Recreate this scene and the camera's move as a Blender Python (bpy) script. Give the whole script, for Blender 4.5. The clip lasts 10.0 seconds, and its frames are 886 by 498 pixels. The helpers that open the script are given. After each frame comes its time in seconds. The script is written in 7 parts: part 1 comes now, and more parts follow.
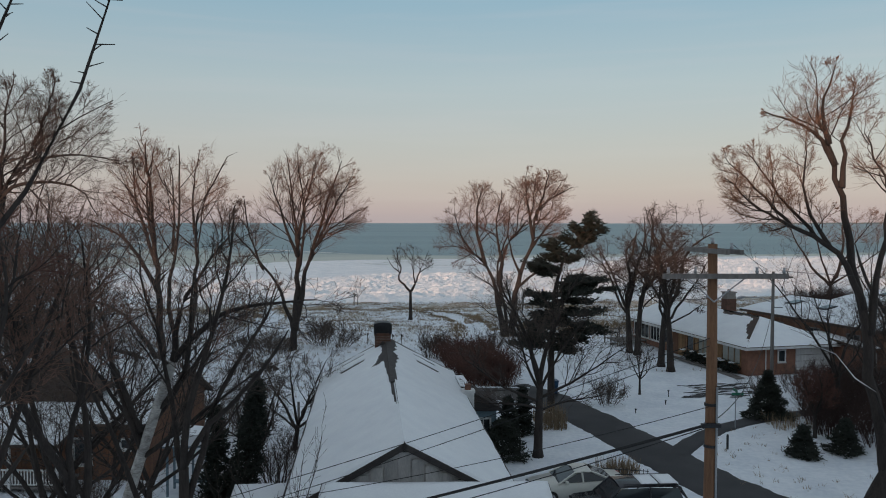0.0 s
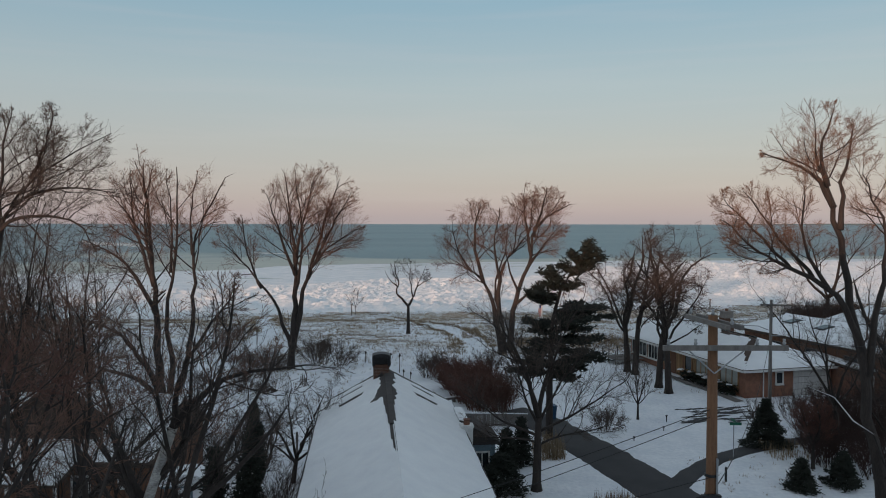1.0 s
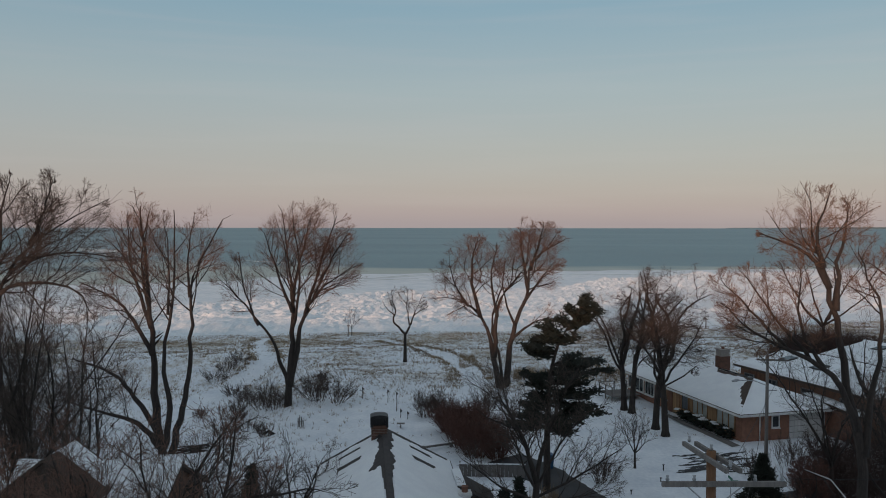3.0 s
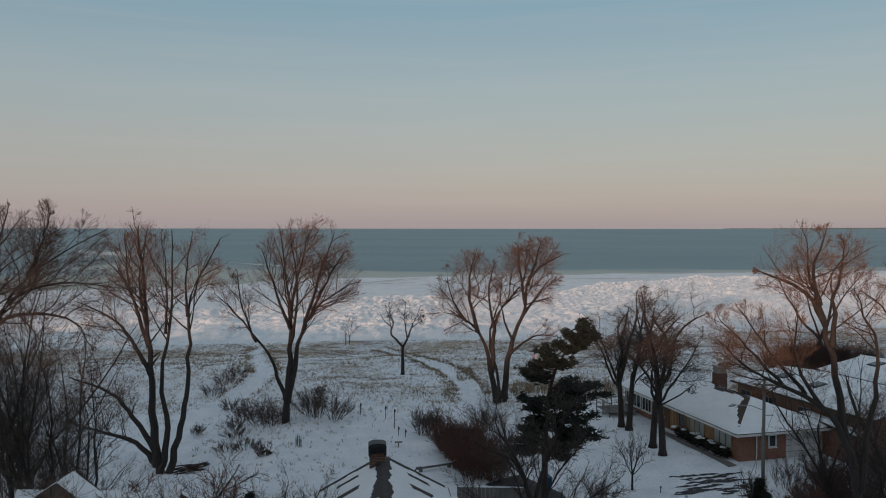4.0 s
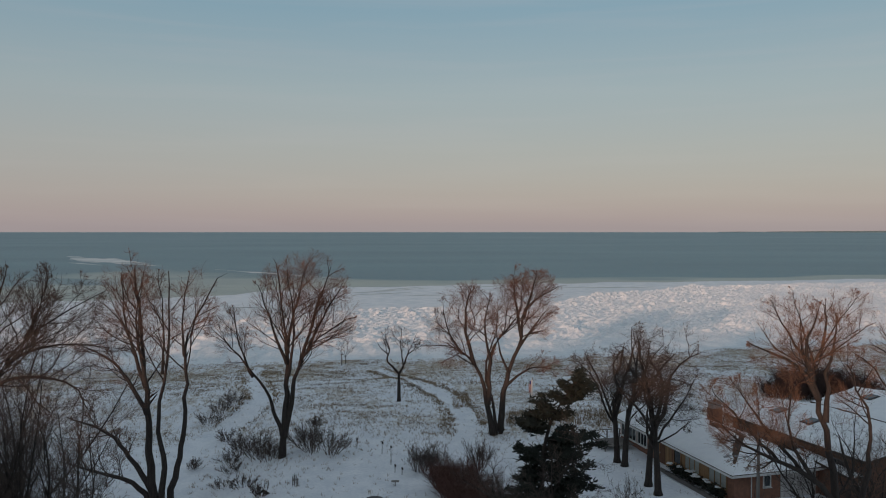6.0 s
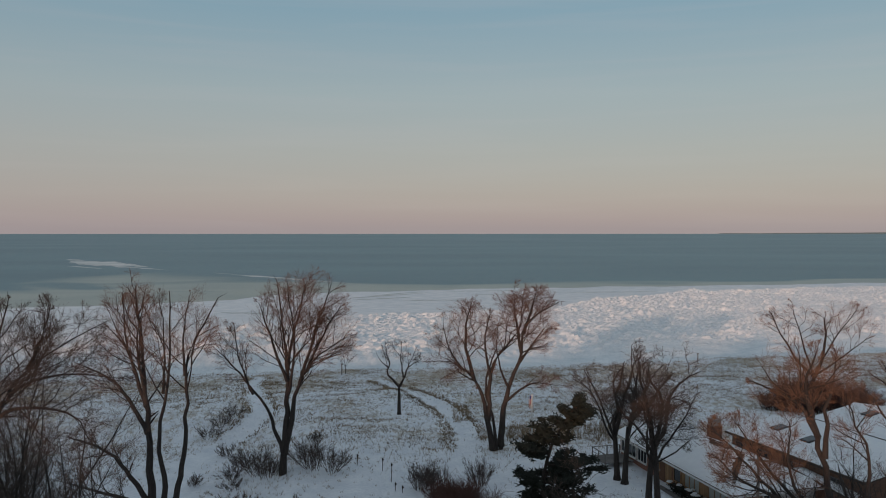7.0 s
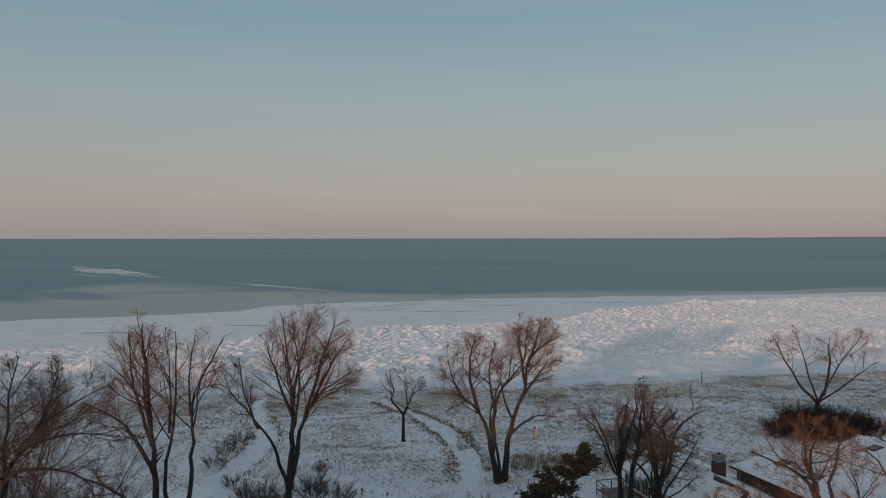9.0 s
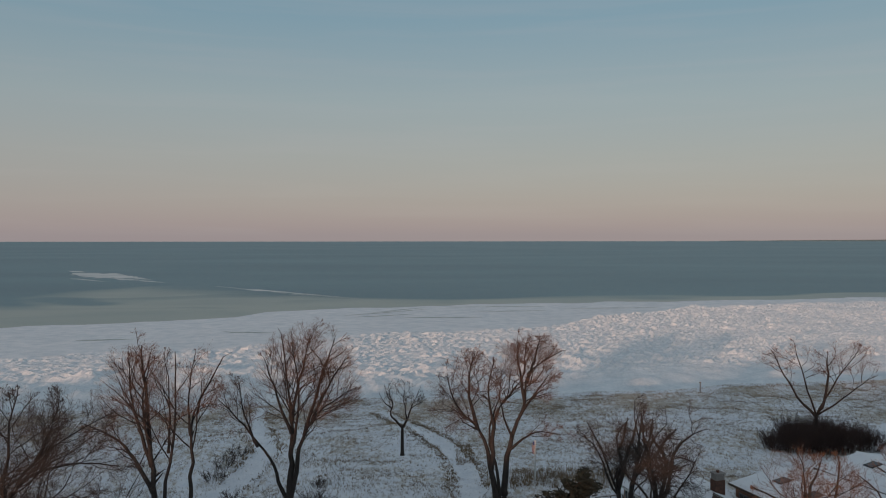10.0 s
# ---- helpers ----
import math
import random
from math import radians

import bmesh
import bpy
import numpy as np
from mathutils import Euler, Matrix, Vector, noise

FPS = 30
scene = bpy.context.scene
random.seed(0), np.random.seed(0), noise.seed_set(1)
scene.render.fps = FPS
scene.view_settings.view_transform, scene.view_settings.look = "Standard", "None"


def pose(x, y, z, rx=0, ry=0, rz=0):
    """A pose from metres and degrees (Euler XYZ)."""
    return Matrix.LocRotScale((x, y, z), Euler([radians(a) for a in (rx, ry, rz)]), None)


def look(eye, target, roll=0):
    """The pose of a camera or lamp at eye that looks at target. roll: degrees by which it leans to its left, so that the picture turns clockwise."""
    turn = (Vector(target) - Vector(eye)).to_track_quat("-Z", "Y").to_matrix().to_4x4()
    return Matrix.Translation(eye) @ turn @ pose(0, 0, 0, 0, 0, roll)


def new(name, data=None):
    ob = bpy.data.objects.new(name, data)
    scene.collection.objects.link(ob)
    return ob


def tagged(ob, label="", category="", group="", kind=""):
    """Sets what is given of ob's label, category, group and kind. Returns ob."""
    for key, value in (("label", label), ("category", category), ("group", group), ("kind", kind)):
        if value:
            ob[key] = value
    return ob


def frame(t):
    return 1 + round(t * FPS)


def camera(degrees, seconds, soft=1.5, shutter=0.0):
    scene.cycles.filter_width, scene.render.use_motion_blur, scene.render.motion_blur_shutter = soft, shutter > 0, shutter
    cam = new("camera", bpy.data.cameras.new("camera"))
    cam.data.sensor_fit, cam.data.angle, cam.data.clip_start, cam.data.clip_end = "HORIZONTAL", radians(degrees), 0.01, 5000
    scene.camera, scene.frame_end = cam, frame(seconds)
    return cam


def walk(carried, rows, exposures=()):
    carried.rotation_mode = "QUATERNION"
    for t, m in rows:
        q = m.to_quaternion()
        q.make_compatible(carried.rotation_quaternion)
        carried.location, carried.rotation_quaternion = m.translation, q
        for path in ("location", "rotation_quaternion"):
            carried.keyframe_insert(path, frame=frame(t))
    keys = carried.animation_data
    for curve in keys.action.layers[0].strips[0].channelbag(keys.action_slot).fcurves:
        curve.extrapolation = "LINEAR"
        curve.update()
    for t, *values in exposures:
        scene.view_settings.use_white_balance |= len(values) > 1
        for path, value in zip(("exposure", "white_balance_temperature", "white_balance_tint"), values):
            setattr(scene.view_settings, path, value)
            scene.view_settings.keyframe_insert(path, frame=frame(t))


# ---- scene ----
cam = camera(60.0, 10.0, soft=1.0)
# seconds, x, y, z, yaw, pitch, roll
ROWS = [
    (0, 0.009, -0.022, 13.169, 0.007, -2.167, -0.069),
    (0.5, -0.04, 0.02, 14.102, -0.125, -2.154, -0.074),
    (1, -0.082, 0.049, 15.013, -0.208, -2.116, -0.077),
    (1.5, -0.118, 0.064, 15.906, -0.256, -2.049, -0.078),
    (2, -0.149, 0.068, 16.784, -0.318, -1.986, -0.076),
    (2.5, -0.175, 0.061, 17.65, -0.403, -1.907, -0.073),
    (4, -0.237, -0.012, 20.197, -0.71, -1.842, -0.053),
    (4.5, -0.255, -0.051, 21.036, -0.798, -1.785, -0.045),
    (5, -0.272, -0.095, 21.871, -0.929, -1.703, -0.035),
    (5.5, -0.29, -0.143, 22.704, -1.013, -1.648, -0.025),
    (7, -0.356, -0.301, 25.188, -1.065, -1.513, 0.004),
    (7.5, -0.384, -0.355, 26.01, -0.816, -1.41, 0.013),
    (8, -0.418, -0.407, 26.827, -0.788, -1.339, 0.021),
    (8.5, -0.457, -0.457, 27.638, -0.823, -1.278, 0.028),
    (9, -0.503, -0.503, 28.44, -0.839, -1.208, 0.034),
    (9.5, -0.556, -0.545, 29.231, -0.898, -1.114, 0.038),
    (10, -0.617, -0.581, 30.008, -0.977, -1.006, 0.041),
]
EXPOSURES = [(0.0, 0.07), (2.5, -0.13), (5.0, -0.28), (7.5, -0.31), (10.0, -0.42)]
walk(cam, [(t, pose(x, y, z, 90 + pitch, roll, yaw)) for t, x, y, z, yaw, pitch, roll in ROWS], EXPOSURES)

# ---------------------------------------------------------------- world and sun
SUN_FROM = Vector((-0.45, -0.89, 0.112)).normalized()   # low winter sun behind the camera
world = bpy.data.worlds.new("dusk_sky")
scene.world = world
world.use_nodes = True
wn, wl = world.node_tree.nodes, world.node_tree.links
wn.clear()
w_out = wn.new("ShaderNodeOutputWorld")
sky = wn.new("ShaderNodeTexSky")
sky.sky_type = 'NISHITA'
sky.sun_disc = False
sky.sun_elevation = math.asin(SUN_FROM.z)
sky.sun_rotation = math.atan2(SUN_FROM.x, SUN_FROM.y)
bg_sky = wn.new("ShaderNodeBackground")
bg_sky.inputs[1].default_value = 0.032
wl.new(sky.outputs[0], bg_sky.inputs[0])
tc = wn.new("ShaderNodeTexCoord")
sep = wn.new("ShaderNodeSeparateXYZ")
wl.new(tc.outputs["Generated"], sep.inputs[0])
ramp = wn.new("ShaderNodeValToRGB")
wl.new(sep.outputs[2], ramp.inputs[0])
# pink belt over the lake, pale above it, blue towards the zenith
BELT = [(0.0, (0.37, 0.322, 0.348)), (0.012, (0.38, 0.328, 0.353)), (0.045, (0.378, 0.345, 0.362)), (0.10, (0.366, 0.368, 0.378)),
        (0.17, (0.328, 0.386, 0.412)), (0.27, (0.222, 0.345, 0.422)), (0.50, (0.308, 0.364, 0.416)), (1.0, (0.320, 0.372, 0.424))]
els = ramp.color_ramp.elements
while len(els) < len(BELT):
    els.new(0.5)
for e, (p, c) in zip(els, BELT):
    e.position, e.color = p, (*c, 1)
bg_belt = wn.new("ShaderNodeBackground")
bg_belt.inputs[1].default_value = 1.0
# thin level veils of cirrus
veil_map = wn.new("ShaderNodeMapping")
veil_map.inputs["Scale"].default_value = (1.6, 1.6, 26.0)
wl.new(tc.outputs["Generated"], veil_map.inputs[0])
veil = wn.new("ShaderNodeTexNoise")
veil.inputs["Scale"].default_value, veil.inputs["Detail"].default_value, veil.inputs["Distortion"].default_value = 2.0, 5, 0.4
wl.new(veil_map.outputs[0], veil.inputs[0])
veil_range = wn.new("ShaderNodeMapRange")
veil_range.inputs[1].default_value, veil_range.inputs[2].default_value = 0.48, 0.75
veil_range.inputs[3].default_value, veil_range.inputs[4].default_value = 0.0, 0.16
wl.new(veil.outputs[0], veil_range.inputs[0])
veil_mix = wn.new("ShaderNodeMix")
veil_mix.data_type = 'RGBA'
veil_mix.inputs[7].default_value = (0.46, 0.43, 0.45, 1)
wl.new(veil_range.outputs[0], veil_mix.inputs[0])
wl.new(ramp.outputs[0], veil_mix.inputs[6])
wl.new(veil_mix.outputs[2], bg_belt.inputs[0])
w_add = wn.new("ShaderNodeAddShader")
wl.new(bg_sky.outputs[0], w_add.inputs[0])
wl.new(bg_belt.outputs[0], w_add.inputs[1])
wl.new(w_add.outputs[0], w_out.inputs[0])

sun_data = bpy.data.lights.new("sun", 'SUN')
sun_data.energy, sun_data.angle, sun_data.color = 2.9, radians(1.0), (1.0, 0.60, 0.41)
sun_ob = new("sun", sun_data)
sun_ob.matrix_world = look(SUN_FROM * 100, (0, 0, 0))


# ---------------------------------------------------------------- materials
def mat(name, c1, c2=None, rough=0.8, scale=4.0, fine=40.0, bump=0.3, metal=0.0, spec=0.4, stretch=(1, 1, 1), dist=0.02, vary=0.0):
    """A surface with two scales of variation between two colours and a fine relief, in metres."""
    m = bpy.data.materials.new(name)
    m.use_nodes = True
    nt = m.node_tree
    n, l = nt.nodes, nt.links
    b = n["Principled BSDF"]
    c2 = c2 or tuple(k * 0.6 for k in c1)
    co = n.new("ShaderNodeTexCoord")
    mp = n.new("ShaderNodeMapping")
    mp.inputs["Scale"].default_value = stretch
    l.new(co.outputs["Object"], mp.inputs[0])
    n1, n2 = n.new("ShaderNodeTexNoise"), n.new("ShaderNodeTexNoise")
    n1.inputs["Scale"].default_value, n1.inputs["Detail"].default_value = scale, 5
    n2.inputs["Scale"].default_value, n2.inputs["Detail"].default_value = fine, 3
    l.new(mp.outputs[0], n1.inputs[0])
    l.new(mp.outputs[0], n2.inputs[0])
    ad = n.new("ShaderNodeMath")
    ad.operation = 'MULTIPLY_ADD'
    ad.inputs[1].default_value, ad.inputs[2].default_value = 0.5, -0.0
    l.new(n2.outputs[0], ad.inputs[0])
    ad2 = n.new("ShaderNodeMath")
    ad2.operation = 'MULTIPLY_ADD'
    ad2.inputs[1].default_value = 0.6
    l.new(n1.outputs[0], ad2.inputs[0])
    l.new(ad.outputs[0], ad2.inputs[2])
    rp = n.new("ShaderNodeValToRGB")
    rp.color_ramp.elements[0].position, rp.color_ramp.elements[0].color = 0.36, (*c2, 1)
    rp.color_ramp.elements[1].position, rp.color_ramp.elements[1].color = 0.72, (*c1, 1)
    l.new(ad2.outputs[0], rp.inputs[0])
    col = rp.outputs[0]
    if vary:
        oi = n.new("ShaderNodeObjectInfo")
        hsv = n.new("ShaderNodeHueSaturation")
        mr = n.new("ShaderNodeMapRange")
        mr.inputs[3].default_value, mr.inputs[4].default_value = 1 - vary, 1 + vary
        l.new(oi.outputs["Random"], mr.inputs[0])
        l.new(mr.outputs[0], hsv.inputs["Value"])
        l.new(col, hsv.inputs["Color"])
        col = hsv.outputs[0]
    l.new(col, b.inputs["Base Color"])
    b.inputs["Roughness"].default_value, b.inputs["Metallic"].default_value = rough, metal
    b.inputs["Specular IOR Level"].default_value = spec
    bp = n.new("ShaderNodeBump")
    bp.inputs["Strength"].default_value, bp.inputs["Distance"].default_value = bump, dist
    l.new(ad2.outputs[0], bp.inputs["Height"])
    l.new(bp.outputs[0], b.inputs["Normal"])
    return m


def ground_material():
    """Snow with dead grass showing through where the attribute 'grass' is high, asphalt grit left to the road's own mesh."""
    m = mat("snow_ground", (0.80, 0.82, 0.85), (0.60, 0.64, 0.70), rough=0.65, scale=0.45, fine=3.2, bump=0.7, dist=0.22, spec=0.3)
    nt = m.node_tree
    n, l = nt.nodes, nt.links
    b = n["Principled BSDF"]
    snow = b.inputs["Base Color"].links[0].from_socket
    at = n.new("ShaderNodeAttribute")
    at.attribute_name = "grass"
    co = n.new("ShaderNodeTexCoord")
    mp = n.new("ShaderNodeMapping")
    mp.inputs["Scale"].default_value = (1.0, 0.55, 1.0)
    l.new(co.outputs["Object"], mp.inputs[0])
    na, nb = n.new("ShaderNodeTexNoise"), n.new("ShaderNodeTexNoise")
    na.inputs["Scale"].default_value, na.inputs["Detail"].default_value = 1.1, 8
    nb.inputs["Scale"].default_value, nb.inputs["Detail"].default_value = 0.09, 4
    na.inputs["Roughness"].default_value = 0.78
    l.new(mp.outputs[0], na.inputs[0])
    l.new(mp.outputs[0], nb.inputs[0])
    s = n.new("ShaderNodeMath")
    s.operation = 'MULTIPLY_ADD'
    s.inputs[1].default_value = 0.6
    l.new(nb.outputs[0], s.inputs[0])
    l.new(na.outputs[0], s.inputs[2])
    s2 = n.new("ShaderNodeMath")
    s2.operation = 'MULTIPLY_ADD'
    s2.inputs[1].default_value = 0.75
    l.new(at.outputs["Fac"], s2.inputs[0])
    l.new(s.outputs[0], s2.inputs[2])
    mr = n.new("ShaderNodeMapRange")
    mr.interpolation_type = 'SMOOTHSTEP'
    mr.inputs[1].default_value, mr.inputs[2].default_value = 1.25, 1.44
    mr.inputs[3].default_value, mr.inputs[4].default_value = 0.0, 0.85
    l.new(s2.outputs[0], mr.inputs[0])
    mix = n.new("ShaderNodeMix")
    mix.data_type = 'RGBA'
    mix.inputs[7].default_value = (0.36, 0.30, 0.22, 1)
    l.new(mr.outputs[0], mix.inputs[0])
    l.new(snow, mix.inputs[6])
    l.new(mix.outputs[2], b.inputs["Base Color"])
    return m


def water_material():
    m = bpy.data.materials.new("lake_water")
    m.use_nodes = True
    nt = m.node_tree
    n, l = nt.nodes, nt.links
    b = n["Principled BSDF"]
    b.inputs["Roughness"].default_value = 0.35
    b.inputs["IOR"].default_value = 1.33
    b.inputs["Specular IOR Level"].default_value = 0.25
    co = n.new("ShaderNodeTexCoord")
    mp = n.new("ShaderNodeMapping")
    mp.inputs["Scale"].default_value = (0.35, 1.0, 1.0)
    l.new(co.outputs["Object"], mp.inputs[0])
    n1, n2 = n.new("ShaderNodeTexNoise"), n.new("ShaderNodeTexNoise")
    n1.inputs["Scale"].default_value, n1.inputs["Detail"].default_value = 0.006, 4
    n2.inputs["Scale"].default_value, n2.inputs["Detail"].default_value = 0.5, 4
    l.new(mp.outputs[0], n1.inputs[0])
    l.new(mp.outputs[0], n2.inputs[0])
    rp = n.new("ShaderNodeValToRGB")
    rp.color_ramp.elements[0].position, rp.color_ramp.elements[0].color = 0.35, (0.056, 0.141, 0.178, 1)
    rp.color_ramp.elements[1].position, rp.color_ramp.elements[1].color = 0.70, (0.096, 0.197, 0.235, 1)
    l.new(n1.outputs[0], rp.inputs[0])
    at = n.new("ShaderNodeAttribute")
    at.attribute_name = "slush"
    mix = n.new("ShaderNodeMix")
    mix.data_type = 'RGBA'
    mix.inputs[7].default_value = (0.35, 0.388, 0.345, 1)
    l.new(at.outputs["Fac"], mix.inputs[0])
    l.new(rp.outputs[0], mix.inputs[6])
    l.new(mix.outputs[2], b.inputs["Base Color"])
    bp = n.new("ShaderNodeBump")
    bp.inputs["Strength"].default_value, bp.inputs["Distance"].default_value = 0.6, 0.5
    l.new(n2.outputs[0], bp.inputs["Height"])
    l.new(bp.outputs[0], b.inputs["Normal"])
    return m


def glass_material():
    m = bpy.data.materials.new("window_glass")
    m.use_nodes = True
    b = m.node_tree.nodes["Principled BSDF"]
    b.inputs["Base Color"].default_value = (0.02, 0.025, 0.03, 1)
    b.inputs["Roughness"].default_value = 0.06
    b.inputs["Specular IOR Level"].default_value = 0.6
    return m


def blind_glass_material():
    """Glass with pale drawn blinds close behind it."""
    m = mat("glass_over_pale_blinds", (0.36, 0.37, 0.34), (0.27, 0.28, 0.26), rough=0.12, scale=0.8, fine=14, bump=0.02, spec=0.6, stretch=(1, 1, 6))
    return m


GROUND = ground_material()
WATER = water_material()
GLASS = glass_material()
GLASS_PALE = blind_glass_material()
SNOW = mat("snow", (0.79, 0.81, 0.83), (0.70, 0.72, 0.76), rough=0.6, scale=1.2, fine=14, bump=0.35, dist=0.04, spec=0.3)
ICE = mat("lake_ice", (0.84, 0.855, 0.87), (0.56, 0.625, 0.67), rough=0.5, scale=0.22, fine=1.7, bump=1.0, dist=0.5, spec=0.4)
SLUSH = mat("slush", (0.40, 0.44, 0.39), (0.20, 0.28, 0.28), rough=0.5, scale=0.02, fine=0.2, bump=0.2, stretch=(0.3, 1, 1))
FLOE = mat("floe_ice", (0.74, 0.74, 0.72), (0.45, 0.50, 0.50), rough=0.6, scale=0.05, fine=0.4, bump=0.3, stretch=(0.4, 1, 1))
BARK = mat("grey_bark", (0.058, 0.046, 0.041), (0.022, 0.018, 0.017), rough=0.95, scale=5, fine=30, bump=0.9, stretch=(1, 1, 0.2), dist=0.03)
TWIG = mat("red_brown_twigs", (0.200, 0.112, 0.082), (0.105, 0.060, 0.046), rough=0.9, scale=0.6, fine=20, bump=0.2)
TWIG_GREY = mat("grey_brown_twigs", (0.105, 0.078, 0.066), (0.052, 0.040, 0.036), rough=0.9, scale=0.6, fine=20, bump=0.2)
TWIG_ORANGE = mat("orange_willow_twigs", (0.225, 0.120, 0.074), (0.115, 0.064, 0.044), rough=0.9, scale=0.6, fine=20, bump=0.2)
TWIG_RED = mat("dark_red_shrub_twigs", (0.150, 0.072, 0.056), (0.075, 0.038, 0.032), rough=0.9, scale=0.6, fine=20, bump=0.2)
TWIG_DARK = mat("dark_brown_twigs", (0.078, 0.044, 0.037), (0.040, 0.026, 0.024), rough=0.9, scale=0.6, fine=20, bump=0.2)
BIRCH = mat("white_birch_bark", (0.62, 0.60, 0.57), (0.16, 0.14, 0.13), rough=0.8, scale=3, fine=14, bump=0.4, stretch=(1, 1, 2.5))
NEEDLE = mat("dark_pine_needles", (0.022, 0.027, 0.019), (0.010, 0.013, 0.010), rough=0.8, scale=1.5, fine=25, bump=0.2)
STRAW = mat("dry_dune_grass", (0.34, 0.255, 0.165), (0.15, 0.11, 0.075), rough=0.9, scale=0.2, fine=5, bump=0.1)
ASPHALT = mat("wet_asphalt", (0.045, 0.043, 0.046), (0.022, 0.022, 0.025), rough=0.75, scale=0.7, fine=50, bump=0.3, dist=0.01)
SHINGLE = mat("dark_shingles", (0.070, 0.062, 0.060), (0.034, 0.030, 0.032), rough=0.9, scale=3, fine=30, bump=0.6)
SHINGLE_BROWN = mat("brown_shingles", (0.085, 0.058, 0.045), (0.045, 0.032, 0.028), rough=0.9, scale=3, fine=30, bump=0.6)
BRICK = mat("red_brown_brick", (0.24, 0.115, 0.075), (0.13, 0.066, 0.050), rough=0.9, scale=3, fine=25, bump=0.5, vary=0.25)
BRICK_SOOT = mat("sooty_dark_brick", (0.150, 0.074, 0.052), (0.070, 0.040, 0.032), rough=0.92, scale=3, fine=25, bump=0.5)
MORTAR = mat("mortar", (0.30, 0.27, 0.25), (0.2, 0.18, 0.17), rough=0.95, scale=8, fine=60)
WOODRED = mat("red_brown_boards", (0.20, 0.095, 0.055), (0.11, 0.055, 0.036), rough=0.8, scale=1.5, fine=20, bump=0.4, stretch=(4, 4, 0.5), vary=0.15)
WOODTAN = mat("tan_wood_panel", (0.34, 0.20, 0.10), (0.20, 0.115, 0.06), rough=0.75, scale=1.5, fine=20, bump=0.3, stretch=(4, 4, 0.5), vary=0.15)
POLEWOOD = mat("brown_pole_wood", (0.24, 0.125, 0.070), (0.12, 0.065, 0.040), rough=0.9, scale=3, fine=25, bump=0.6, stretch=(3, 3, 0.25))
GREYWOOD = mat("weathered_grey_wood", (0.20, 0.185, 0.175), (0.11, 0.10, 0.097), rough=0.9, scale=3, fine=25, bump=0.5, stretch=(3, 3, 0.3), vary=0.15)
SIDING = mat("grey_white_siding", (0.56, 0.54, 0.53), (0.34, 0.33, 0.33), rough=0.8, scale=2, fine=20, bump=0.3, stretch=(3, 3, 0.4), vary=0.12)
WHITE = mat("white_paint", (0.72, 0.72, 0.71), (0.52, 0.52, 0.52), rough=0.6, scale=3, fine=25, bump=0.15)
BLUEGREY = mat("blue_grey_paint", (0.17, 0.24, 0.29), (0.10, 0.15, 0.19), rough=0.7, scale=3, fine=25, bump=0.2)
DARKMETAL = mat("dark_metal", (0.05, 0.05, 0.055), (0.03, 0.03, 0.033), rough=0.5, scale=5, fine=40, metal=0.6)
STEEL = mat("galvanised_steel", (0.42, 0.43, 0.45), (0.28, 0.29, 0.31), rough=0.45, scale=5, fine=40, metal=0.7)
RUBBER = mat("black_rubber", (0.020, 0.020, 0.021), (0.012, 0.012, 0.013), rough=0.7, scale=6, fine=40)
CARSILVER = mat("silver_car_paint", (0.60, 0.60, 0.55), (0.54, 0.54, 0.50), rough=0.3, scale=2, fine=10, bump=0.02, metal=0.0, spec=0.6)
CARDARK = mat("dark_car_paint", (0.018, 0.020, 0.026), (0.012, 0.013, 0.017), rough=0.2, scale=2, fine=10, bump=0.02, metal=0.2, spec=0.6)
BINBLUE = mat("blue_plastic", (0.020, 0.075, 0.16), (0.014, 0.05, 0.11), rough=0.5, scale=4, fine=20, bump=0.1)
SIGNGREEN = mat("green_sign", (0.02, 0.16, 0.10), (0.016, 0.12, 0.075), rough=0.5, scale=4, fine=20, bump=0.05)
FLAGRED = mat("flag_red", (0.28, 0.03, 0.035), (0.2, 0.025, 0.03), rough=0.8, scale=6, fine=30, bump=0.2)
FLAGBLUE = mat("flag_blue", (0.05, 0.07, 0.22), (0.04, 0.05, 0.16), rough=0.8, scale=6, fine=30, bump=0.2)
# haze over the far shore is put into this blue-grey colour
FARWOOD = mat("haze_tinted_far_woods", (0.14, 0.20, 0.23), (0.11, 0.165, 0.19), rough=0.9, scale=0.01, fine=0.1)


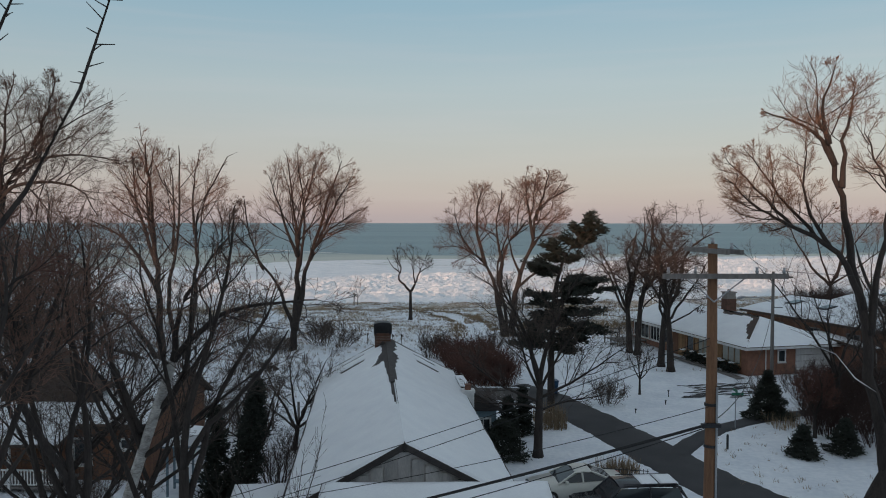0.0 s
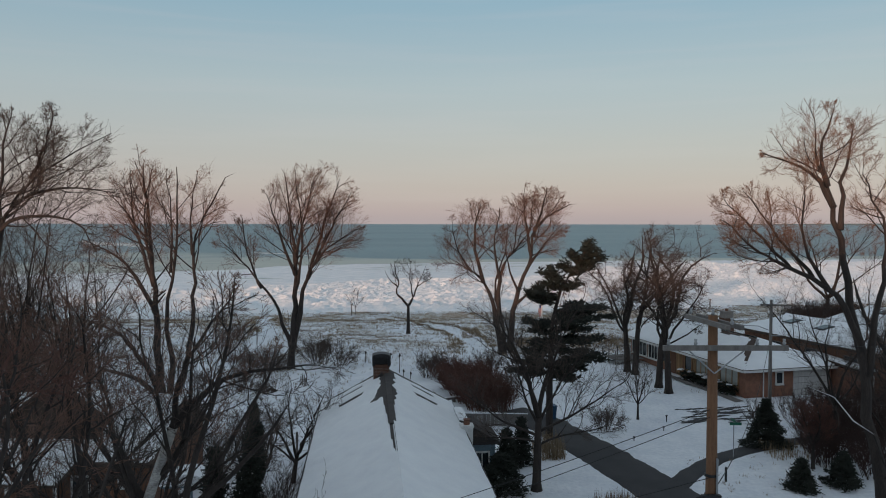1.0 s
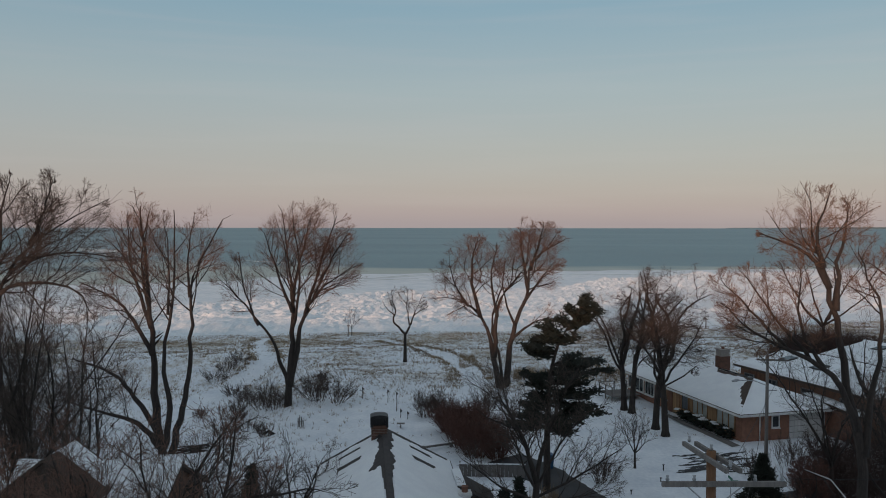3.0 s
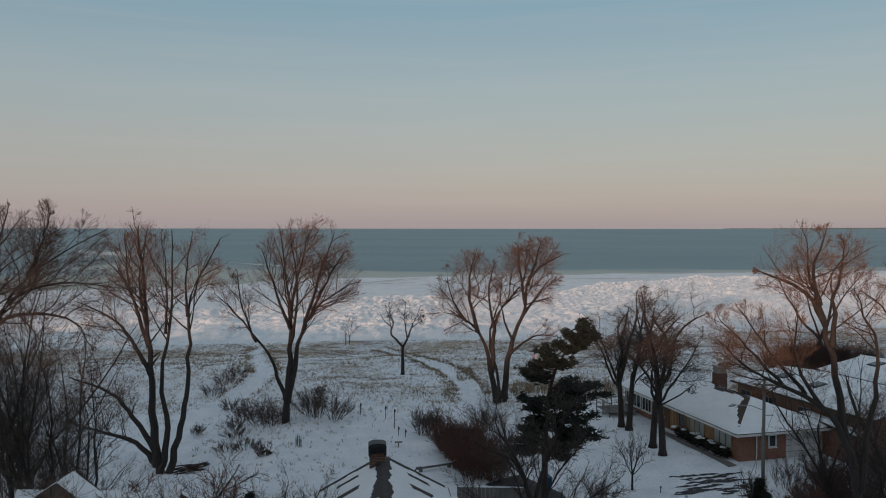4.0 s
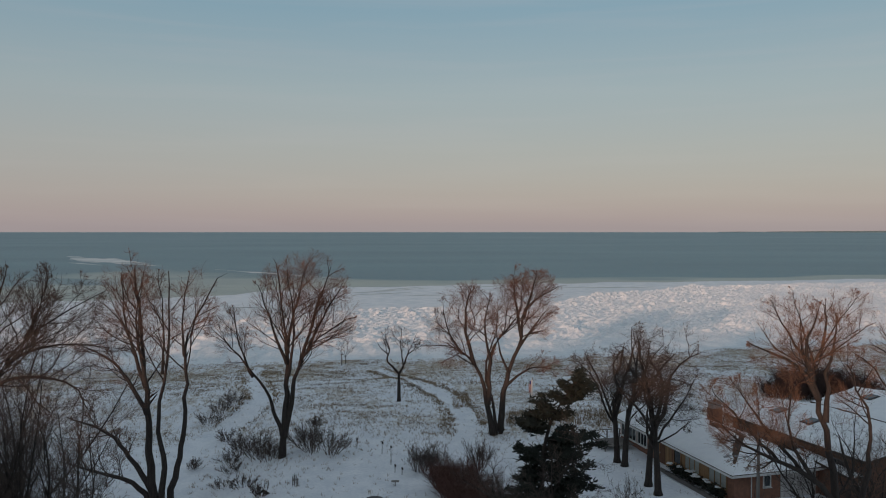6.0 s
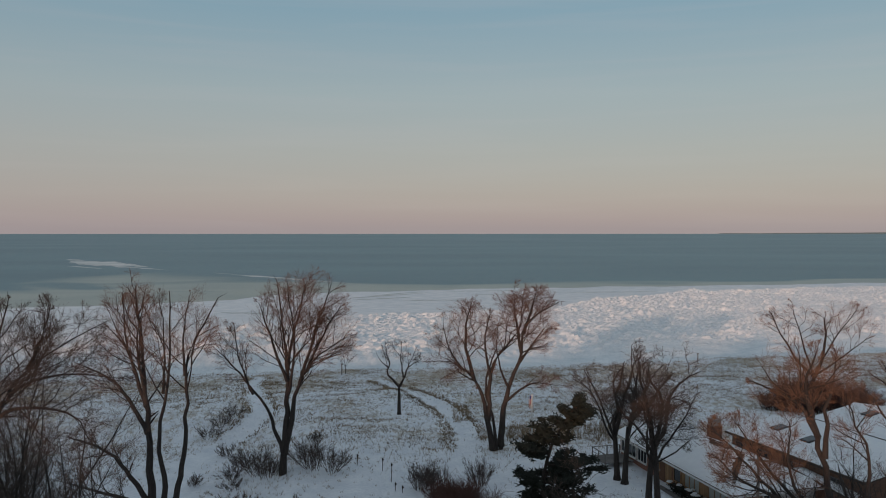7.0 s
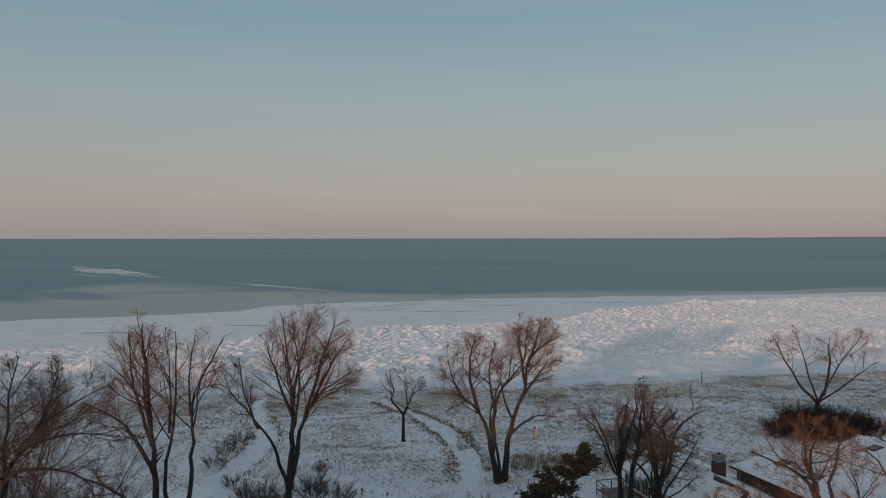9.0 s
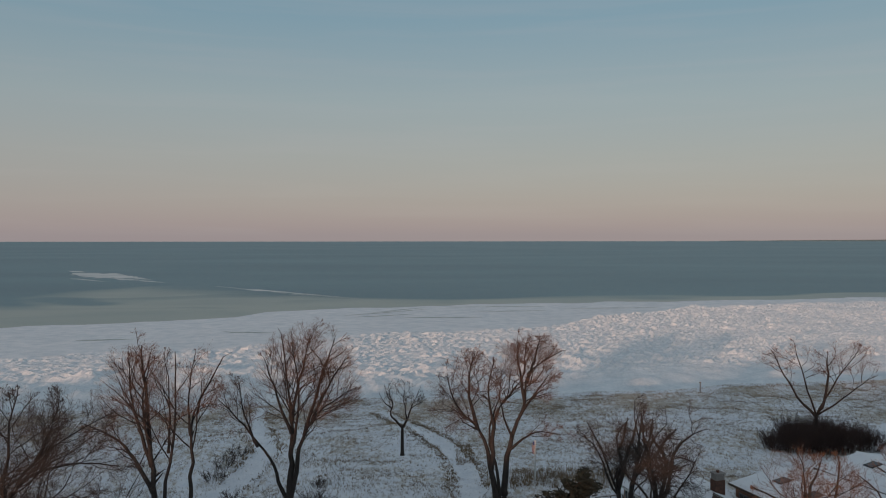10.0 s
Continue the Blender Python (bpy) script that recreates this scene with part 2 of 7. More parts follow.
# ---------------------------------------------------------------- mesh helpers
class MB:
    """Collects vertices and faces of one mesh."""

    def __init__(self):
        self.v, self.f = [], []

    def box(self, c, s, m=None):
        """Box at centre c of size s, turned by m about its centre."""
        i = len(self.v)
        c = Vector(c)
        for dz in (-0.5, 0.5):
            for dx, dy in ((-0.5, -0.5), (0.5, -0.5), (0.5, 0.5), (-0.5, 0.5)):
                p = Vector((dx * s[0], dy * s[1], dz * s[2]))
                self.v.append(tuple(c + (m @ p if m else p)))
        self.f += [(i, i + 3, i + 2, i + 1), (i + 4, i + 5, i + 6, i + 7)]
        self.f += [(i + a, i + (a + 1) % 4, i + 4 + (a + 1) % 4, i + 4 + a) for a in range(4)]
        return self

    def tube(self, pts, rad, sides=6, cap=True):
        i0 = len(self.v)
        n = len(pts)
        for k in range(n):
            a, b = pts[max(k - 1, 0)], pts[min(k + 1, n - 1)]
            dx, dy, dz = b[0] - a[0], b[1] - a[1], b[2] - a[2]
            q = math.sqrt(dx * dx + dy * dy + dz * dz) or 1.0
            dx, dy, dz = dx / q, dy / q, dz / q
            if abs(dz) < 0.9:
                ux, uy, uz = -dy, dx, 0.0
            else:
                ux, uy, uz = 0.0, -dz, dy
            q = math.sqrt(ux * ux + uy * uy + uz * uz)
            ux, uy, uz = ux / q, uy / q, uz / q
            wx, wy, wz = dy * uz - dz * uy, dz * ux - dx * uz, dx * uy - dy * ux
            r = rad[k]
            for s in range(sides):
                c, t = math.cos(6.28319 * s / sides) * r, math.sin(6.28319 * s / sides) * r
                self.v.append((pts[k][0] + ux * c + wx * t, pts[k][1] + uy * c + wy * t, pts[k][2] + uz * c + wz * t))
        for k in range(n - 1):
            for s in range(sides):
                a, b = i0 + k * sides + s, i0 + k * sides + (s + 1) % sides
                self.f.append((a, b, b + sides, a + sides))
        if cap:
            self.f.append(tuple(i0 + s for s in reversed(range(sides))))
            self.f.append(tuple(i0 + (n - 1) * sides + s for s in range(sides)))
        return self

    def prism(self, outline, y0, y1):
        """An outline of (x, z) pulled along y."""
        i, n = len(self.v), len(outline)
        self.v += [(x, y0, z) for x, z in outline] + [(x, y1, z) for x, z in outline]
        self.f.append(tuple(range(i, i + n)))
        self.f.append(tuple(reversed(range(i + n, i + 2 * n))))
        self.f += [(i + k, i + n + k, i + n + (k + 1) % n, i + (k + 1) % n) for k in range(n)]
        return self

    def slab(self, corners, thick, nu=1, nv=1, wob=0.0, seed=0):
        """A slab over four corners (a b along, d c across), thick upward, with an uneven top."""
        a, b, c, d = [Vector(p) for p in corners]
        nrm = (b - a).cross(d - a).normalized()
        i = len(self.v)
        top = []
        for u in range(nu + 1):
            for w in range(nv + 1):
                s, t = u / nu, w / nv
                p = a * (1 - s) * (1 - t) + b * s * (1 - t) + c * s * t + d * (1 - s) * t
                rim = 0.45 if (nu > 2 and (u in (0, nu) or w in (0, nv))) else 1.0
                k = noise.noise(p * 0.7 + Vector((seed, 0, 0))) * wob + noise.noise(p * 2.3) * wob * 0.4 if wob else 0
                self.v.append(tuple(p))
                top.append(tuple(p + nrm * (thick * rim + k * rim)))
        m = len(top)
        self.v += top
        w1 = nv + 1
        for u in range(nu):
            for w in range(nv):
                q = (u * w1 + w, (u + 1) * w1 + w, (u + 1) * w1 + w + 1, u * w1 + w + 1)
                self.f.append(tuple(i + m + k for k in q))
                self.f.append(tuple(i + k for k in reversed(q)))
        ring = [u * w1 for u in range(nu + 1)] + [nu * w1 + w for w in range(1, nv + 1)] + [u * w1 + nv for u in range(nu - 1, -1, -1)] + [w for w in range(nv - 1, 0, -1)]
        for k in range(len(ring)):
            p, q = ring[k], ring[(k + 1) % len(ring)]
            self.f.append((i + p, i + q, i + m + q, i + m + p))
        return self

    def mesh(self, name, material, smooth=False):
        me = bpy.data.meshes.new(name)
        me.from_pydata(self.v, [], self.f)
        if material:
            me.materials.append(material)
        if smooth:
            me.polygons.foreach_set("use_smooth", [True] * len(me.polygons))
        me.update()
        return me


def part(name, mb, material, parent, label="", smooth=False, kind=""):
    """One mesh as a part under a thing or a part."""
    ob = new(name, mb if isinstance(mb, bpy.types.Mesh) else mb.mesh(name, material, smooth))
    ob.parent = parent
    return tagged(ob, label, kind=kind)


def thing(name, m, label, category, group="", kind=""):
    ob = new(name)
    ob.empty_display_size = 0.2
    ob.matrix_world = m
    return tagged(ob, label, category, group, kind)


def single(name, mb, material, label, category, group="", kind="", smooth=False, m=None):
    ob = new(name, mb.mesh(name, material, smooth))
    if m:
        ob.matrix_world = m
    return tagged(ob, label, category, group, kind)


# ---------------------------------------------------------------- terrain
def lattice(ix, iy, seed):
    h = (ix.astype(np.int64) * 374761393 + iy.astype(np.int64) * 668265263 + seed * 974634777) & 0x7FFFFFFF
    h = ((h ^ (h >> 13)) * 1274126177) & 0x7FFFFFFF
    return ((h ^ (h >> 16)) & 0xFFFF) / 65535.0


def vnoise(x, y, seed=0):
    """Smooth noise from 0 to 1 on arrays."""
    x, y = np.asarray(x, float), np.asarray(y, float)
    ix, iy = np.floor(x), np.floor(y)
    fx, fy = x - ix, y - iy
    fx, fy = fx * fx * (3 - 2 * fx), fy * fy * (3 - 2 * fy)
    a, b = lattice(ix, iy, seed), lattice(ix + 1, iy, seed)
    c, d = lattice(ix, iy + 1, seed), lattice(ix + 1, iy + 1, seed)
    return (a * (1 - fx) + b * fx) * (1 - fy) + (c * (1 - fx) + d * fx) * fy


def smooth(a, b, v):
    u = np.clip((v - a) / (b - a), 0, 1)
    return u * u * (3 - 2 * u)


def crest(x):
    """Where the bluff breaks down to the beach."""
    return 158 + 0.18 * np.clip(x, -120, 120) + 6 * (vnoise(np.asarray(x) / 17.0, 0 * np.asarray(x), 3) - 0.5)


LAKE = -7.6
PATH_WEST = [(-16, 62), (-23.0, 70), (-27.2, 80), (-27.8, 90), (-26.4, 98), (-24.4, 103.5), (-23.8, 108), (-25.2, 113), (-27.6, 121), (-30, 131), (-32.5, 139), (-33.5, 150)]
PATH_EAST = [(0.2, 71), (2.6, 77), (4.0, 83), (4.2, 90), (4.1, 96), (3.4, 103), (2.5, 108.5), (1.3, 113.5), (-0.4, 118.5), (-2.2, 123.5), (-6, 134), (-10, 145)]
PATH_FAR = [(60, 100), (68, 112), (74, 122), (84, 128)]


def near_line(x, y, line):
    best = np.full(np.shape(x), 1e9)
    for (ax, ay), (bx, by) in zip(line, line[1:]):
        t = np.clip(((x - ax) * (bx - ax) + (y - ay) * (by - ay)) / ((bx - ax) ** 2 + (by - ay) ** 2), 0, 1)
        best = np.minimum(best, np.hypot(x - ax - t * (bx - ax), y - ay - t * (by - ay)))
    return best


def meadow(x, y):
    """How much dead grass stands through the snow, 0 to 1."""
    yc = crest(x)
    g = smooth(75, 94, y + 14 * (vnoise(x / 9.0, y / 9.0, 5) - 0.5)) * (1 - 0.75 * smooth(yc - 2, yc + 3, y))
    g = g * (0.64 + 0.10 * smooth(yc - 42, yc - 6, y))
    d = np.minimum(near_line(x, y, PATH_WEST) - 1.6 + 0.9 * smooth(100, 122, y), near_line(x, y, PATH_EAST) - 1.15 + 0.8 * smooth(108, 124, y))
    d = d + 0.55 * (vnoise(x / 1.9, y / 1.9, 44) - 0.5)
    d = np.minimum(d, near_line(x, y, PATH_FAR) - 1.6)
    g = g * (0.06 + 0.94 * smooth(-0.4, 0.8, d))
    stubble = 0.2 * vnoise(x / 7, y / 6, 41) ** 2 * (1 - smooth(66, 80, y)) * smooth(6, 30, y)
    return np.maximum(g, stubble)


def height(x, y):
    x, y = np.asarray(x, float), np.asarray(y, float)
    yc = crest(x)
    z = -0.8 * smooth(92, 112, y) - 3.2 * smooth(105, yc, y) - 4.4 * smooth(yc, yc + 16, y) - 1.5 * smooth(yc + 20, yc + 60, y)
    z = z - 2.3 * smooth(13, 22, -x) * smooth(60, 69, y) * (1 - smooth(96, 108, y))   # hollow in the west meadow
    g = meadow(x, y)
    z = z - 0.22 * (1 - smooth(0.5, 1.3, np.minimum(near_line(x, y, PATH_WEST), near_line(x, y, PATH_EAST))))
    z = z + g * (0.6 * (vnoise(x / 7, y / 7, 1) - 0.5) + 0.62 * (vnoise(x / 2.2, y / 2.2, 2) - 0.5))
    return z + 0.14 * (vnoise(x / 5, y / 5, 7) - 0.5) * (1 - smooth(-20, 20, -y)) + 0.08 * (vnoise(x / 1.5, y / 1.5, 8) - 0.5)


def gz(x, y):
    return float(height(np.array([x]), np.array([y]))[0])


def sheet(name, xs, ys, fz, material, keep=None, attr=None, flat=False):
    X, Y = np.meshgrid(xs, ys)
    Z = fz(X, Y)
    nx, ny = len(xs), len(ys)
    idx = np.arange(nx * ny).reshape(ny, nx)
    quads = np.stack([idx[:-1, :-1], idx[:-1, 1:], idx[1:, 1:], idx[1:, :-1]], -1).reshape(-1, 4)
    if keep is not None:
        k = keep(X, Y)
        quads = quads[(k[:-1, :-1] & k[:-1, 1:] & k[1:, 1:] & k[1:, :-1]).reshape(-1)]
    me = bpy.data.meshes.new(name)
    me.from_pydata(np.stack([X, Y, Z], -1).reshape(-1, 3).tolist(), [], quads.tolist())
    me.materials.append(material)
    me.polygons.foreach_set("use_smooth", [not flat] * len(me.polygons))
    if attr:
        a = me.attributes.new(attr[0], 'FLOAT', 'POINT')
        a.data.foreach_set("value", attr[1](X, Y).reshape(-1).astype(np.float32))
    me.update()
    return new(name, me)


FAR = [4900, 3000, 1800, 1000, 600, 380, 260]
xs = np.array([-v for v in FAR] + list(np.arange(-180, 200.1, 1.0)) + [v for v in reversed(FAR)])
ys = np.array([-4900, -2500, -1000, -400, -150, -60, -20] + list(np.arange(0, 60, 1.5)) + list(np.arange(60, 200, 1.0)) + [230, 300, 500, 1000, 2500, 4900])
ground = sheet("ground", xs, ys, height, GROUND, attr=("grass", meadow))
tagged(ground, "snow-covered yards and dune meadow with dead grass", "ground", kind="structure")


# ---------------------------------------------------------------- lake
def ice_edge(x):
    e = np.interp(x, [-900, -300, -178, -141, -90, -82, -42, 6, 80, 189, 294, 900], [250, 290, 317, 329, 358, 380, 400, 410, 428, 446, 462, 600])
    return e + 8 * (vnoise(np.asarray(x) / 26.0, 0 * np.asarray(x), 11) - 0.5) + 4 * (vnoise(np.asarray(x) / 7.0, 0 * np.asarray(x), 10) - 0.5)


def ice_height(x, y):
    yc = crest(x)
    far_rough = np.interp(x, [-300, -132, -104, -69, -27, 22, 57, 91, 133, 195, 400], [205, 234, 248, 257, 292, 307, 317, 357, 390, 415, 450])
    far_rough = far_rough + 9 * (vnoise(x / 12, y / 30, 20) - 0.5)
    rough = (1 - smooth(far_rough - 8, far_rough + 5, y)) * smooth(yc + np.interp(x, [0, 60], [14, 24]), yc + np.interp(x, [0, 60], [30, 56]), y)
    rough = rough * (0.55 + 0.5 * vnoise(x / 26, y / 16, 12))
    wx, wy = x + 3 * vnoise(x / 5, y / 5, 31), y + 3 * vnoise(x / 5, y / 5, 32)
    block = lattice(np.floor(wx / 1.9), np.floor(wy / 1.7), 13)
    block2 = lattice(np.floor(wx / 0.9 + 7), np.floor(wy / 0.8), 14)
    z = rough * (0.70 * block ** 4 + 0.85 * block2 ** 3 + 0.15 * vnoise(x / 9, y / 7, 19))
    # pressure ridge along the outer rim of the rubble
    ridge_y = np.interp(x, [-300, 40, 57, 91, 133, 195, 400], [200, 306, 314, 351, 382, 408, 470])
    crown = 0.45 + 1.6 * np.exp(-((x - 70) / 17) ** 2) + 1.5 * np.exp(-((x - 128) / 13) ** 2)
    z = z + crown * np.exp(-((y - ridge_y) / 5.0) ** 2) * smooth(46, 60, x) * (0.45 + 0.8 * vnoise(x / 6, y / 4, 15) + 0.4 * block2)
    mound = smooth(yc + 14, yc + 28, y) * (1 - smooth(yc + 48, yc + 78, y))
    z = z + mound * (2.2 * vnoise(x / 13, y / 9, 16) ** 2 + 0.8 * vnoise(x / 4, y / 4, 17))
    return LAKE + z + 0.04 * vnoise(x / 6, y / 2, 18)


ixs = np.array([-900, -600, -420, -330] + list(np.arange(-270, 310, 1.0)) + [340, 420, 600, 900])
iys = np.concatenate([np.arange(132, 195, 1.5), np.arange(195, 425, 0.9), np.arange(425, 500, 1.5), [520, 560, 610]])
ice = sheet("ice", ixs, iys, ice_height, ICE, keep=lambda X, Y: (Y < ice_edge(X)) & (Y > crest(X) + 6), flat=True)
tagged(ice, "white shelf of rough piled-up shore ice on the lake", "lake ice", kind="structure")


def slush_cover(x, y):
    """Thin greenish slush drifting off the shelf's edge, fading outwards, with a feathered tongue and an open lens of water in it."""
    wx, wy = x + 30 * (vnoise(x / 60, y / 35, 51) - 0.5), y + 40 * (vnoise(x / 70, y / 30, 52) - 0.5)
    outer = np.interp(wx, [-900, -330, -288, -268, -235, -209, -150, -95, -59, 0, 80, 300, 900], [330, 350, 380, 505, 560, 600, 560, 500, 470, 452, 468, 505, 640])
    edge = ice_edge(x)
    m = 1 - smooth(0.55, 1.0, (wy - edge) / np.maximum(outer - edge, 5))
    m = m * (0.75 + 0.35 * vnoise(wx / 45, wy / 14, 53))
    m = m * (1 - (1 - smooth(-0.535, -0.49, x / np.maximum(y, 1) + 0.03 * (vnoise(x / 30, y / 18, 56) - 0.5))) * smooth(385, 425, y))
    # lens of open water, slanting in towards the shore
    u, w = ((x + 209) * 0.71 - (y - 448) * 0.71) / 52, ((x + 209) * 0.71 + (y - 448) * 0.71) / 17
    lens = (1 - smooth(0.3, 1.1, u * u + w * w + 0.7 * (vnoise(x / 14, y / 12, 55) - 0.5)))
    streaks = smooth(0.62, 0.9, vnoise(wx / 60 + 3, wy / 16, 54)) * smooth(30, 70, y - edge)
    return np.clip(m * (1 - 0.85 * lens) * (1 - 0.5 * streaks), 0, 1)


water = sheet("water", np.array([-4900.0, -2500, -1200, -700] + list(np.arange(-500, 501, 5.0)) + [700, 1200, 2500, 4900]), np.array([140.0, 230] + list(np.arange(260, 760, 5.0)) + [900, 1300, 2500, 4900]), lambda X, Y: 0 * X + LAKE - 0.12, WATER, attr=("slush", slush_cover))
tagged(water, "grey-green open lake water reaching the horizon", "water", kind="structure")


def floe(name, a, b, width, seed, label):
    """A streak of drift ice from a to b, thickest a third along, frayed at its rims, with loose slivers beside it."""
    mb = MB()
    ax, ay = a
    dx, dy = b[0] - ax, b[1] - ay
    n = 70
    z = LAKE - 0.05

    def band(u0, u1, off, wide, s):
        i = len(mb.v)
        for k in range(n + 1):
            f = k / n
            u = u0 + (u1 - u0) * f
            w = wide * math.sin(math.pi * f ** 0.7) ** 1.3
            lo = w * (0.35 + 0.55 * noise.noise(Vector((u * 7, s, 1))) + 0.25 * noise.noise(Vector((u * 29, s, 5))))
            hi = w * (0.45 + 0.55 * noise.noise(Vector((u * 6, s, 9))) + 0.25 * noise.noise(Vector((u * 25, s, 13))))
            cx, cy = ax + dx * u, ay + dy * u + off
            mb.v += [(cx, cy - max(lo, 0.2), z), (cx, cy + max(hi, 0.2), z)]
        mb.f += [(i + 2 * k, i + 2 * k + 2, i + 2 * k + 3, i + 2 * k + 1) for k in range(n)]

    band(0.0, 1.0, 0.0, width, seed)
    band(-0.22, 0.1, 0.3 * width, width * 0.22, seed + 3)
    band(0.55, 1.25, -0.25 * width, width * 0.2, seed + 6)
    band(0.35, 0.8, -0.75 * width, width * 0.12, seed + 9)
    return single(name, mb, FLOE, label, "ice floe", group="ice drifting on the lake")


floe("ice_floe", (-362, 780), (-238, 660), 74, 2.0, "pale feathered streak of drift ice on open water")
floe("ice_floe", (-142, 552), (-52, 468), 13, 5.0, "thin feathered streak of drift ice off the shelf")
# dark cracks in the smooth ice beyond the rubble
CRACKS = [((-42, 358), (0, 392)), ((-36, 352), (-8, 366)), ((-30, 372), (-4, 398)), ((6, 401), (60, 404)), ((64, 393), (120, 396)), ((-14, 350), (24, 352)), ((-128, 276), (-108, 280)), ((-82, 300), (-60, 296)), ((20, 378), (58, 381))]
for k, ((x0, y0), (x1, y1)) in enumerate(CRACKS):
    cr = MB()
    for j in range(19):
        u = j / 18
        cx, cy = x0 + (x1 - x0) * u, y0 + (y1 - y0) * u + 1.6 * noise.noise(Vector((u * 4, k * 3.1, 0)))
        wdt = (1.15 + 0.7 * noise.noise(Vector((u * 9, k * 2.3, 4)))) * math.sin(math.pi * u) ** 0.6 + 0.03
        zc = float(ice_height(np.array(cx), np.array(cy))) + 0.06
        cr.v += [(cx, cy - wdt, zc), (cx, cy + wdt, zc)]
    cr.f += [(2 * j, 2 * j + 2, 2 * j + 3, 2 * j + 1) for j in range(18)]
    single("ice_crack", cr, SLUSH, "thin dark wet crack in the smooth ice", "crack", group="cracks in the ice")
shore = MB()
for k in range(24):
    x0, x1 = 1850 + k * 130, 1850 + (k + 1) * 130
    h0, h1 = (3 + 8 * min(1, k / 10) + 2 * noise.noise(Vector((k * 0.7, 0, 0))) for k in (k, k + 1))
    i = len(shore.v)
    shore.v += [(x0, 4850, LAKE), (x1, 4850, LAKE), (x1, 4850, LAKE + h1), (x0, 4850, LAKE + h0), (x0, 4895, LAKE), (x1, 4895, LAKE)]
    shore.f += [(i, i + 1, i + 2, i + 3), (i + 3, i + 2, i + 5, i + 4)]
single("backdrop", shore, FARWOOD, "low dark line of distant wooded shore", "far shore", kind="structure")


# ---------------------------------------------------------------- unseen dark wood, added behind to keep the low sun off the yards
wood = MB()
for k in range(140):
    x = -420 + k * 6
    h = 24.5 + 3.0 * noise.noise(Vector((k * 0.35, 2.0, 0))) + 1.5 * noise.noise(Vector((k * 1.3, 7.0, 0)))
    wood.v += [(x, -58, -0.5), (x, -60, h), (x, -72, h - 1), (x, -74, -0.5)]
for k in range(139):
    for s in range(3):
        a = k * 4 + s
        wood.f.append((a, a + 1, a + 5, a + 4))
single("backdrop", wood, BARK, "unseen dark wooded rise added behind to shade the yards", "wood", kind="structure")


# ---------------------------------------------------------------- dune grass
def grass_stuff():
    g = np.random.default_rng(5)
    n = 330000
    x = g.uniform(-95, 110, n)
    y = g.uniform(66, 176, n)
    keep = g.random(n) < np.clip(meadow(x, y) * (0.24 + 2.4 * vnoise(x / 6, y / 4, 21) ** 2 * vnoise(x / 2.2, y / 1.3, 22) ** 2), 0, 1)
    keep &= np.abs(x - 0.0) < 12 + y * 0.62
    x, y = x[keep], y[keep]
    z = height(x, y)
    x, y, z = (np.repeat(v, 4) for v in (x, y, z))
    m = len(x)
    a, r, h = g.uniform(0, 6.283, m), g.uniform(0.05, 0.3, m), g.uniform(0.12, 0.36, m)
    c, s = np.cos(a), np.sin(a)
    bx, by = x + c * r * 0.4, y + s * r * 0.4
    verts = np.stack([np.stack([bx - s * 0.02, by + c * 0.02, z - 0.05], -1), np.stack([bx + s * 0.02, by - c * 0.02, z - 0.05], -1), np.stack([x + c * (r + 0.1), y + s * (r + 0.1), z + h], -1)], 1).reshape(-1, 3).tolist()
    faces = np.arange(3 * m).reshape(-1, 3).tolist()
    me = bpy.data.meshes.new("dune_grass")
    me.from_pydata(verts, [], faces)
    me.materials.append(STRAW)
    return tagged(new("dune_grass", me), "dry tan dune grass poking through snow", "grass", kind="stuff")


grass_stuff()


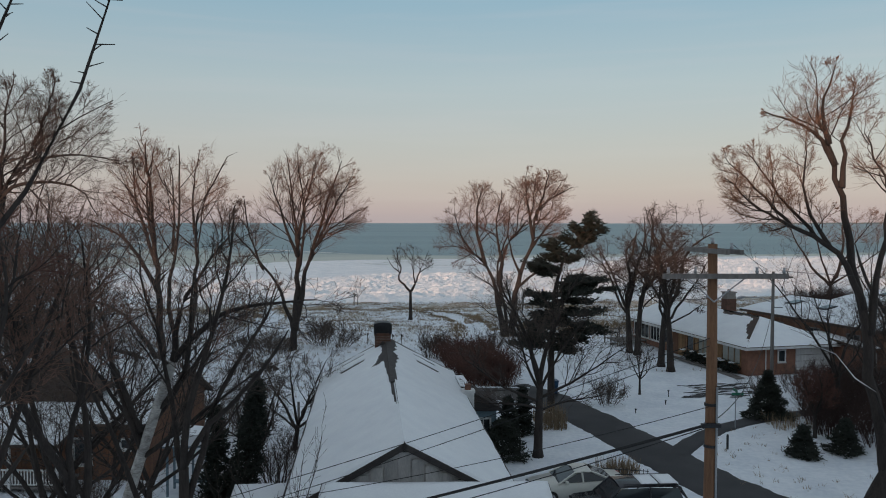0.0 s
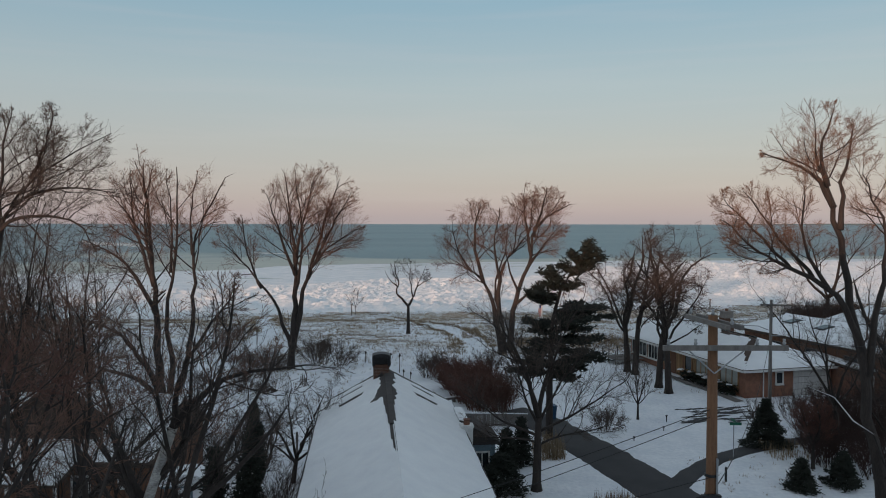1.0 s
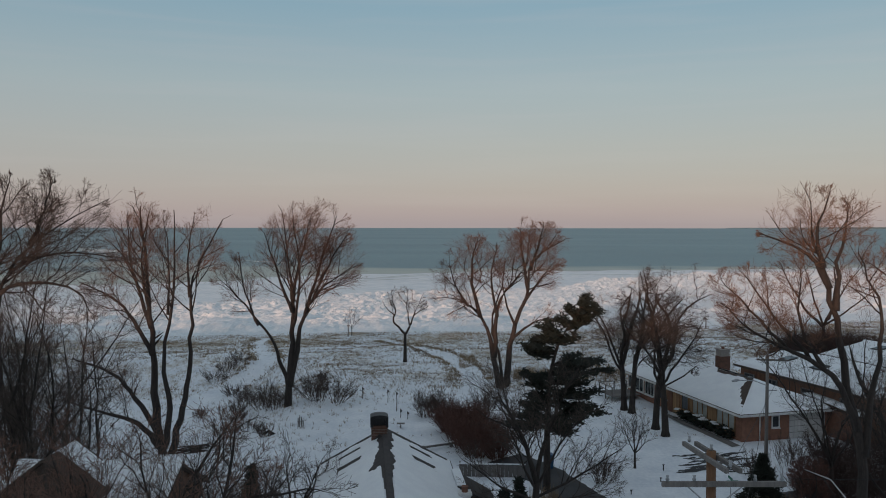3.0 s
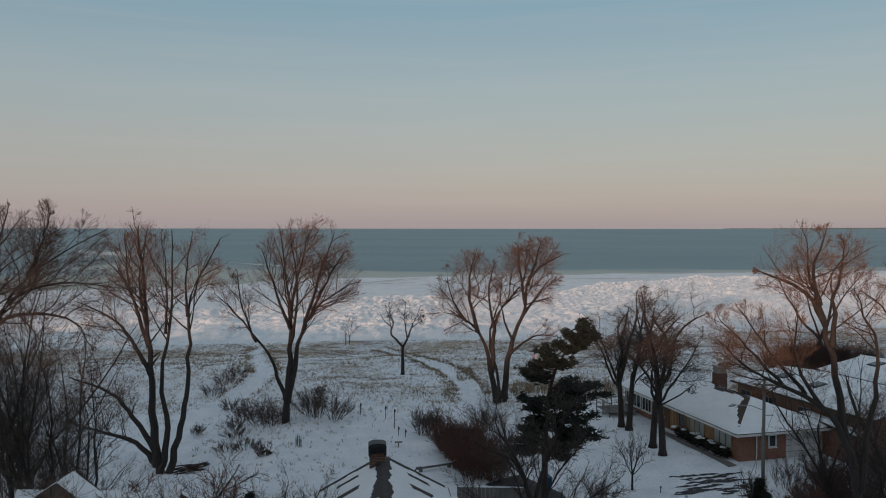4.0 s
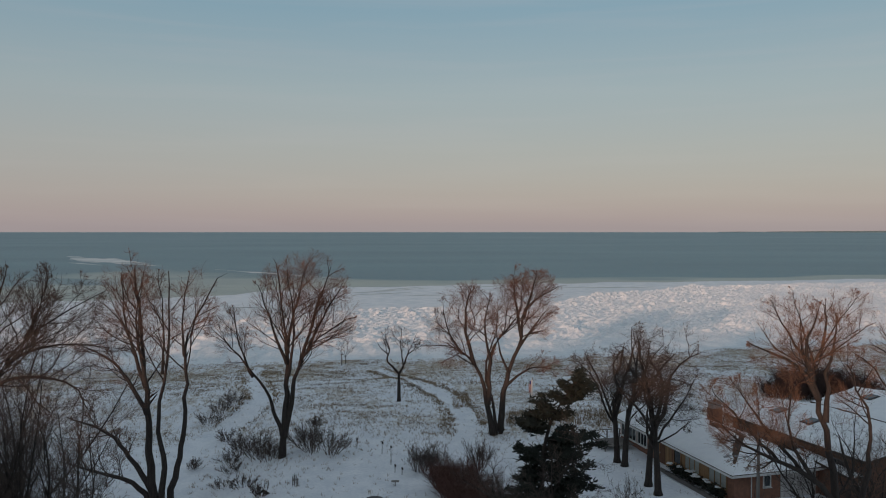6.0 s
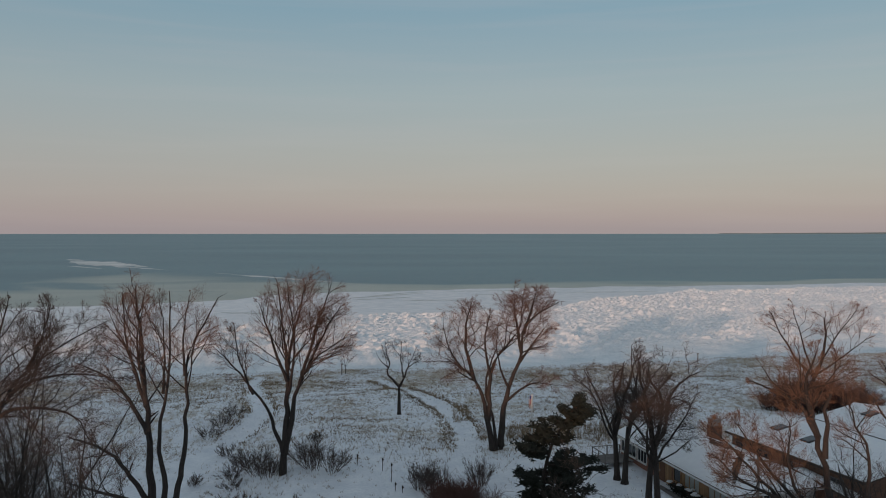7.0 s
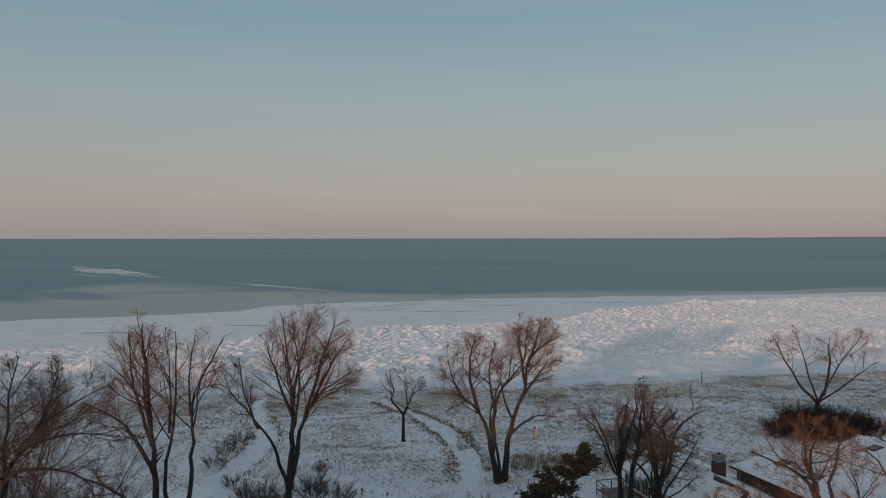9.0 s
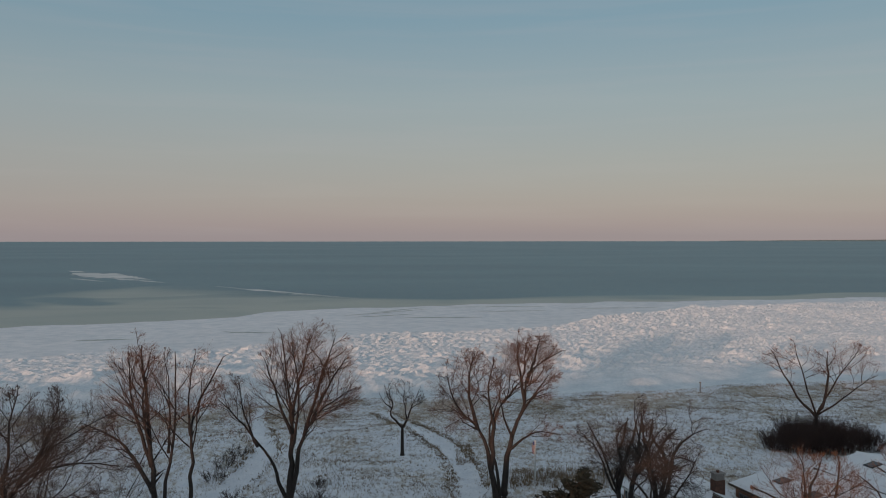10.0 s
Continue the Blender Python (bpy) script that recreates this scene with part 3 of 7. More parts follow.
# ---------------------------------------------------------------- trees
class Grow:
    """Grows a leafless tree: stems and limbs into one mesh, twigs into another."""

    def __init__(self, seed, kids=(7, 7, 6), ratio=(0.55, 0.5, 0.5), angle=(38, 40, 42), up=0.06, wild=0.13, rmin=0.009, start=0.3, droop=0.0, depth=3, sides=7, env=(), stout=1.0):
        self.g = random.Random(seed)
        self.stout = stout
        self.wood, self.twigs = MB(), MB()
        self.kids, self.ratio, self.angle, self.up, self.wild, self.rmin, self.start, self.droop, self.depth, self.sides = kids, ratio, angle, up, wild, rmin, start, droop, depth, sides
        self.env = env

    def outside(self, x, y, z):
        """Whether a place lies beyond the crown's ellipsoids (x, y, z, rx, ry, rz)."""
        wob = 0.88 + 0.5 * noise.noise(Vector((x * 0.6, y * 0.6, z * 0.6)))
        return all(((x - e[0]) / e[3]) ** 2 + ((y - e[1]) / e[4]) ** 2 + ((z - e[2]) / e[5]) ** 2 > wob for e in self.env)

    def limb(self, p, d, length, radius, level, bend=(0, 0, 0), tip=0.3):
        g = self.g
        if self.env and level in (1, 2) and self.outside(*p):
            return None
        n = max(2, (9, 7, 4, 3, 2)[min(level, 4)])
        step = length / n
        x, y, z = p
        q = math.sqrt(d[0] ** 2 + d[1] ** 2 + d[2] ** 2)
        dx, dy, dz = d[0] / q, d[1] / q, d[2] / q
        pts, rad, dirs = [(x, y, z)], [radius], [(dx, dy, dz)]
        w = self.wild * (0.7 if level == 0 else 1.0 + 0.25 * level)
        for k in range(n):
            lift = self.up * (0.3 if level == 0 else 1.0 if level < 3 else 0.5) - self.droop * max(0, level - 1)
            dx += g.gauss(0, w) + bend[0] / n
            dy += g.gauss(0, w) + bend[1] / n
            dz += g.gauss(0, w * 0.6) + lift + bend[2] / n
            q = math.sqrt(dx * dx + dy * dy + dz * dz)
            dx, dy, dz = dx / q, dy / q, dz / q
            x, y, z = x + dx * step, y + dy * step, z + dz * step
            if self.env and level < 3 and (level > 0 or k > n * 0.75) and k > 0 and self.outside(x, y, z):
                n = k
                rad[-1] = max(self.rmin, rad[-1] * 0.35)
                break
            f = (k + 1) / n
            pts.append((x, y, z))
            rad.append(max(self.rmin, radius * (1 - (1 - tip) * f)))
            dirs.append((dx, dy, dz))
        mesh = self.wood if level <= 1 else self.twigs
        mesh.tube(pts, rad, self.sides if level == 0 else 5 if level == 1 else 3, cap=level <= 1)
        length *= (len(pts) - 1) / max(2, (9, 7, 4, 3, 2)[min(level, 4)])
        if level < self.depth:
            self.branch(pts, rad, dirs, length, level, self.start)
        return pts, dirs

    def branch(self, pts, rad, dirs, length, level, start, more=1.0):
        """Side branches along a limb."""
        g, n = self.g, len(pts) - 1
        kids = int(self.kids[min(level, len(self.kids) - 1)] * more)
        for c in range(kids):
            f = start + (1 - start) * (c + g.random()) / kids
            if c == kids - 1:
                f = 1.0
            k = min(n - 1, int(f * n))
            u = f * n - k
            a, b = pts[k], pts[k + 1]
            s = (a[0] + (b[0] - a[0]) * u, a[1] + (b[1] - a[1]) * u, a[2] + (b[2] - a[2]) * u)
            h = dirs[k + 1]
            ang = radians(self.angle[min(level, len(self.angle) - 1)] * g.uniform(0.6, 1.35)) * (0.5 if f == 1.0 else 1.0)
            az = g.uniform(0, 2 * math.pi)
            v = Vector(h)
            o = v.orthogonal().normalized()
            o = Matrix.Rotation(az, 3, v) @ o
            nd = v * math.cos(ang) + o * math.sin(ang)
            nl = length * self.ratio[min(level, len(self.ratio) - 1)] * g.uniform(0.65, 1.2) * (1.15 - 0.45 * f)
            nr = max(self.rmin, min(rad[k] * 0.5, 0.0135 * nl + 0.003))
            self.limb(s, nd, nl, nr, level + 1, tip=0.3 if level + 1 < self.depth else 0.6)

    def stem(self, ctrl, radius, deep=0.0, tip=0.2, start=0.3, more=1.0, reach=1.0):
        """A main stem through a few (right, up) places, leaning deep metres away, with its branches."""
        g = self.g
        m = len(ctrl)
        at = lambda k: ctrl[min(max(k, 0), m - 1)]
        pts = []
        for k in range(m - 1):
            for s in range(4):
                t = s / 4
                q = []
                for i in (0, 1):
                    p0, p1, p2, p3 = at(k - 1)[i], at(k)[i], at(k + 1)[i], at(k + 2)[i]
                    q.append(0.5 * (2 * p1 + (p2 - p0) * t + (2 * p0 - 5 * p1 + 4 * p2 - p3) * t * t + (3 * p1 - p0 - 3 * p2 + p3) * t ** 3))
                pts.append(q)
        pts.append(ctrl[-1])
        n = len(pts) - 1
        wob = 0.0 if n < 2 else 0.06
        pts = [(p[0] + g.gauss(0, wob) * (0 < k < n), deep * (k / n) ** 1.4 + g.gauss(0, wob) * (0 < k < n), p[1]) for k, p in enumerate(pts)]
        rad = [max(self.rmin * 1.5, radius * 1.15 * self.stout * (1 - (1 - tip * 0.7) * (k / n) ** 0.8)) for k in range(n + 1)]
        dirs = [(0, 0, 1)] + [tuple((Vector(pts[k]) - Vector(pts[k - 1])).normalized()) for k in range(1, n + 1)]
        length = sum((Vector(pts[k]) - Vector(pts[k - 1])).length for k in range(1, n + 1))
        self.wood.tube(pts, rad, self.sides)
        self.branch(pts, rad, dirs, length * reach, 0, start, more)
        return pts


def bare_tree(name, x, y, label, trunk, limbs, grow, twig=None, bark=None, z=None, group="", pale=None, stems=(), size=(1, 1, 1)):
    """trunk: (height, radius, lean right, lean away). limbs: (start up the trunk 0-1, degrees right, degrees away, length, radius, bend right, bend up)."""
    z = gz(x, y) - 0.08 if z is None else z
    ob = thing(name, pose(x, y, z) @ Matrix.Diagonal((*size, 1)), label, "tree", group)
    h, r, lr, la = trunk
    n = 8
    pts = [(lr * (k / n) ** 1.3, la * (k / n) ** 1.3, h * k / n) for k in range(n + 1)]
    rad = [r * (1.35 if k == 0 else 1.0) * (1 - 0.35 * k / n) for k in range(n + 1)]
    if pale:
        part("trunk", MB().tube(pts, rad, 9), pale, ob, "white peeling trunk", smooth=True)
    else:
        grow.wood.tube(pts, rad, 9)
    for f, ar, aa, length, rr, br, bu in limbs:
        k = min(n - 1, int(f * n))
        u = f * n - k
        s = tuple(pts[k][i] + (pts[k + 1][i] - pts[k][i]) * u for i in range(3))
        d = (math.sin(radians(ar)), math.sin(radians(aa)), math.cos(radians(ar)) * math.cos(radians(aa)))
        grow.limb(s, d, length, rr, 0, (br, 0, bu), tip=0.22)
    for st in stems:
        grow.stem(*st)
    part("branchwork" if pale else "trunk", grow.wood, bark or BARK, ob, "bare trunk and limbs" if not pale else "dark limbs", smooth=True)
    part("crown", grow.twigs, twig or TWIG, ob, "leafless fine twigs")
    return ob


def shrub(name, x, y, label, stems, h, spread, seed, twig, group="", kids=(7, 6), z=None, lean=0.5):
    g = Grow(seed, kids=kids, ratio=(0.5, 0.45), angle=(26, 34), up=0.05, wild=0.14, rmin=0.007, start=0.2, depth=2, sides=4)
    z = gz(x, y) - 0.05 if z is None else z
    ob = thing(name, pose(x, y, z), label, "shrub", group)
    for k in range(stems):
        a = g.g.uniform(0, 6.283)
        q = math.sqrt(g.g.random())
        g.limb((math.cos(a) * q * spread * 0.55, math.sin(a) * q * spread * 0.55, 0), (math.cos(a) * q * lean, math.sin(a) * q * lean, 1), h * g.g.uniform(0.6, 1.05), 0.012 + 0.006 * h, 0)
    g.wood.v, base = g.wood.v + g.twigs.v, len(g.wood.v)
    g.wood.f += [tuple(i + base for i in f) for f in g.twigs.f]
    part("crown", g.wood, twig, ob)
    return ob


# west cottonwood with several stems
bare_tree("cottonwood_tree", -24.9, 69.0, "tall bare cottonwood with several stems on the snow", (1.2, 0.50, -0.1, 0), [],
    Grow(11, rmin=0.006, up=0.05, wild=0.13, stout=1.25, kids=(14, 10, 9), ratio=(0.40, 0.52, 0.55), angle=(46, 42, 40), env=((-1.6, 0, 17.2, 5.2, 5.0, 6.4), (3.6, 0, 17.0, 3.4, 3.4, 5.8), (-5.0, 0, 12.0, 5.2, 3.8, 4.6), (-6, 0, 5.5, 5.5, 4, 3.2))), z=-2.7, size=(0.95, 0.95, 1.0), stems=[
    (((-0.3, 1.0), (-0.7, 6.0), (-1.0, 11.4), (-1.5, 17.6), (-2.0, 22.8)), 0.34, 0.4, 0.15, 0.42), (((0.1, 1.0), (0.75, 4.6), (0.35, 9.2), (1.5, 15.6), (1.7, 22.4)), 0.26, -1.2, 0.15, 0.42),
    (((0.75, -0.2), (1.65, 3.6), (2.5, 7.4), (2.7, 12.0), (2.8, 16.4), (5.6, 21.6)), 0.28, 1.0, 0.15, 0.45), (((2.7, 14.6), (2.4, 18.0), (2.8, 22.0)), 0.11, 1.5, 0.2, 0.2, 0.7),
    (((-0.4, 1.2), (-2.2, 3.2), (-5.0, 4.2), (-8.6, 5.4)), 0.23, -1.0, 0.25, 0.3, 1.2), (((-0.6, 2.6), (-2.6, 5.4), (-5.0, 7.6), (-9.0, 8.9)), 0.22, 1.2, 0.25, 0.35, 1.2),
    (((-0.9, 9.4), (-2.6, 12.6), (-4.4, 14.6), (-7.3, 16.0)), 0.18, -0.8, 0.2, 0.2, 1.2), (((-1.0, 11.8), (-2.3, 15.6), (-3.2, 18.4), (-3.6, 22.2)), 0.15, 1.4, 0.2, 0.2), (((-1.2, 13.8), (-1.6, 18.0), (-0.6, 21.6)), 0.12, -1.6, 0.2, 0.2, 0.8),
    (((0.6, 13.0), (0.6, 17.0), (-0.2, 22.0)), 0.11, 1.5, 0.2, 0.2, 0.8)])
# middle cottonwood with a fan crown
bare_tree("cottonwood_tree", -15.6, 79.4, "tall bare cottonwood with a fan crown beside shrubs", (3.4, 0.46, 0.15, 0), [],
    Grow(12, rmin=0.006, up=0.06, wild=0.12, stout=1.25, kids=(14, 10, 9), ratio=(0.40, 0.52, 0.55), angle=(44, 40, 38), env=((1.9, 0, 16.2, 6.2, 5.4, 6.6), (-5.2, 0, 13.0, 3.2, 2.8, 4.4))), z=-1.1, size=(1.03, 1.0, 0.985), stems=[
    (((0.1, 3.0), (-0.6, 4.9), (-1.8, 7.8), (-4.5, 11.4), (-7.2, 14.2)), 0.20, 0.8, 0.15, 0.5), (((-2.9, 9.2), (-4.2, 12.8), (-4.6, 16.6)), 0.10, -0.8, 0.2, 0.25, 0.8),
    (((0.1, 3.0), (0.4, 6.4), (0.5, 10.4), (0.2, 14.6), (-0.6, 21.2)), 0.30, 0.5, 0.12, 0.45), (((0.5, 10.6), (-0.8, 14.6), (-2.0, 19.0)), 0.15, -1.4, 0.2, 0.2), (((0.5, 11.6), (1.2, 16.0), (2.3, 21.0)), 0.16, 1.4, 0.2, 0.2),
    (((0.2, 2.8), (1.0, 6.6), (1.5, 9.8), (3.2, 12.8), (6.5, 15.4)), 0.26, -0.8, 0.12, 0.48), (((1.8, 10.4), (3.0, 15.0), (4.8, 20.8)), 0.17, 1.6, 0.2, 0.2), (((2.6, 12.0), (4.2, 15.6), (6.2, 19.0)), 0.13, -1.6, 0.2, 0.2), (((0.5, 9.0), (1.4, 14.0), (1.0, 20.6)), 0.14, -2.2, 0.2, 0.25)])
# east pair of cottonwoods
bare_tree("cottonwood_tree", 6.9, 86.0, "bare forked cottonwood with a spreading crown", (1.0, 0.42, 0.1, 0), [],
    Grow(13, rmin=0.0065, up=0.03, wild=0.16, stout=1.3, kids=(13, 11, 9), ratio=(0.44, 0.55, 0.55), angle=(44, 38, 36), env=((-2.9, 0, 13.0, 4.9, 4.6, 5.8), (2.6, 0, 15.4, 2.8, 3.0, 4.2))), z=-0.95, size=(1.07, 1, 1), stems=[
    (((0.1, 0.8), (-0.5, 4.0), (-1.1, 7.0), (-2.4, 9.6), (-4.9, 11.4)), 0.27, 0.5, 0.15, 0.5), (((-2.0, 9.0), (-3.0, 14.0), (-2.3, 18.0)), 0.17, -0.8, 0.2, 0.25), (((-3.2, 10.2), (-4.6, 12.6), (-5.2, 15.2)), 0.11, 0.9, 0.2, 0.2, 0.8),
    (((-0.5, 4.4), (-0.3, 8.4), (0.2, 11.2), (2.7, 14.6), (3.3, 18.8)), 0.2, 0.8, 0.15, 0.5), (((-0.2, 9.0), (-0.9, 13.0), (-0.4, 17.4)), 0.13, -1.2, 0.2, 0.25), (((0.45, 0.0), (0.1, 4.0), (-0.7, 8.2), (0.3, 12.4), (0.8, 15.8)), 0.15, 0.9, 0.15, 0.5, 0.8)])
bare_tree("cottonwood_tree", 7.8, 86.3, "bare cottonwood with a crooked upper crown", (1.6, 0.36, 0.05, 0), [],
    Grow(14, rmin=0.0065, up=0.03, wild=0.17, stout=1.3, kids=(13, 11, 9), ratio=(0.44, 0.55, 0.55), angle=(46, 40, 36), env=((2.6, 0, 15.4, 4.8, 4.4, 5.0), (5.0, 0, 8.8, 3.6, 2, 1.9))), z=-0.95, size=(1.04, 1, 1), stems=[
    (((0.05, 1.4), (0.3, 5.0), (0.9, 8.0), (2.2, 11.6), (2.7, 15.2), (6.4, 17.8)), 0.28, 0.4, 0.15, 0.5), (((0.5, 6.4), (2.0, 7.8), (3.6, 8.7), (5.8, 8.5)), 0.13, -0.8, 0.2, 0.3, 0.8),
    (((2.3, 12.0), (1.7, 16.0), (1.5, 19.0)), 0.15, 0.8, 0.2, 0.15), (((2.6, 14.2), (3.2, 16.8), (3.8, 19.4)), 0.14, -1.0, 0.2, 0.2), (((1.8, 10.6), (3.8, 13.4), (5.2, 15.0)), 0.12, 1.2, 0.2, 0.2), (((0.9, 8.0), (-0.2, 11.0), (-0.4, 14.0)), 0.11, 0.8, 0.2, 0.3, 0.7)])
# small dune tree
bare_tree("dune_tree", -4.5, 106.2, "small bare tree with a forked trunk on the dune", (4.2, 0.27, 0.0, 0), [],
    Grow(15, kids=(9, 8, 6), ratio=(0.5, 0.5, 0.5), start=0.3, rmin=0.008, wild=0.2, up=0.03, angle=(50, 45, 40), env=((0.2, 0, 8.4, 3.3, 3.0, 2.7),)), TWIG_GREY, stems=[
    (((0.0, 4.0), (-1.0, 5.0), (-1.7, 6.0), (-1.3, 7.4), (-1.9, 9.2), (-1.4, 10.8)), 0.17, 0.4, 0.15, 0.4), (((0.0, 4.0), (0.8, 5.4), (1.4, 7.2), (2.6, 9.8)), 0.18, -0.4, 0.15, 0.35),
    (((-1.4, 6.6), (-2.6, 7.6), (-3.2, 8.8)), 0.09, 0.6, 0.2, 0.2), (((0.6, 5.2), (0.3, 7.6), (0.4, 10.4)), 0.11, 0.8, 0.15, 0.3), (((1.2, 6.6), (2.4, 7.4), (3.4, 8.0)), 0.08, 0.3, 0.2, 0.2)])
# far forked tree above the shrub thicket
bare_tree("forked_tree", 55.0, 108.5, "bare forked tree rising out of a shrub thicket", (5.0, 0.34, 0, 0), [
    (0.95, -38, 0, 11.0, 0.22, 0.05, 0.15), (1.0, 30, 0, 12.0, 0.24, 0.0, 0.2), (1.0, -14, 6, 10.5, 0.16, 0, 0.1), (1.0, 48, -5, 10.0, 0.15, 0.2, 0.1), (1.0, 12, -8, 11.5, 0.16, 0.1, 0.1)],
    Grow(36, kids=(11, 9, 7), ratio=(0.46, 0.5, 0.5), start=0.35, wild=0.19, angle=(46, 42, 40), up=0.04, rmin=0.009, env=((-4.2, 0, 12.0, 4.6, 4.2, 4.0), (4.2, 0, 12.2, 5.2, 4.4, 4.2))), TWIG)
# four trees along the ranch house
YARD = [(19.8, 66.2, 21, -9, (-0.8, 0, 11.2, 3.4, 3.0, 5.2), -20), (19.65, 68.7, 22, 15, (2.2, 0, 11.2, 3.6, 2.8, 5.2), 52),
        (18.5, 75.6, 23, -14, (-1.8, 0, 10.6, 3.0, 2.6, 5.6), -38), (18.95, 74.4, 24, 4, (0.4, 0, 10.4, 2.7, 2.6, 5.4), 34)]
for k, (x, y, s, lean, env, low) in enumerate(YARD):
    bare_tree("yard_tree", x, y, "dark bare yard tree with knobbly upturned limbs", (4.6, 0.33, 0.25 * (k % 2 * 2 - 1), 0), [
        (0.98, lean, 0, 11.2, 0.21, -0.1, 0.2), (1.0, lean + 12, 4, 10.8, 0.18, 0.15, 0.2), (0.9, lean - 14, -5, 9.8, 0.14, 0.1, 0.3), (0.85, low, 0, 8.5, 0.13, 0.2, -0.1), (1.0, lean, 10, 10.4, 0.14, 0, 0.2), (0.75, low * 0.8, -8, 6.5, 0.09, 0.1, -0.1)],
        Grow(s, kids=(13, 10, 7), ratio=(0.38, 0.52, 0.5), wild=0.30, up=0.01, angle=(62, 54, 48), start=0.2, rmin=0.008, env=(env, (3.6 if low > 30 else 0, 0, 7.2, 2.8, 2, 2.4))), TWIG_GREY, group="trees along the ranch house")
# big willow by the side road
willow = bare_tree("willow_tree", 19.4, 34.3, "huge bare willow with orange twigs and a leaning limb", (2.0, 0.46, 0.75, 0), [],
    Grow(31, kids=(15, 12, 8), ratio=(0.32, 0.55, 0.55), wild=0.14, rmin=0.0045, up=0.07, stout=1.05, angle=(48, 40, 40), env=((-4.8, 0, 15.4, 2.7, 2.6, 2.4), (-2.5, 0, 18.9, 2.9, 2.8, 2.2), (0.2, 0, 16.4, 1.5, 2.0, 2.6), (-3.2, 0, 13.6, 1.8, 2.0, 1.6))), TWIG_ORANGE, size=(1, 1, 0.97), stems=[
    (((0.95, 0.0), (0.5, 3.4), (-0.2, 7.6), (-1.1, 12.8), (-2.0, 16.4), (-2.6, 18.6)), 0.31, 0.3, 0.2, 0.62, 1.0, 0.6), (((-1.9, 16.2), (-2.8, 17.8), (-4.8, 18.8)), 0.13, 0.8, 0.2, 0.2, 0.8), (((-2.2, 17.2), (-2.6, 18.8), (-2.4, 20.6)), 0.11, -0.8, 0.2, 0.1, 0.8),
    (((-1.6, 15.2), (-1.3, 17.4), (-0.7, 20.0)), 0.13, 0.8, 0.2, 0.2, 0.8), (((-0.5, 9.6), (-1.8, 12.2), (-4.0, 13.5), (-5.4, 14.2), (-7.0, 15.6)), 0.15, -0.5, 0.15, 0.45, 1.2, 0.8), (((-2.8, 13.0), (-4.2, 14.8), (-5.6, 17.0)), 0.09, 0.9, 0.2, 0.15, 0.9),
    (((-2.1, 12.5), (-3.3, 14.6), (-3.7, 17.2)), 0.10, -0.9, 0.2, 0.15, 0.9), (((-3.8, 13.4), (-5.4, 15.2), (-6.6, 16.6)), 0.08, 0.6, 0.2, 0.15, 0.9), (((-0.2, 8.4), (0.3, 12.0), (0.7, 15.0), (-0.2, 17.8)), 0.16, 0.8, 0.15, 0.5, 0.8), (((0.6, 3.6), (2.0, 7.0), (2.6, 11.0)), 0.2, 1.2, 0.2, 0.4, 0.6)])
limb = [(0.4, -0.4, 4.4), (-0.4, -0.9, 5.9), (-1.5, -1.2, 6.6), (-2.4, -1.3, 7.7), (-3.6, -1.4, 8.2)]
droop = [(-2.7, -1.3, 7.8), (-2.3, -1.5, 7.0), (-2.35, -1.6, 6.3), (-1.8, -1.6, 5.6)]
part("low_limb", MB().tube(limb, [0.06, 0.05, 0.04, 0.03, 0.015], 6).tube(droop, [0.025, 0.02, 0.016, 0.008], 5), BARK, willow, "low limb hung with snow", smooth=True)
part("snow_ridge", MB().tube([(x, y - 0.02, z + 0.035) for x, y, z in limb[1:]], [0.012, 0.03, 0.018, 0.008], 6), SNOW, willow, "snow lying along the low limb", smooth=True)
bare_tree("willow_tree", 25.0, 40.0, "bare grey willow at the yard's edge", (5.6, 0.34, 0.0, 0), [
    (1.0, -12, 0, 14.0, 0.22, -0.1, 0.15), (0.98, 10, 0, 14.0, 0.2, 0.1, 0.3), (0.9, -30, 4, 10.0, 0.16, 0.2, 0.1), (0.95, -5, -10, 12.0, 0.16, -0.1, 0.1)],
    Grow(32, kids=(12, 10, 7), ratio=(0.42, 0.46, 0.5), start=0.3, wild=0.17, rmin=0.005, env=((-0.4, 0, 16.0, 3.6, 3, 4.2), (0.2, 0, 9.5, 2.8, 3, 3.2))), TWIG)
# oak with wide low limbs before the pine
bare_tree("oak_tree", 5.3, 42.3, "bare oak with wide low limbs beside the lane", (4.2, 0.27, 0.1, 0), [
    (0.98, -5, 0, 7.0, 0.17, 0.1, 0.1), (1.0, 9, 0, 6.8, 0.15, 0.1, 0.1), (0.95, -16, 6, 5.6, 0.11, 0.1, 0.2), (0.8, 54, -6, 5.6, 0.09, 0.3, -0.2), (0.75, -54, 4, 4.8, 0.09, -0.2, 0.0), (0.9, 38, 12, 5.2, 0.09, 0.2, 0.0), (0.9, -28, -15, 5.0, 0.09, -0.1, 0.0), (0.62, 66, 8, 4.8, 0.07, 0.2, -0.2), (0.66, -66, -6, 4.2, 0.07, -0.1, -0.1)],
    Grow(33, kids=(10, 9, 7), ratio=(0.48, 0.5, 0.5), start=0.22, wild=0.18, rmin=0.0055), TWIG_GREY)
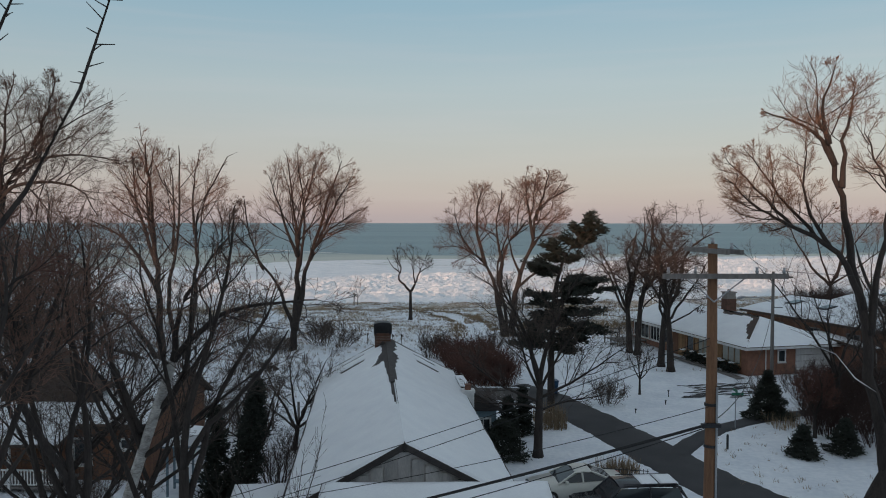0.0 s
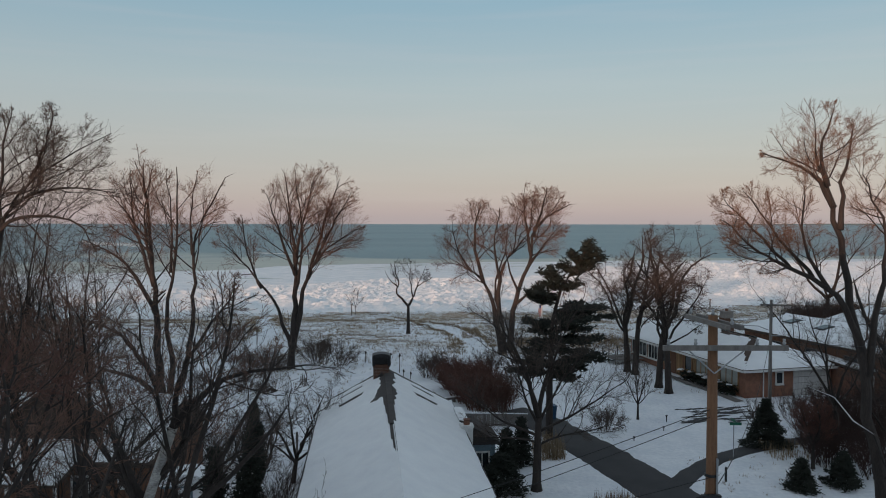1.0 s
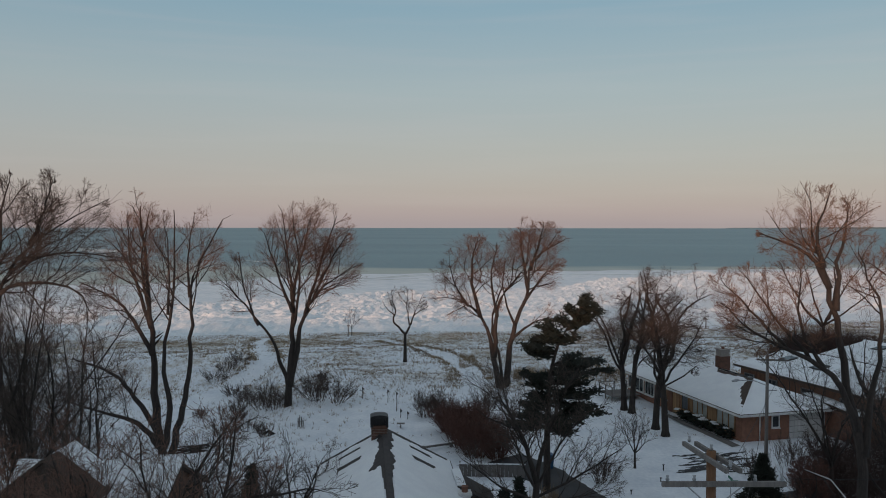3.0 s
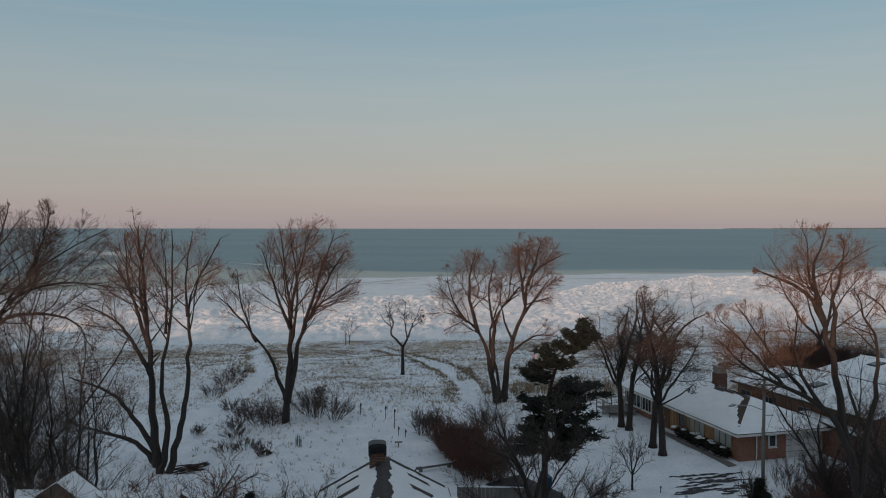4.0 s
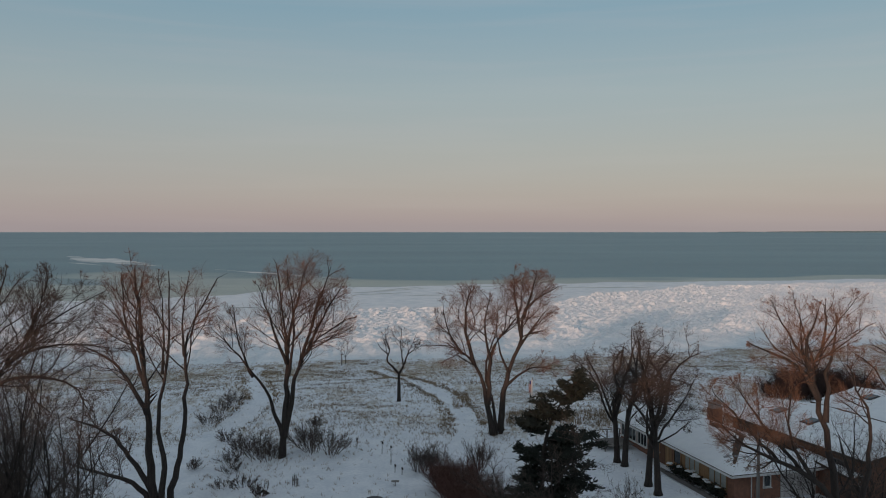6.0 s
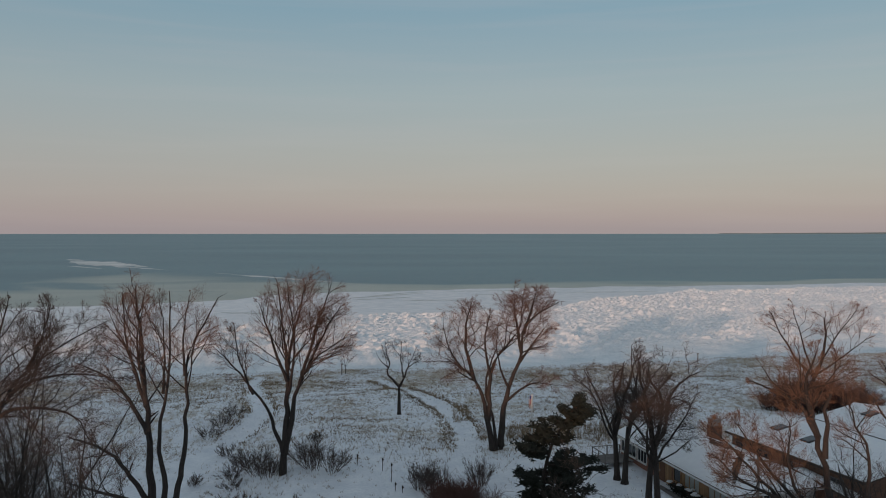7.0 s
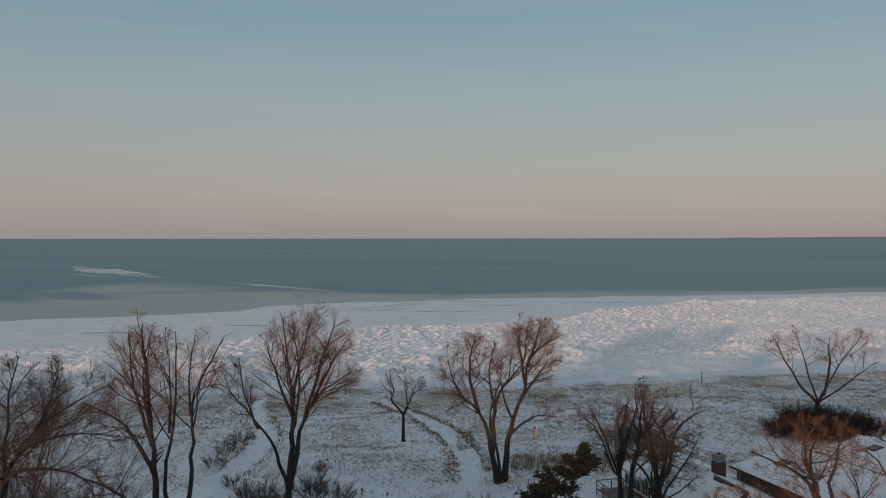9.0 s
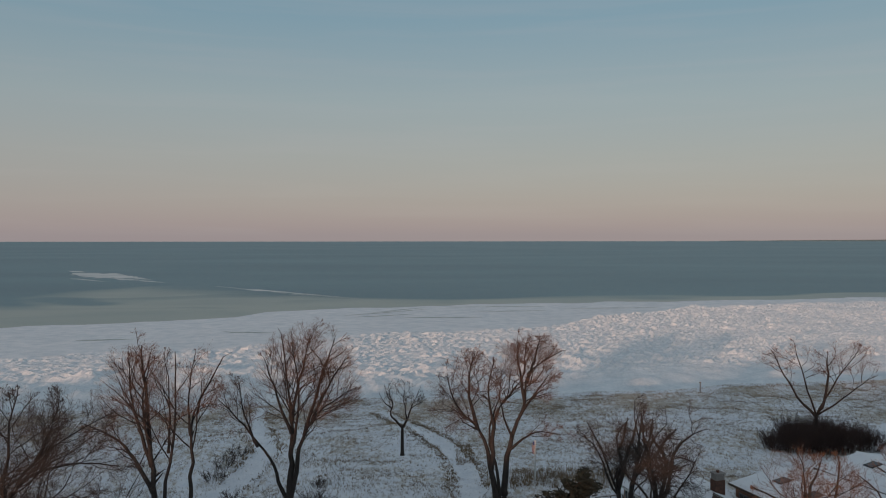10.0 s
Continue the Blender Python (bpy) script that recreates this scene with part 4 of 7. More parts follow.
# west edge: great maple, thicket and birch
# the maple's shade is put into its colour: grey twigs, not red-brown
bare_tree("maple_tree", -25.5, 43.0, "great bare maple with arching limbs", (8.0, 0.42, 0.3, 0), [],
    Grow(34, kids=(15, 12, 9), ratio=(0.36, 0.5, 0.52), wild=0.15, rmin=0.006, up=0.07, angle=(46, 42, 40), env=((3.0, 0, 17.2, 5.2, 5.0, 4.6), (5.0, 0, 15.2, 3.0, 3.5, 2.8), (-4, 0, 16, 5, 4, 6))), TWIG_GREY, stems=[
    (((0.3, 7.6), (0.4, 12.0), (1.0, 15.4), (2.9, 17.7), (6.8, 20.0)), 0.17, 0.8, 0.12, 0.3), (((0.3, 12.0), (1.0, 14.7), (3.3, 15.3), (5.5, 14.9), (6.6, 13.6)), 0.15, -1.2, 0.15, 0.25), (((0.5, 12.4), (1.4, 15.8), (4.0, 16.9), (7.0, 16.6)), 0.14, 1.4, 0.15, 0.25),
    (((2.6, 17.4), (3.6, 19.2), (4.2, 21.2)), 0.10, -0.8, 0.2, 0.15), (((0.4, 10.0), (0.6, 14.0), (0.9, 18.4), (1.3, 21.4)), 0.18, 0.6, 0.12, 0.35), (((0.3, 8.4), (-1.2, 13.0), (-2.8, 18.0), (-3.0, 21.5)), 0.24, 0.8, 0.12, 0.35),
    (((0.2, 7.8), (-2.4, 11.4), (-5.6, 14.0)), 0.18, -1.0, 0.15, 0.35)])
for k, (x, y, h) in enumerate([(-21.5, 46.0, 13.6), (-25.0, 47.5, 14.8), (-28.5, 45.5, 15.0), (-29.5, 53.0, 12.5), (-31.5, 58.0, 11.5), (-27.6, 50.0, 17.0)]):
    bare_tree("thicket_tree", x, y, "slender bare tree of a dense brown thicket", (2.0, 0.17, 0, 0), [
        (0.5, -10, 0, h - 2, 0.12, 0, 0.2), (0.7, 10, 5, h - 2.5, 0.11, 0, 0.2), (0.9, 0, -10, h - 2, 0.11, 0, 0.2), (0.9, 16, -4, h - 4, 0.09, 0, 0.3), (0.9, -18, 4, h - 4, 0.09, 0, 0.3)],
        Grow(40 + k, kids=(11, 8, 6), ratio=(0.32, 0.45, 0.5), start=0.12, wild=0.15, rmin=0.007), TWIG_GREY, group="brown thicket")
bare_tree("birch_tree", -10.2, 21.5, "leaning white birch with dark branches", (9.2, 0.20, 2.6, 0), [
    (0.85, 55, 4, 4.5, 0.10, 0.3, 0.0), (0.72, -22, 0, 4.0, 0.10, 0.1, 0.2), (0.8, 20, 8, 4.2, 0.09, 0.1, 0.1), (0.7, 62, -5, 4.5, 0.08, 0.2, 0.2), (0.75, -45, 4, 4.0, 0.08, 0.1, 0.2)],
    Grow(35, kids=(9, 7, 5), ratio=(0.42, 0.5, 0.5), start=0.25, wild=0.16, rmin=0.006, env=((3.0, 0, 9.6, 5.6, 4.0, 3.6),)), TWIG_GREY, pale=BIRCH, stems=[
    (((2.5, 9.1), (3.7, 10.4), (5.2, 10.8), (6.6, 10.9)), 0.10, 0.4, 0.2, 0.2), (((1.7, 7.2), (1.0, 9.2), (0.5, 11.4)), 0.1, -0.6, 0.2, 0.2), (((2.6, 9.2), (2.9, 11.0), (4.2, 13.0)), 0.1, 0.8, 0.2, 0.2)])
for k, (x, y, h) in enumerate([(-10.2, 15.5, 13.6), (-12.4, 18.5, 14.6), (-8.8, 18.0, 13.4), (-7.0, 20.5, 13.6)]):
    bare_tree("elm_tree", x, y, "near bare elm with a dense dark crown", (6.5, 0.2, 0, 0), [
        (0.5, -14, 0, h - 5, 0.10, 0, 0.2), (0.8, 12, 5, h - 6, 0.11, 0, 0.2), (1.0, 0, -10, h - 6.5, 0.11, 0, 0.2), (1.0, 16, -4, h - 7, 0.09, 0, 0.3), (0.95, -20, 4, h - 7, 0.09, 0, 0.3)],
        Grow(50 + k, kids=(11, 9, 7), ratio=(0.36, 0.5, 0.5), start=0.35, wild=0.17, rmin=0.005, env=((0, 0, 11.2, 3.4, 3.2, 2.9),)), TWIG, group="near elms")


for k, (x, y, h) in enumerate([(-13.0, 27.5, 8.6), (-9.9, 40.0, 5.4), (-14.6, 27.6, 12.2), (-11.8, 30.0, 11.4), (-8.5, 43.6, 6.2)]):
    bare_tree("crabapple_tree", x, y, "spreading bare crabapple tree near the cabin", (h * 0.24, 0.17, 0.2, 0), [
        (0.8, -34, 0, h * 0.66, 0.10, 0.1, 0.2), (1.0, 30, 5, h * 0.66, 0.10, 0.1, 0.2), (0.9, 56, -4, h * 0.6, 0.08, 0.0, 0.3), (1.0, -8, -14, h * 0.7, 0.09, 0, 0.1), (0.9, 10, 22, h * 0.68, 0.09, 0, 0.1), (0.85, -58, 4, h * 0.55, 0.07, 0, 0.3)],
        Grow(170 + k, kids=(7, 7, 6), ratio=(0.46, 0.5, 0.5), start=0.2, wild=0.17, rmin=0.006), TWIG_GREY, group="crabapple trees")


# ---------------------------------------------------------------- evergreens
def tuft(mb, g, p, size, n):
    """A clump of needle sprays round a point."""
    for _ in range(n):
        a, e = g.uniform(0, 6.283), g.uniform(-0.35, 0.9)
        d = Vector((math.cos(a) * math.cos(e), math.sin(a) * math.cos(e), math.sin(e)))
        s = d.orthogonal().normalized() * size * g.uniform(0.10, 0.2)
        o = Vector(p) + Vector((g.gauss(0, size * 0.35), g.gauss(0, size * 0.35), g.gauss(0, size * 0.18)))
        t = o + d * size * g.uniform(0.6, 1.1)
        i = len(mb.v)
        mb.v += [tuple(o - s), tuple(o + s), tuple(t + s * 0.4), tuple(t - s * 0.4)]
        mb.f.append((i, i + 1, i + 2, i + 3))


def white_pine(x, y, seed):
    g = random.Random(seed)
    ob = thing("pine_tree", pose(x, y, gz(x, y) - 0.05), "dark ragged pine with flat wind-swept boughs", "tree")
    wood, need = MB(), MB()
    axis = lambda z: float(np.interp(z, [0, 4, 8, 10, 11, 12, 13.4], [0, 0, 0.15, 0.6, 1.1, 1.8, 2.6]))
    wood.tube([(axis(z), 0, z) for z in np.linspace(0, 13.3, 14)], [0.28 * (1 - 0.85 * k / 13) for k in range(14)], 8)

    def bough(z, dx, dy, rise, fat=1.0):
        x0 = axis(z)
        r = math.hypot(dx, dy)
        c, s = dx / r, dy / r
        wood.tube([(x0, 0, z), (x0 + dx * 0.5, dy * 0.5, z + rise * 0.2), (x0 + dx, dy, z + rise)], [0.07, 0.045, 0.015], 4)
        for _ in range(int((5 + r * 9.0) * fat)):
            u = g.uniform(0.25, 1.03)
            w = (0.10 + 0.36 * math.sin(math.pi * min(1, u * 0.9)) * min(1.0, r * 0.35)) * fat
            tuft(need, g, (x0 + dx * u - s * g.gauss(0, w), dy * u + c * g.gauss(0, w), z + 0.06 + rise * (0.35 * u + 0.65 * u * u) + g.gauss(0, 0.08)), 0.36, 9)

    # height, reach of the tip to the right (or left, negative), rise: a swept leader, upturned left boughs, long flat right ones
    for z, dx, rise in ((13.0, 0.5, 0.7), (12.7, 0.9, 0.7), (12.3, 1.5, 0.6), (12.2, -0.6, 0.7), (11.8, 1.9, 0.5), (11.5, -0.9, 0.6), (11.2, 1.6, 0.5), (10.8, -2.0, 0.7), (10.4, 1.5, 0.3), (10.3, -1.6, 0.5),
                        (9.7, -2.5, 0.5), (9.5, -1.8, 0.3), (8.8, 4.3, 0.35), (8.5, 2.6, 0.1), (8.1, 4.3, 0.35), (7.9, -2.1, 0.2), (7.6, 2.8, 0.0), (7.3, -1.9, 0.1), (6.8, 3.8, 0.2), (6.6, -1.5, 0.0),
                        (6.1, 2.5, 0.0), (5.9, -2.3, 0.0), (5.3, 4.2, 0.25), (5.2, -2.6, 0.0), (4.9, 2.4, -0.1), (4.6, -2.9, 0.1), (4.3, 1.9, -0.2)):
        for off in (-0.5, 0.1, 0.55):
            k = g.uniform(0.75, 1.02) if off == 0.1 else g.uniform(0.45, 0.85)
            bough(z + g.uniform(-0.12, 0.12), dx * k, off * abs(dx) * g.uniform(0.4, 1.0), rise * g.uniform(0.6, 1.2))
    for z in (4.6, 5.3, 6.0, 7.2, 7.9):
        bough(z, g.uniform(-1.4, 1.8), g.choice((-1, 1)) * g.uniform(0.8, 2.0), g.uniform(-0.1, 0.3), 0.8)
    part("trunk", wood, BARK, ob, "dark trunk and boughs", smooth=True)
    part("crown", need, NEEDLE, ob)
    return ob


def conifer(name, x, y, h, r, seed, label, group="", power=0.9, tier=1.0, lean=0.0):
    g = random.Random(seed)
    ob = thing(name, pose(x, y, gz(x, y) - 0.05), label, "tree" if name == "spruce_tree" else "shrub", group)
    wood, need = MB(), MB()
    wood.tube([(0, 0, 0), (lean * 0.6, 0, h * 0.6), (lean * 0.97, 0, h * 0.97)], [0.09, 0.06, 0.015], 6)
    count = int(130 + 260 * h * r)
    for _ in range(count):
        f = g.random() ** 1.3
        a = g.uniform(0, 6.283)
        q = r * (1 - f) ** power * math.sqrt(g.uniform(0.2, 1.0)) * (1 + 0.18 * math.sin(a * 3 + seed) + 0.14 * math.sin(f * 22 * tier))
        tuft(need, g, (math.cos(a) * q + lean * f, math.sin(a) * q, 0.12 + h * f * 0.97), 0.22, 5)
    part("trunk", wood, BARK, ob)
    part("crown", need, NEEDLE, ob)
    return ob


white_pine(7.45, 52.4, 3)
conifer("arborvitae", -11.3, 46.0, 4.0, 0.75, 4, "narrow dark arborvitae beside the cottage", "arborvitae by the cottage", 0.6)
conifer("arborvitae", -10.2, 34.2, 4.8, 0.75, 5, "narrow dark arborvitae beside the cottage", "arborvitae by the cottage", 0.45)
conifer("arborvitae", -9.2, 34.0, 6.0, 0.8, 6, "tall dark arborvitae leaning beside the cottage", "arborvitae by the cottage", 0.45, lean=1.0)
conifer("arborvitae", 3.9, 45.5, 2.6, 0.65, 7, "dark rounded arborvitae by the lane", "evergreens by the lane", 0.5)
conifer("arborvitae", 4.9, 46.5, 2.9, 0.6, 8, "dark rounded arborvitae by the lane", "evergreens by the lane", 0.5)
conifer("juniper", 3.3, 42.2, 2.1, 1.3, 9, "low dark juniper against the cottage", "evergreens by the lane", 0.5)
conifer("spruce_tree", 21.6, 50.6, 3.1, 1.45, 10, "young dark spruce beside a pole", "young spruces", 0.9)
conifer("spruce_tree", 20.1, 42.3, 1.7, 0.9, 12, "small dark spruce in the snowy yard", "young spruces", 0.8)
conifer("spruce_tree", 22.7, 42.8, 1.9, 0.95, 13, "small dark spruce in the snowy yard", "young spruces", 0.8)

# ---------------------------------------------------------------- shrubs
for k, (x, y, h, s) in enumerate([(1.1, 68.2, 2.3, 1.5), (2.8, 67.4, 2.4, 1.6), (1.7, 65.6, 2.5, 1.6), (3.6, 64.8, 2.5, 1.6), (2.3, 63.0, 2.5, 1.6), (4.2, 62.4, 2.4, 1.6), (2.9, 60.6, 2.4, 1.5), (4.7, 60.0, 2.4, 1.5)]):
    shrub("dogwood_shrub", x, y, "dense dark red leafless dogwood shrub", 64, h, s, 60 + k, TWIG_RED, "red dogwood hedge", kids=(9, 6))
for k, (x, y, h, s) in enumerate([(-1.2, 73.4, 2.2, 1.1), (0.2, 73.0, 2.4, 1.2), (4.6, 74.5, 2.2, 1.2)]):
    shrub("bare_shrub", x, y, "grey-brown upright shrub beyond the dogwood hedge", 30, h, s, 68 + k, TWIG_GREY, "shrubs by the hedge", kids=(8, 6))
for k, (x, y, h, s) in enumerate([(-19.4, 84.6, 2.7, 2.0), (-18.2, 81.6, 2.5, 1.8), (-17.2, 80.0, 2.2, 1.4), (-13.4, 81.6, 2.6, 1.6), (-12.4, 79.6, 2.7, 1.6), (-10.6, 79.0, 2.6, 1.6), (-21.6, 86.6, 2.2, 1.6), (-25.6, 81.6, 1.1, 1.0), (-24.6, 92.0, 1.3, 1.0), (-22.0, 83.0, 1.2, 1.0), (-29.0, 99.5, 1.6, 1.6), (-28.2, 103.0, 1.8, 1.8), (-15.2, 67.6, 1.0, 1.0), (-18.0, 72.5, 1.0, 1.6), (-20.5, 75.0, 0.9, 1.6), (-14.0, 91.0, 1.0, 1.0), (-27.5, 106.0, 1.5, 1.4), (-21.0, 80.0, 1.0, 1.4)]):
    shrub("bare_shrub", x, y, "grey-brown leafless shrub in the snow", 17, h, s, 80 + k, TWIG_GREY, "shrubs on the dune", kids=(9, 7), lean=1.0)
for k, (x, y, h, s) in enumerate([(51, 106, 3.4, 3.2), (54.5, 105.6, 3.8, 3.4), (58, 106, 3.6, 3.2), (52.5, 109.5, 3.8, 3.4), (56, 109.5, 4.0, 3.4), (59.6, 109, 3.4, 3.2), (62, 107, 2.8, 2.6), (48.8, 108, 2.4, 2.4), (54, 112.5, 3.2, 3.0), (58, 112, 3.0, 3.0)]):
    shrub("bare_shrub", x, y, "dark leafless shrub thicket behind the houses", 74, h, s, 100 + k, TWIG_DARK, "shrub thicket", kids=(8, 7))
bare_tree("ornamental_tree", 14.9, 57.6, "small rounded bare ornamental tree on the lawn", (1.3, 0.10, 0, 0), [
    (1.0, -10, 0, 2.6, 0.06, 0, 0.1), (1.0, 25, 6, 2.5, 0.055, 0, 0.2), (0.95, -38, 4, 2.4, 0.05, 0, 0.3), (0.95, 48, -4, 2.2, 0.045, 0, 0.3), (1.0, 5, -24, 2.4, 0.05, 0, 0.2), (1.0, 0, 24, 2.4, 0.05, 0, 0.2)],
    Grow(70, kids=(8, 6), ratio=(0.5, 0.5), angle=(32, 34), start=0.25, depth=2, rmin=0.008), TWIG_GREY)
shrub("bare_shrub", 11.8, 54.4, "round grey leafless shrub by the lane", 26, 1.6, 1.1, 71, TWIG_GREY)


# ---------------------------------------------------------------- houses
def roof_snow(corners, thick, nu, nv, bare=None, seed=0):
    """A snow cover over four roof corners (eave near, eave far, ridge far, ridge near); where bare(u along, v up) is 1 it sinks under the roof."""
    a, b, c, d = [Vector(p) for p in corners]
    nrm = (b - a).cross(d - a).normalized()
    if nrm.z < 0:
        nrm = -nrm
    mb = MB()
    for u in range(nu + 1):
        for w in range(nv + 1):
            s, t = u / nu, w / nv
            p = a * (1 - s) * (1 - t) + b * s * (1 - t) + c * s * t + d * (1 - s) * t
            k = thick + noise.noise(p * 0.5 + Vector((seed, 0, 0))) * 0.05 + noise.noise(p * 1.9) * 0.02
            if u in (0, nu) or w == 0:
                k = -0.02
            if bare:
                q = bare(s, t, p)
                k = k * (1 - q) - 0.03 * q
            if w == nv:
                k = thick if not bare or bare(s, t, p) < 0.5 else -0.03
                mb.v.append(tuple(p + Vector((0, 0, k / nrm.z))))
            else:
                mb.v.append(tuple(p + nrm * k))
    w1 = nv + 1
    flip = (b - a).cross(d - a).z < 0
    for u in range(nu):
        for w in range(nv):
            q = (u * w1 + w, (u + 1) * w1 + w, (u + 1) * w1 + w + 1, u * w1 + w + 1)
            mb.f.append(tuple(reversed(q)) if flip else q)
    return mb


def gable_house(name, m, label, length, half, eave, ridge, wall_mat, roof_mat, over=0.4, snow=0.16, hip=0.0, bare=None, grid=(30, 16)):
    """A house along local y from 0 to length, ridge over x = 0, with walls, gables, roof sheets and snow on them."""
    ob = thing(name, m, label, "house")
    t = 0.2
    for sx in (-1, 1):
        part("side_wall", MB().box((sx * (half - t / 2), length / 2, eave / 2), (t, length, eave)), wall_mat, ob)
    slope = (ridge - eave) / half
    for y0, y1 in ((0.0, t), (length - t, length)):
        if hip and y0 == 0.0:
            line = [(-half + t, 0), (half - t, 0), (half - t, eave), (-half + t, eave)]
        else:
            line = [(-half + t, 0), (half - t, 0), (half - t, eave), (half - t, eave + slope * t - 0.05), (0, ridge - 0.05), (-half + t, eave + slope * t - 0.05)]
        part("gable_wall", MB().prism(line, y0, y1), wall_mat, ob)
    ex = half + over
    ez = ridge - slope * ex
    near = hip if hip else -over
    for sx in (-1, 1):
        a, b = (sx * ex, -over, ez), (sx * ex, length + over, ez)
        c, d = (0, length + over, ridge), (0, near, ridge)
        cs = (a, d, c, b) if sx < 0 else (a, b, c, d)
        roof = part("roof", MB().slab(cs, 0.14), roof_mat, ob)
        q = [Vector(p) + Vector((0, 0, 0.16)) for p in (a, b, c, d)]
        part("snow", roof_snow([tuple(p) for p in q], snow, grid[0], grid[1], (lambda s, v, p, sx=sx: bare(sx, s, v, p)) if bare else None, sx), SNOW, roof, "smooth snow cover", smooth=True)
        part("fascia", MB().box((sx * (ex + 0.03), (length) / 2, ez + 0.02), (0.04, length + 2 * over, 0.2)), WHITE if name == "ranch_house" else roof_mat, ob)
    if hip:
        a, b, c = (-ex, -over, ez), (ex, -over, ez), (0, near, ridge)
        roof = part("roof", MB().slab((a, b, c, c), 0.14), roof_mat, ob)
        part("snow", roof_snow([tuple(Vector(p) + Vector((0, 0, 0.16))) for p in (a, b, c, c)], snow, 14, 12), SNOW, roof, "smooth snow cover", smooth=True)
        part("fascia", MB().box((0, -over - 0.03, ez + 0.02), (2 * ex, 0.04, 0.2)), WHITE, ob)
    return ob


FRONT = Matrix.Identity(3)
WEST = Matrix.Rotation(radians(-90), 3, 'Z')    # a face that looks along local -x


def window(parent, c, w, h, m=FRONT, frame_mat=None, bars=1, glass=None):
    """A window with frame, pane and sill, its face towards m's -y."""
    fm = frame_mat or WHITE
    f = 0.09
    fr = MB()
    for dy in (-0.08, 0.02):
        for e in (0.5 * f, -0.5 * f):
            fr.v += [tuple(Vector(c) + m @ Vector((sx * (w / 2 + e), dy, sz * (h / 2 + e)))) for sx, sz in ((-1, -1), (1, -1), (1, 1), (-1, 1))]
    for k in range(4):
        q = (k + 1) % 4
        fr.f += [(k, q, 4 + q, 4 + k), (8 + k, 12 + k, 12 + q, 8 + q), (k, 8 + k, 8 + q, q), (4 + k, 4 + q, 12 + q, 12 + k)]
    ob = part("window", fr, fm, parent)
    for k in range(1, bars + 1):
        part("mullion", MB().box(Vector(c) + m @ Vector((-w / 2 + w * k / (bars + 1), -0.03, 0)), (0.06, 0.08, h - f), m), fm, ob)
    part("pane", MB().box(Vector(c), (w - f, 0.03, h - f), m), glass or GLASS, ob)
    part("sill", MB().box(Vector(c) + m @ Vector((0, -0.08, -h / 2 - 0.08)), (w + 0.16, 0.2, 0.05), m), fm, ob)
    return ob


def cottage_bare(sx, s, v, p):
    """Bare shingles: a streak beside the ridge, a ragged patch by the chimney, and short bars on both slopes."""
    y, d = p.y, abs(p.x)
    rag = 0.12 * noise.noise(Vector((p.x * 1.1, p.y * 1.3, 3))) + 0.14 * noise.noise(Vector((p.x * 4, p.y * 1.2, 8)))
    streak = np.interp(y, [4.6, 6.0, 9.0, 11.0, 14.4, 15.0, 15.5, 16.4, 19.0, 20.6, 22.9], [0.0, 0.14, 0.22, 0.28, 0.38, 0.95, 1.15, 0.85, 0.45, 0.42, 0.4])
    if sx > 0:
        streak = np.interp(y, [9.0, 11.0, 14.0, 16.5, 18.0, 20.0, 22.9], [0.0, 0.12, 0.2, 0.45, 0.3, 0.4, 0.4])
    drip = 0.5 * noise.noise(Vector((p.x * 5.0, 2.0, 1.0)))
    streak *= 1.0 if y > 15.6 + drip else min(1.0, 0.42 / max(streak, 0.01))
    out = 1.0 if streak > 0.05 and d + rag * np.interp(y, [9, 18.6], [0.12, 1.0]) < streak else 0.0
    for yb in (19.0, 21.0):
        if abs(y - yb) < 0.34 and 1.5 < d + rag < 2.85:
            out = 1.0
    if y > 21.95 + 0.5 * rag and d < 3.9:
        out = 1.0
    return out


COT = pose(-1.26, 24.95, 0, 0, 0, 5.45)
cottage = gable_house("cottage", COT, "cottage with a steep snowy gable roof and brick chimney", 22.4, 3.9, 3.6, 5.72, SIDING, SHINGLE, over=0.16, snow=0.06, bare=cottage_bare, grid=(190, 70))
for k in range(17):
    x = -3.6 + 0.45 * k
    top = 5.55 - abs(x) * 0.5436
    part("board", MB().box((x, -0.03, (2.0 + top) / 2), (0.40, 0.06, top - 2.0)), SIDING, cottage)
for sx in (-1, 1):
    ang = math.atan(0.5436) * sx
    part("rake_board", MB().box((sx * 2.05, -0.20, 4.66), (4.8, 0.05, 0.2), Matrix.Rotation(ang, 3, 'Y')), SHINGLE, cottage, "dark rake board")
part("ridge_cap", MB().box((-0.03, 16.0, 5.72 + 0.110), (0.30, 13.0, 0.10)), SHINGLE, cottage, "dark ridge cap")
chim = thing("chimney", COT @ pose(-0.35, 21.3, 0), "brick chimney with a dark rounded metal hood", "chimney")
part("shaft", MB().box((0, 0, 5.35), (0.95, 0.75, 2.0)), BRICK_SOOT, chim, "red-brown brick shaft")
crs = MB()
for k in range(6):
    crs.box((0, 0, 5.72 + k * 0.09), (0.965, 0.765, 0.012))
part("joint", crs, MORTAR, chim)
part("corbel", MB().box((0, 0, 6.28), (1.02, 0.82, 0.10)), BRICK_SOOT, chim)
hood = MB()
hood.prism([(-0.54, 6.80), (0.54, 6.80), (0.54, 6.86)] + [(0.54 * math.cos(a), 6.88 + 0.16 * math.sin(a)) for a in np.linspace(0.2, 2.94, 9)] + [(-0.54, 6.88)], -0.44, 0.44)
for sx in (-1, 1):
    for sy in (-1, 1):
        hood.box((sx * 0.46, sy * 0.36, 6.56), (0.16, 0.14, 0.5))
hood.box((0, 0.1, 6.55), (0.8, 0.5, 0.46))
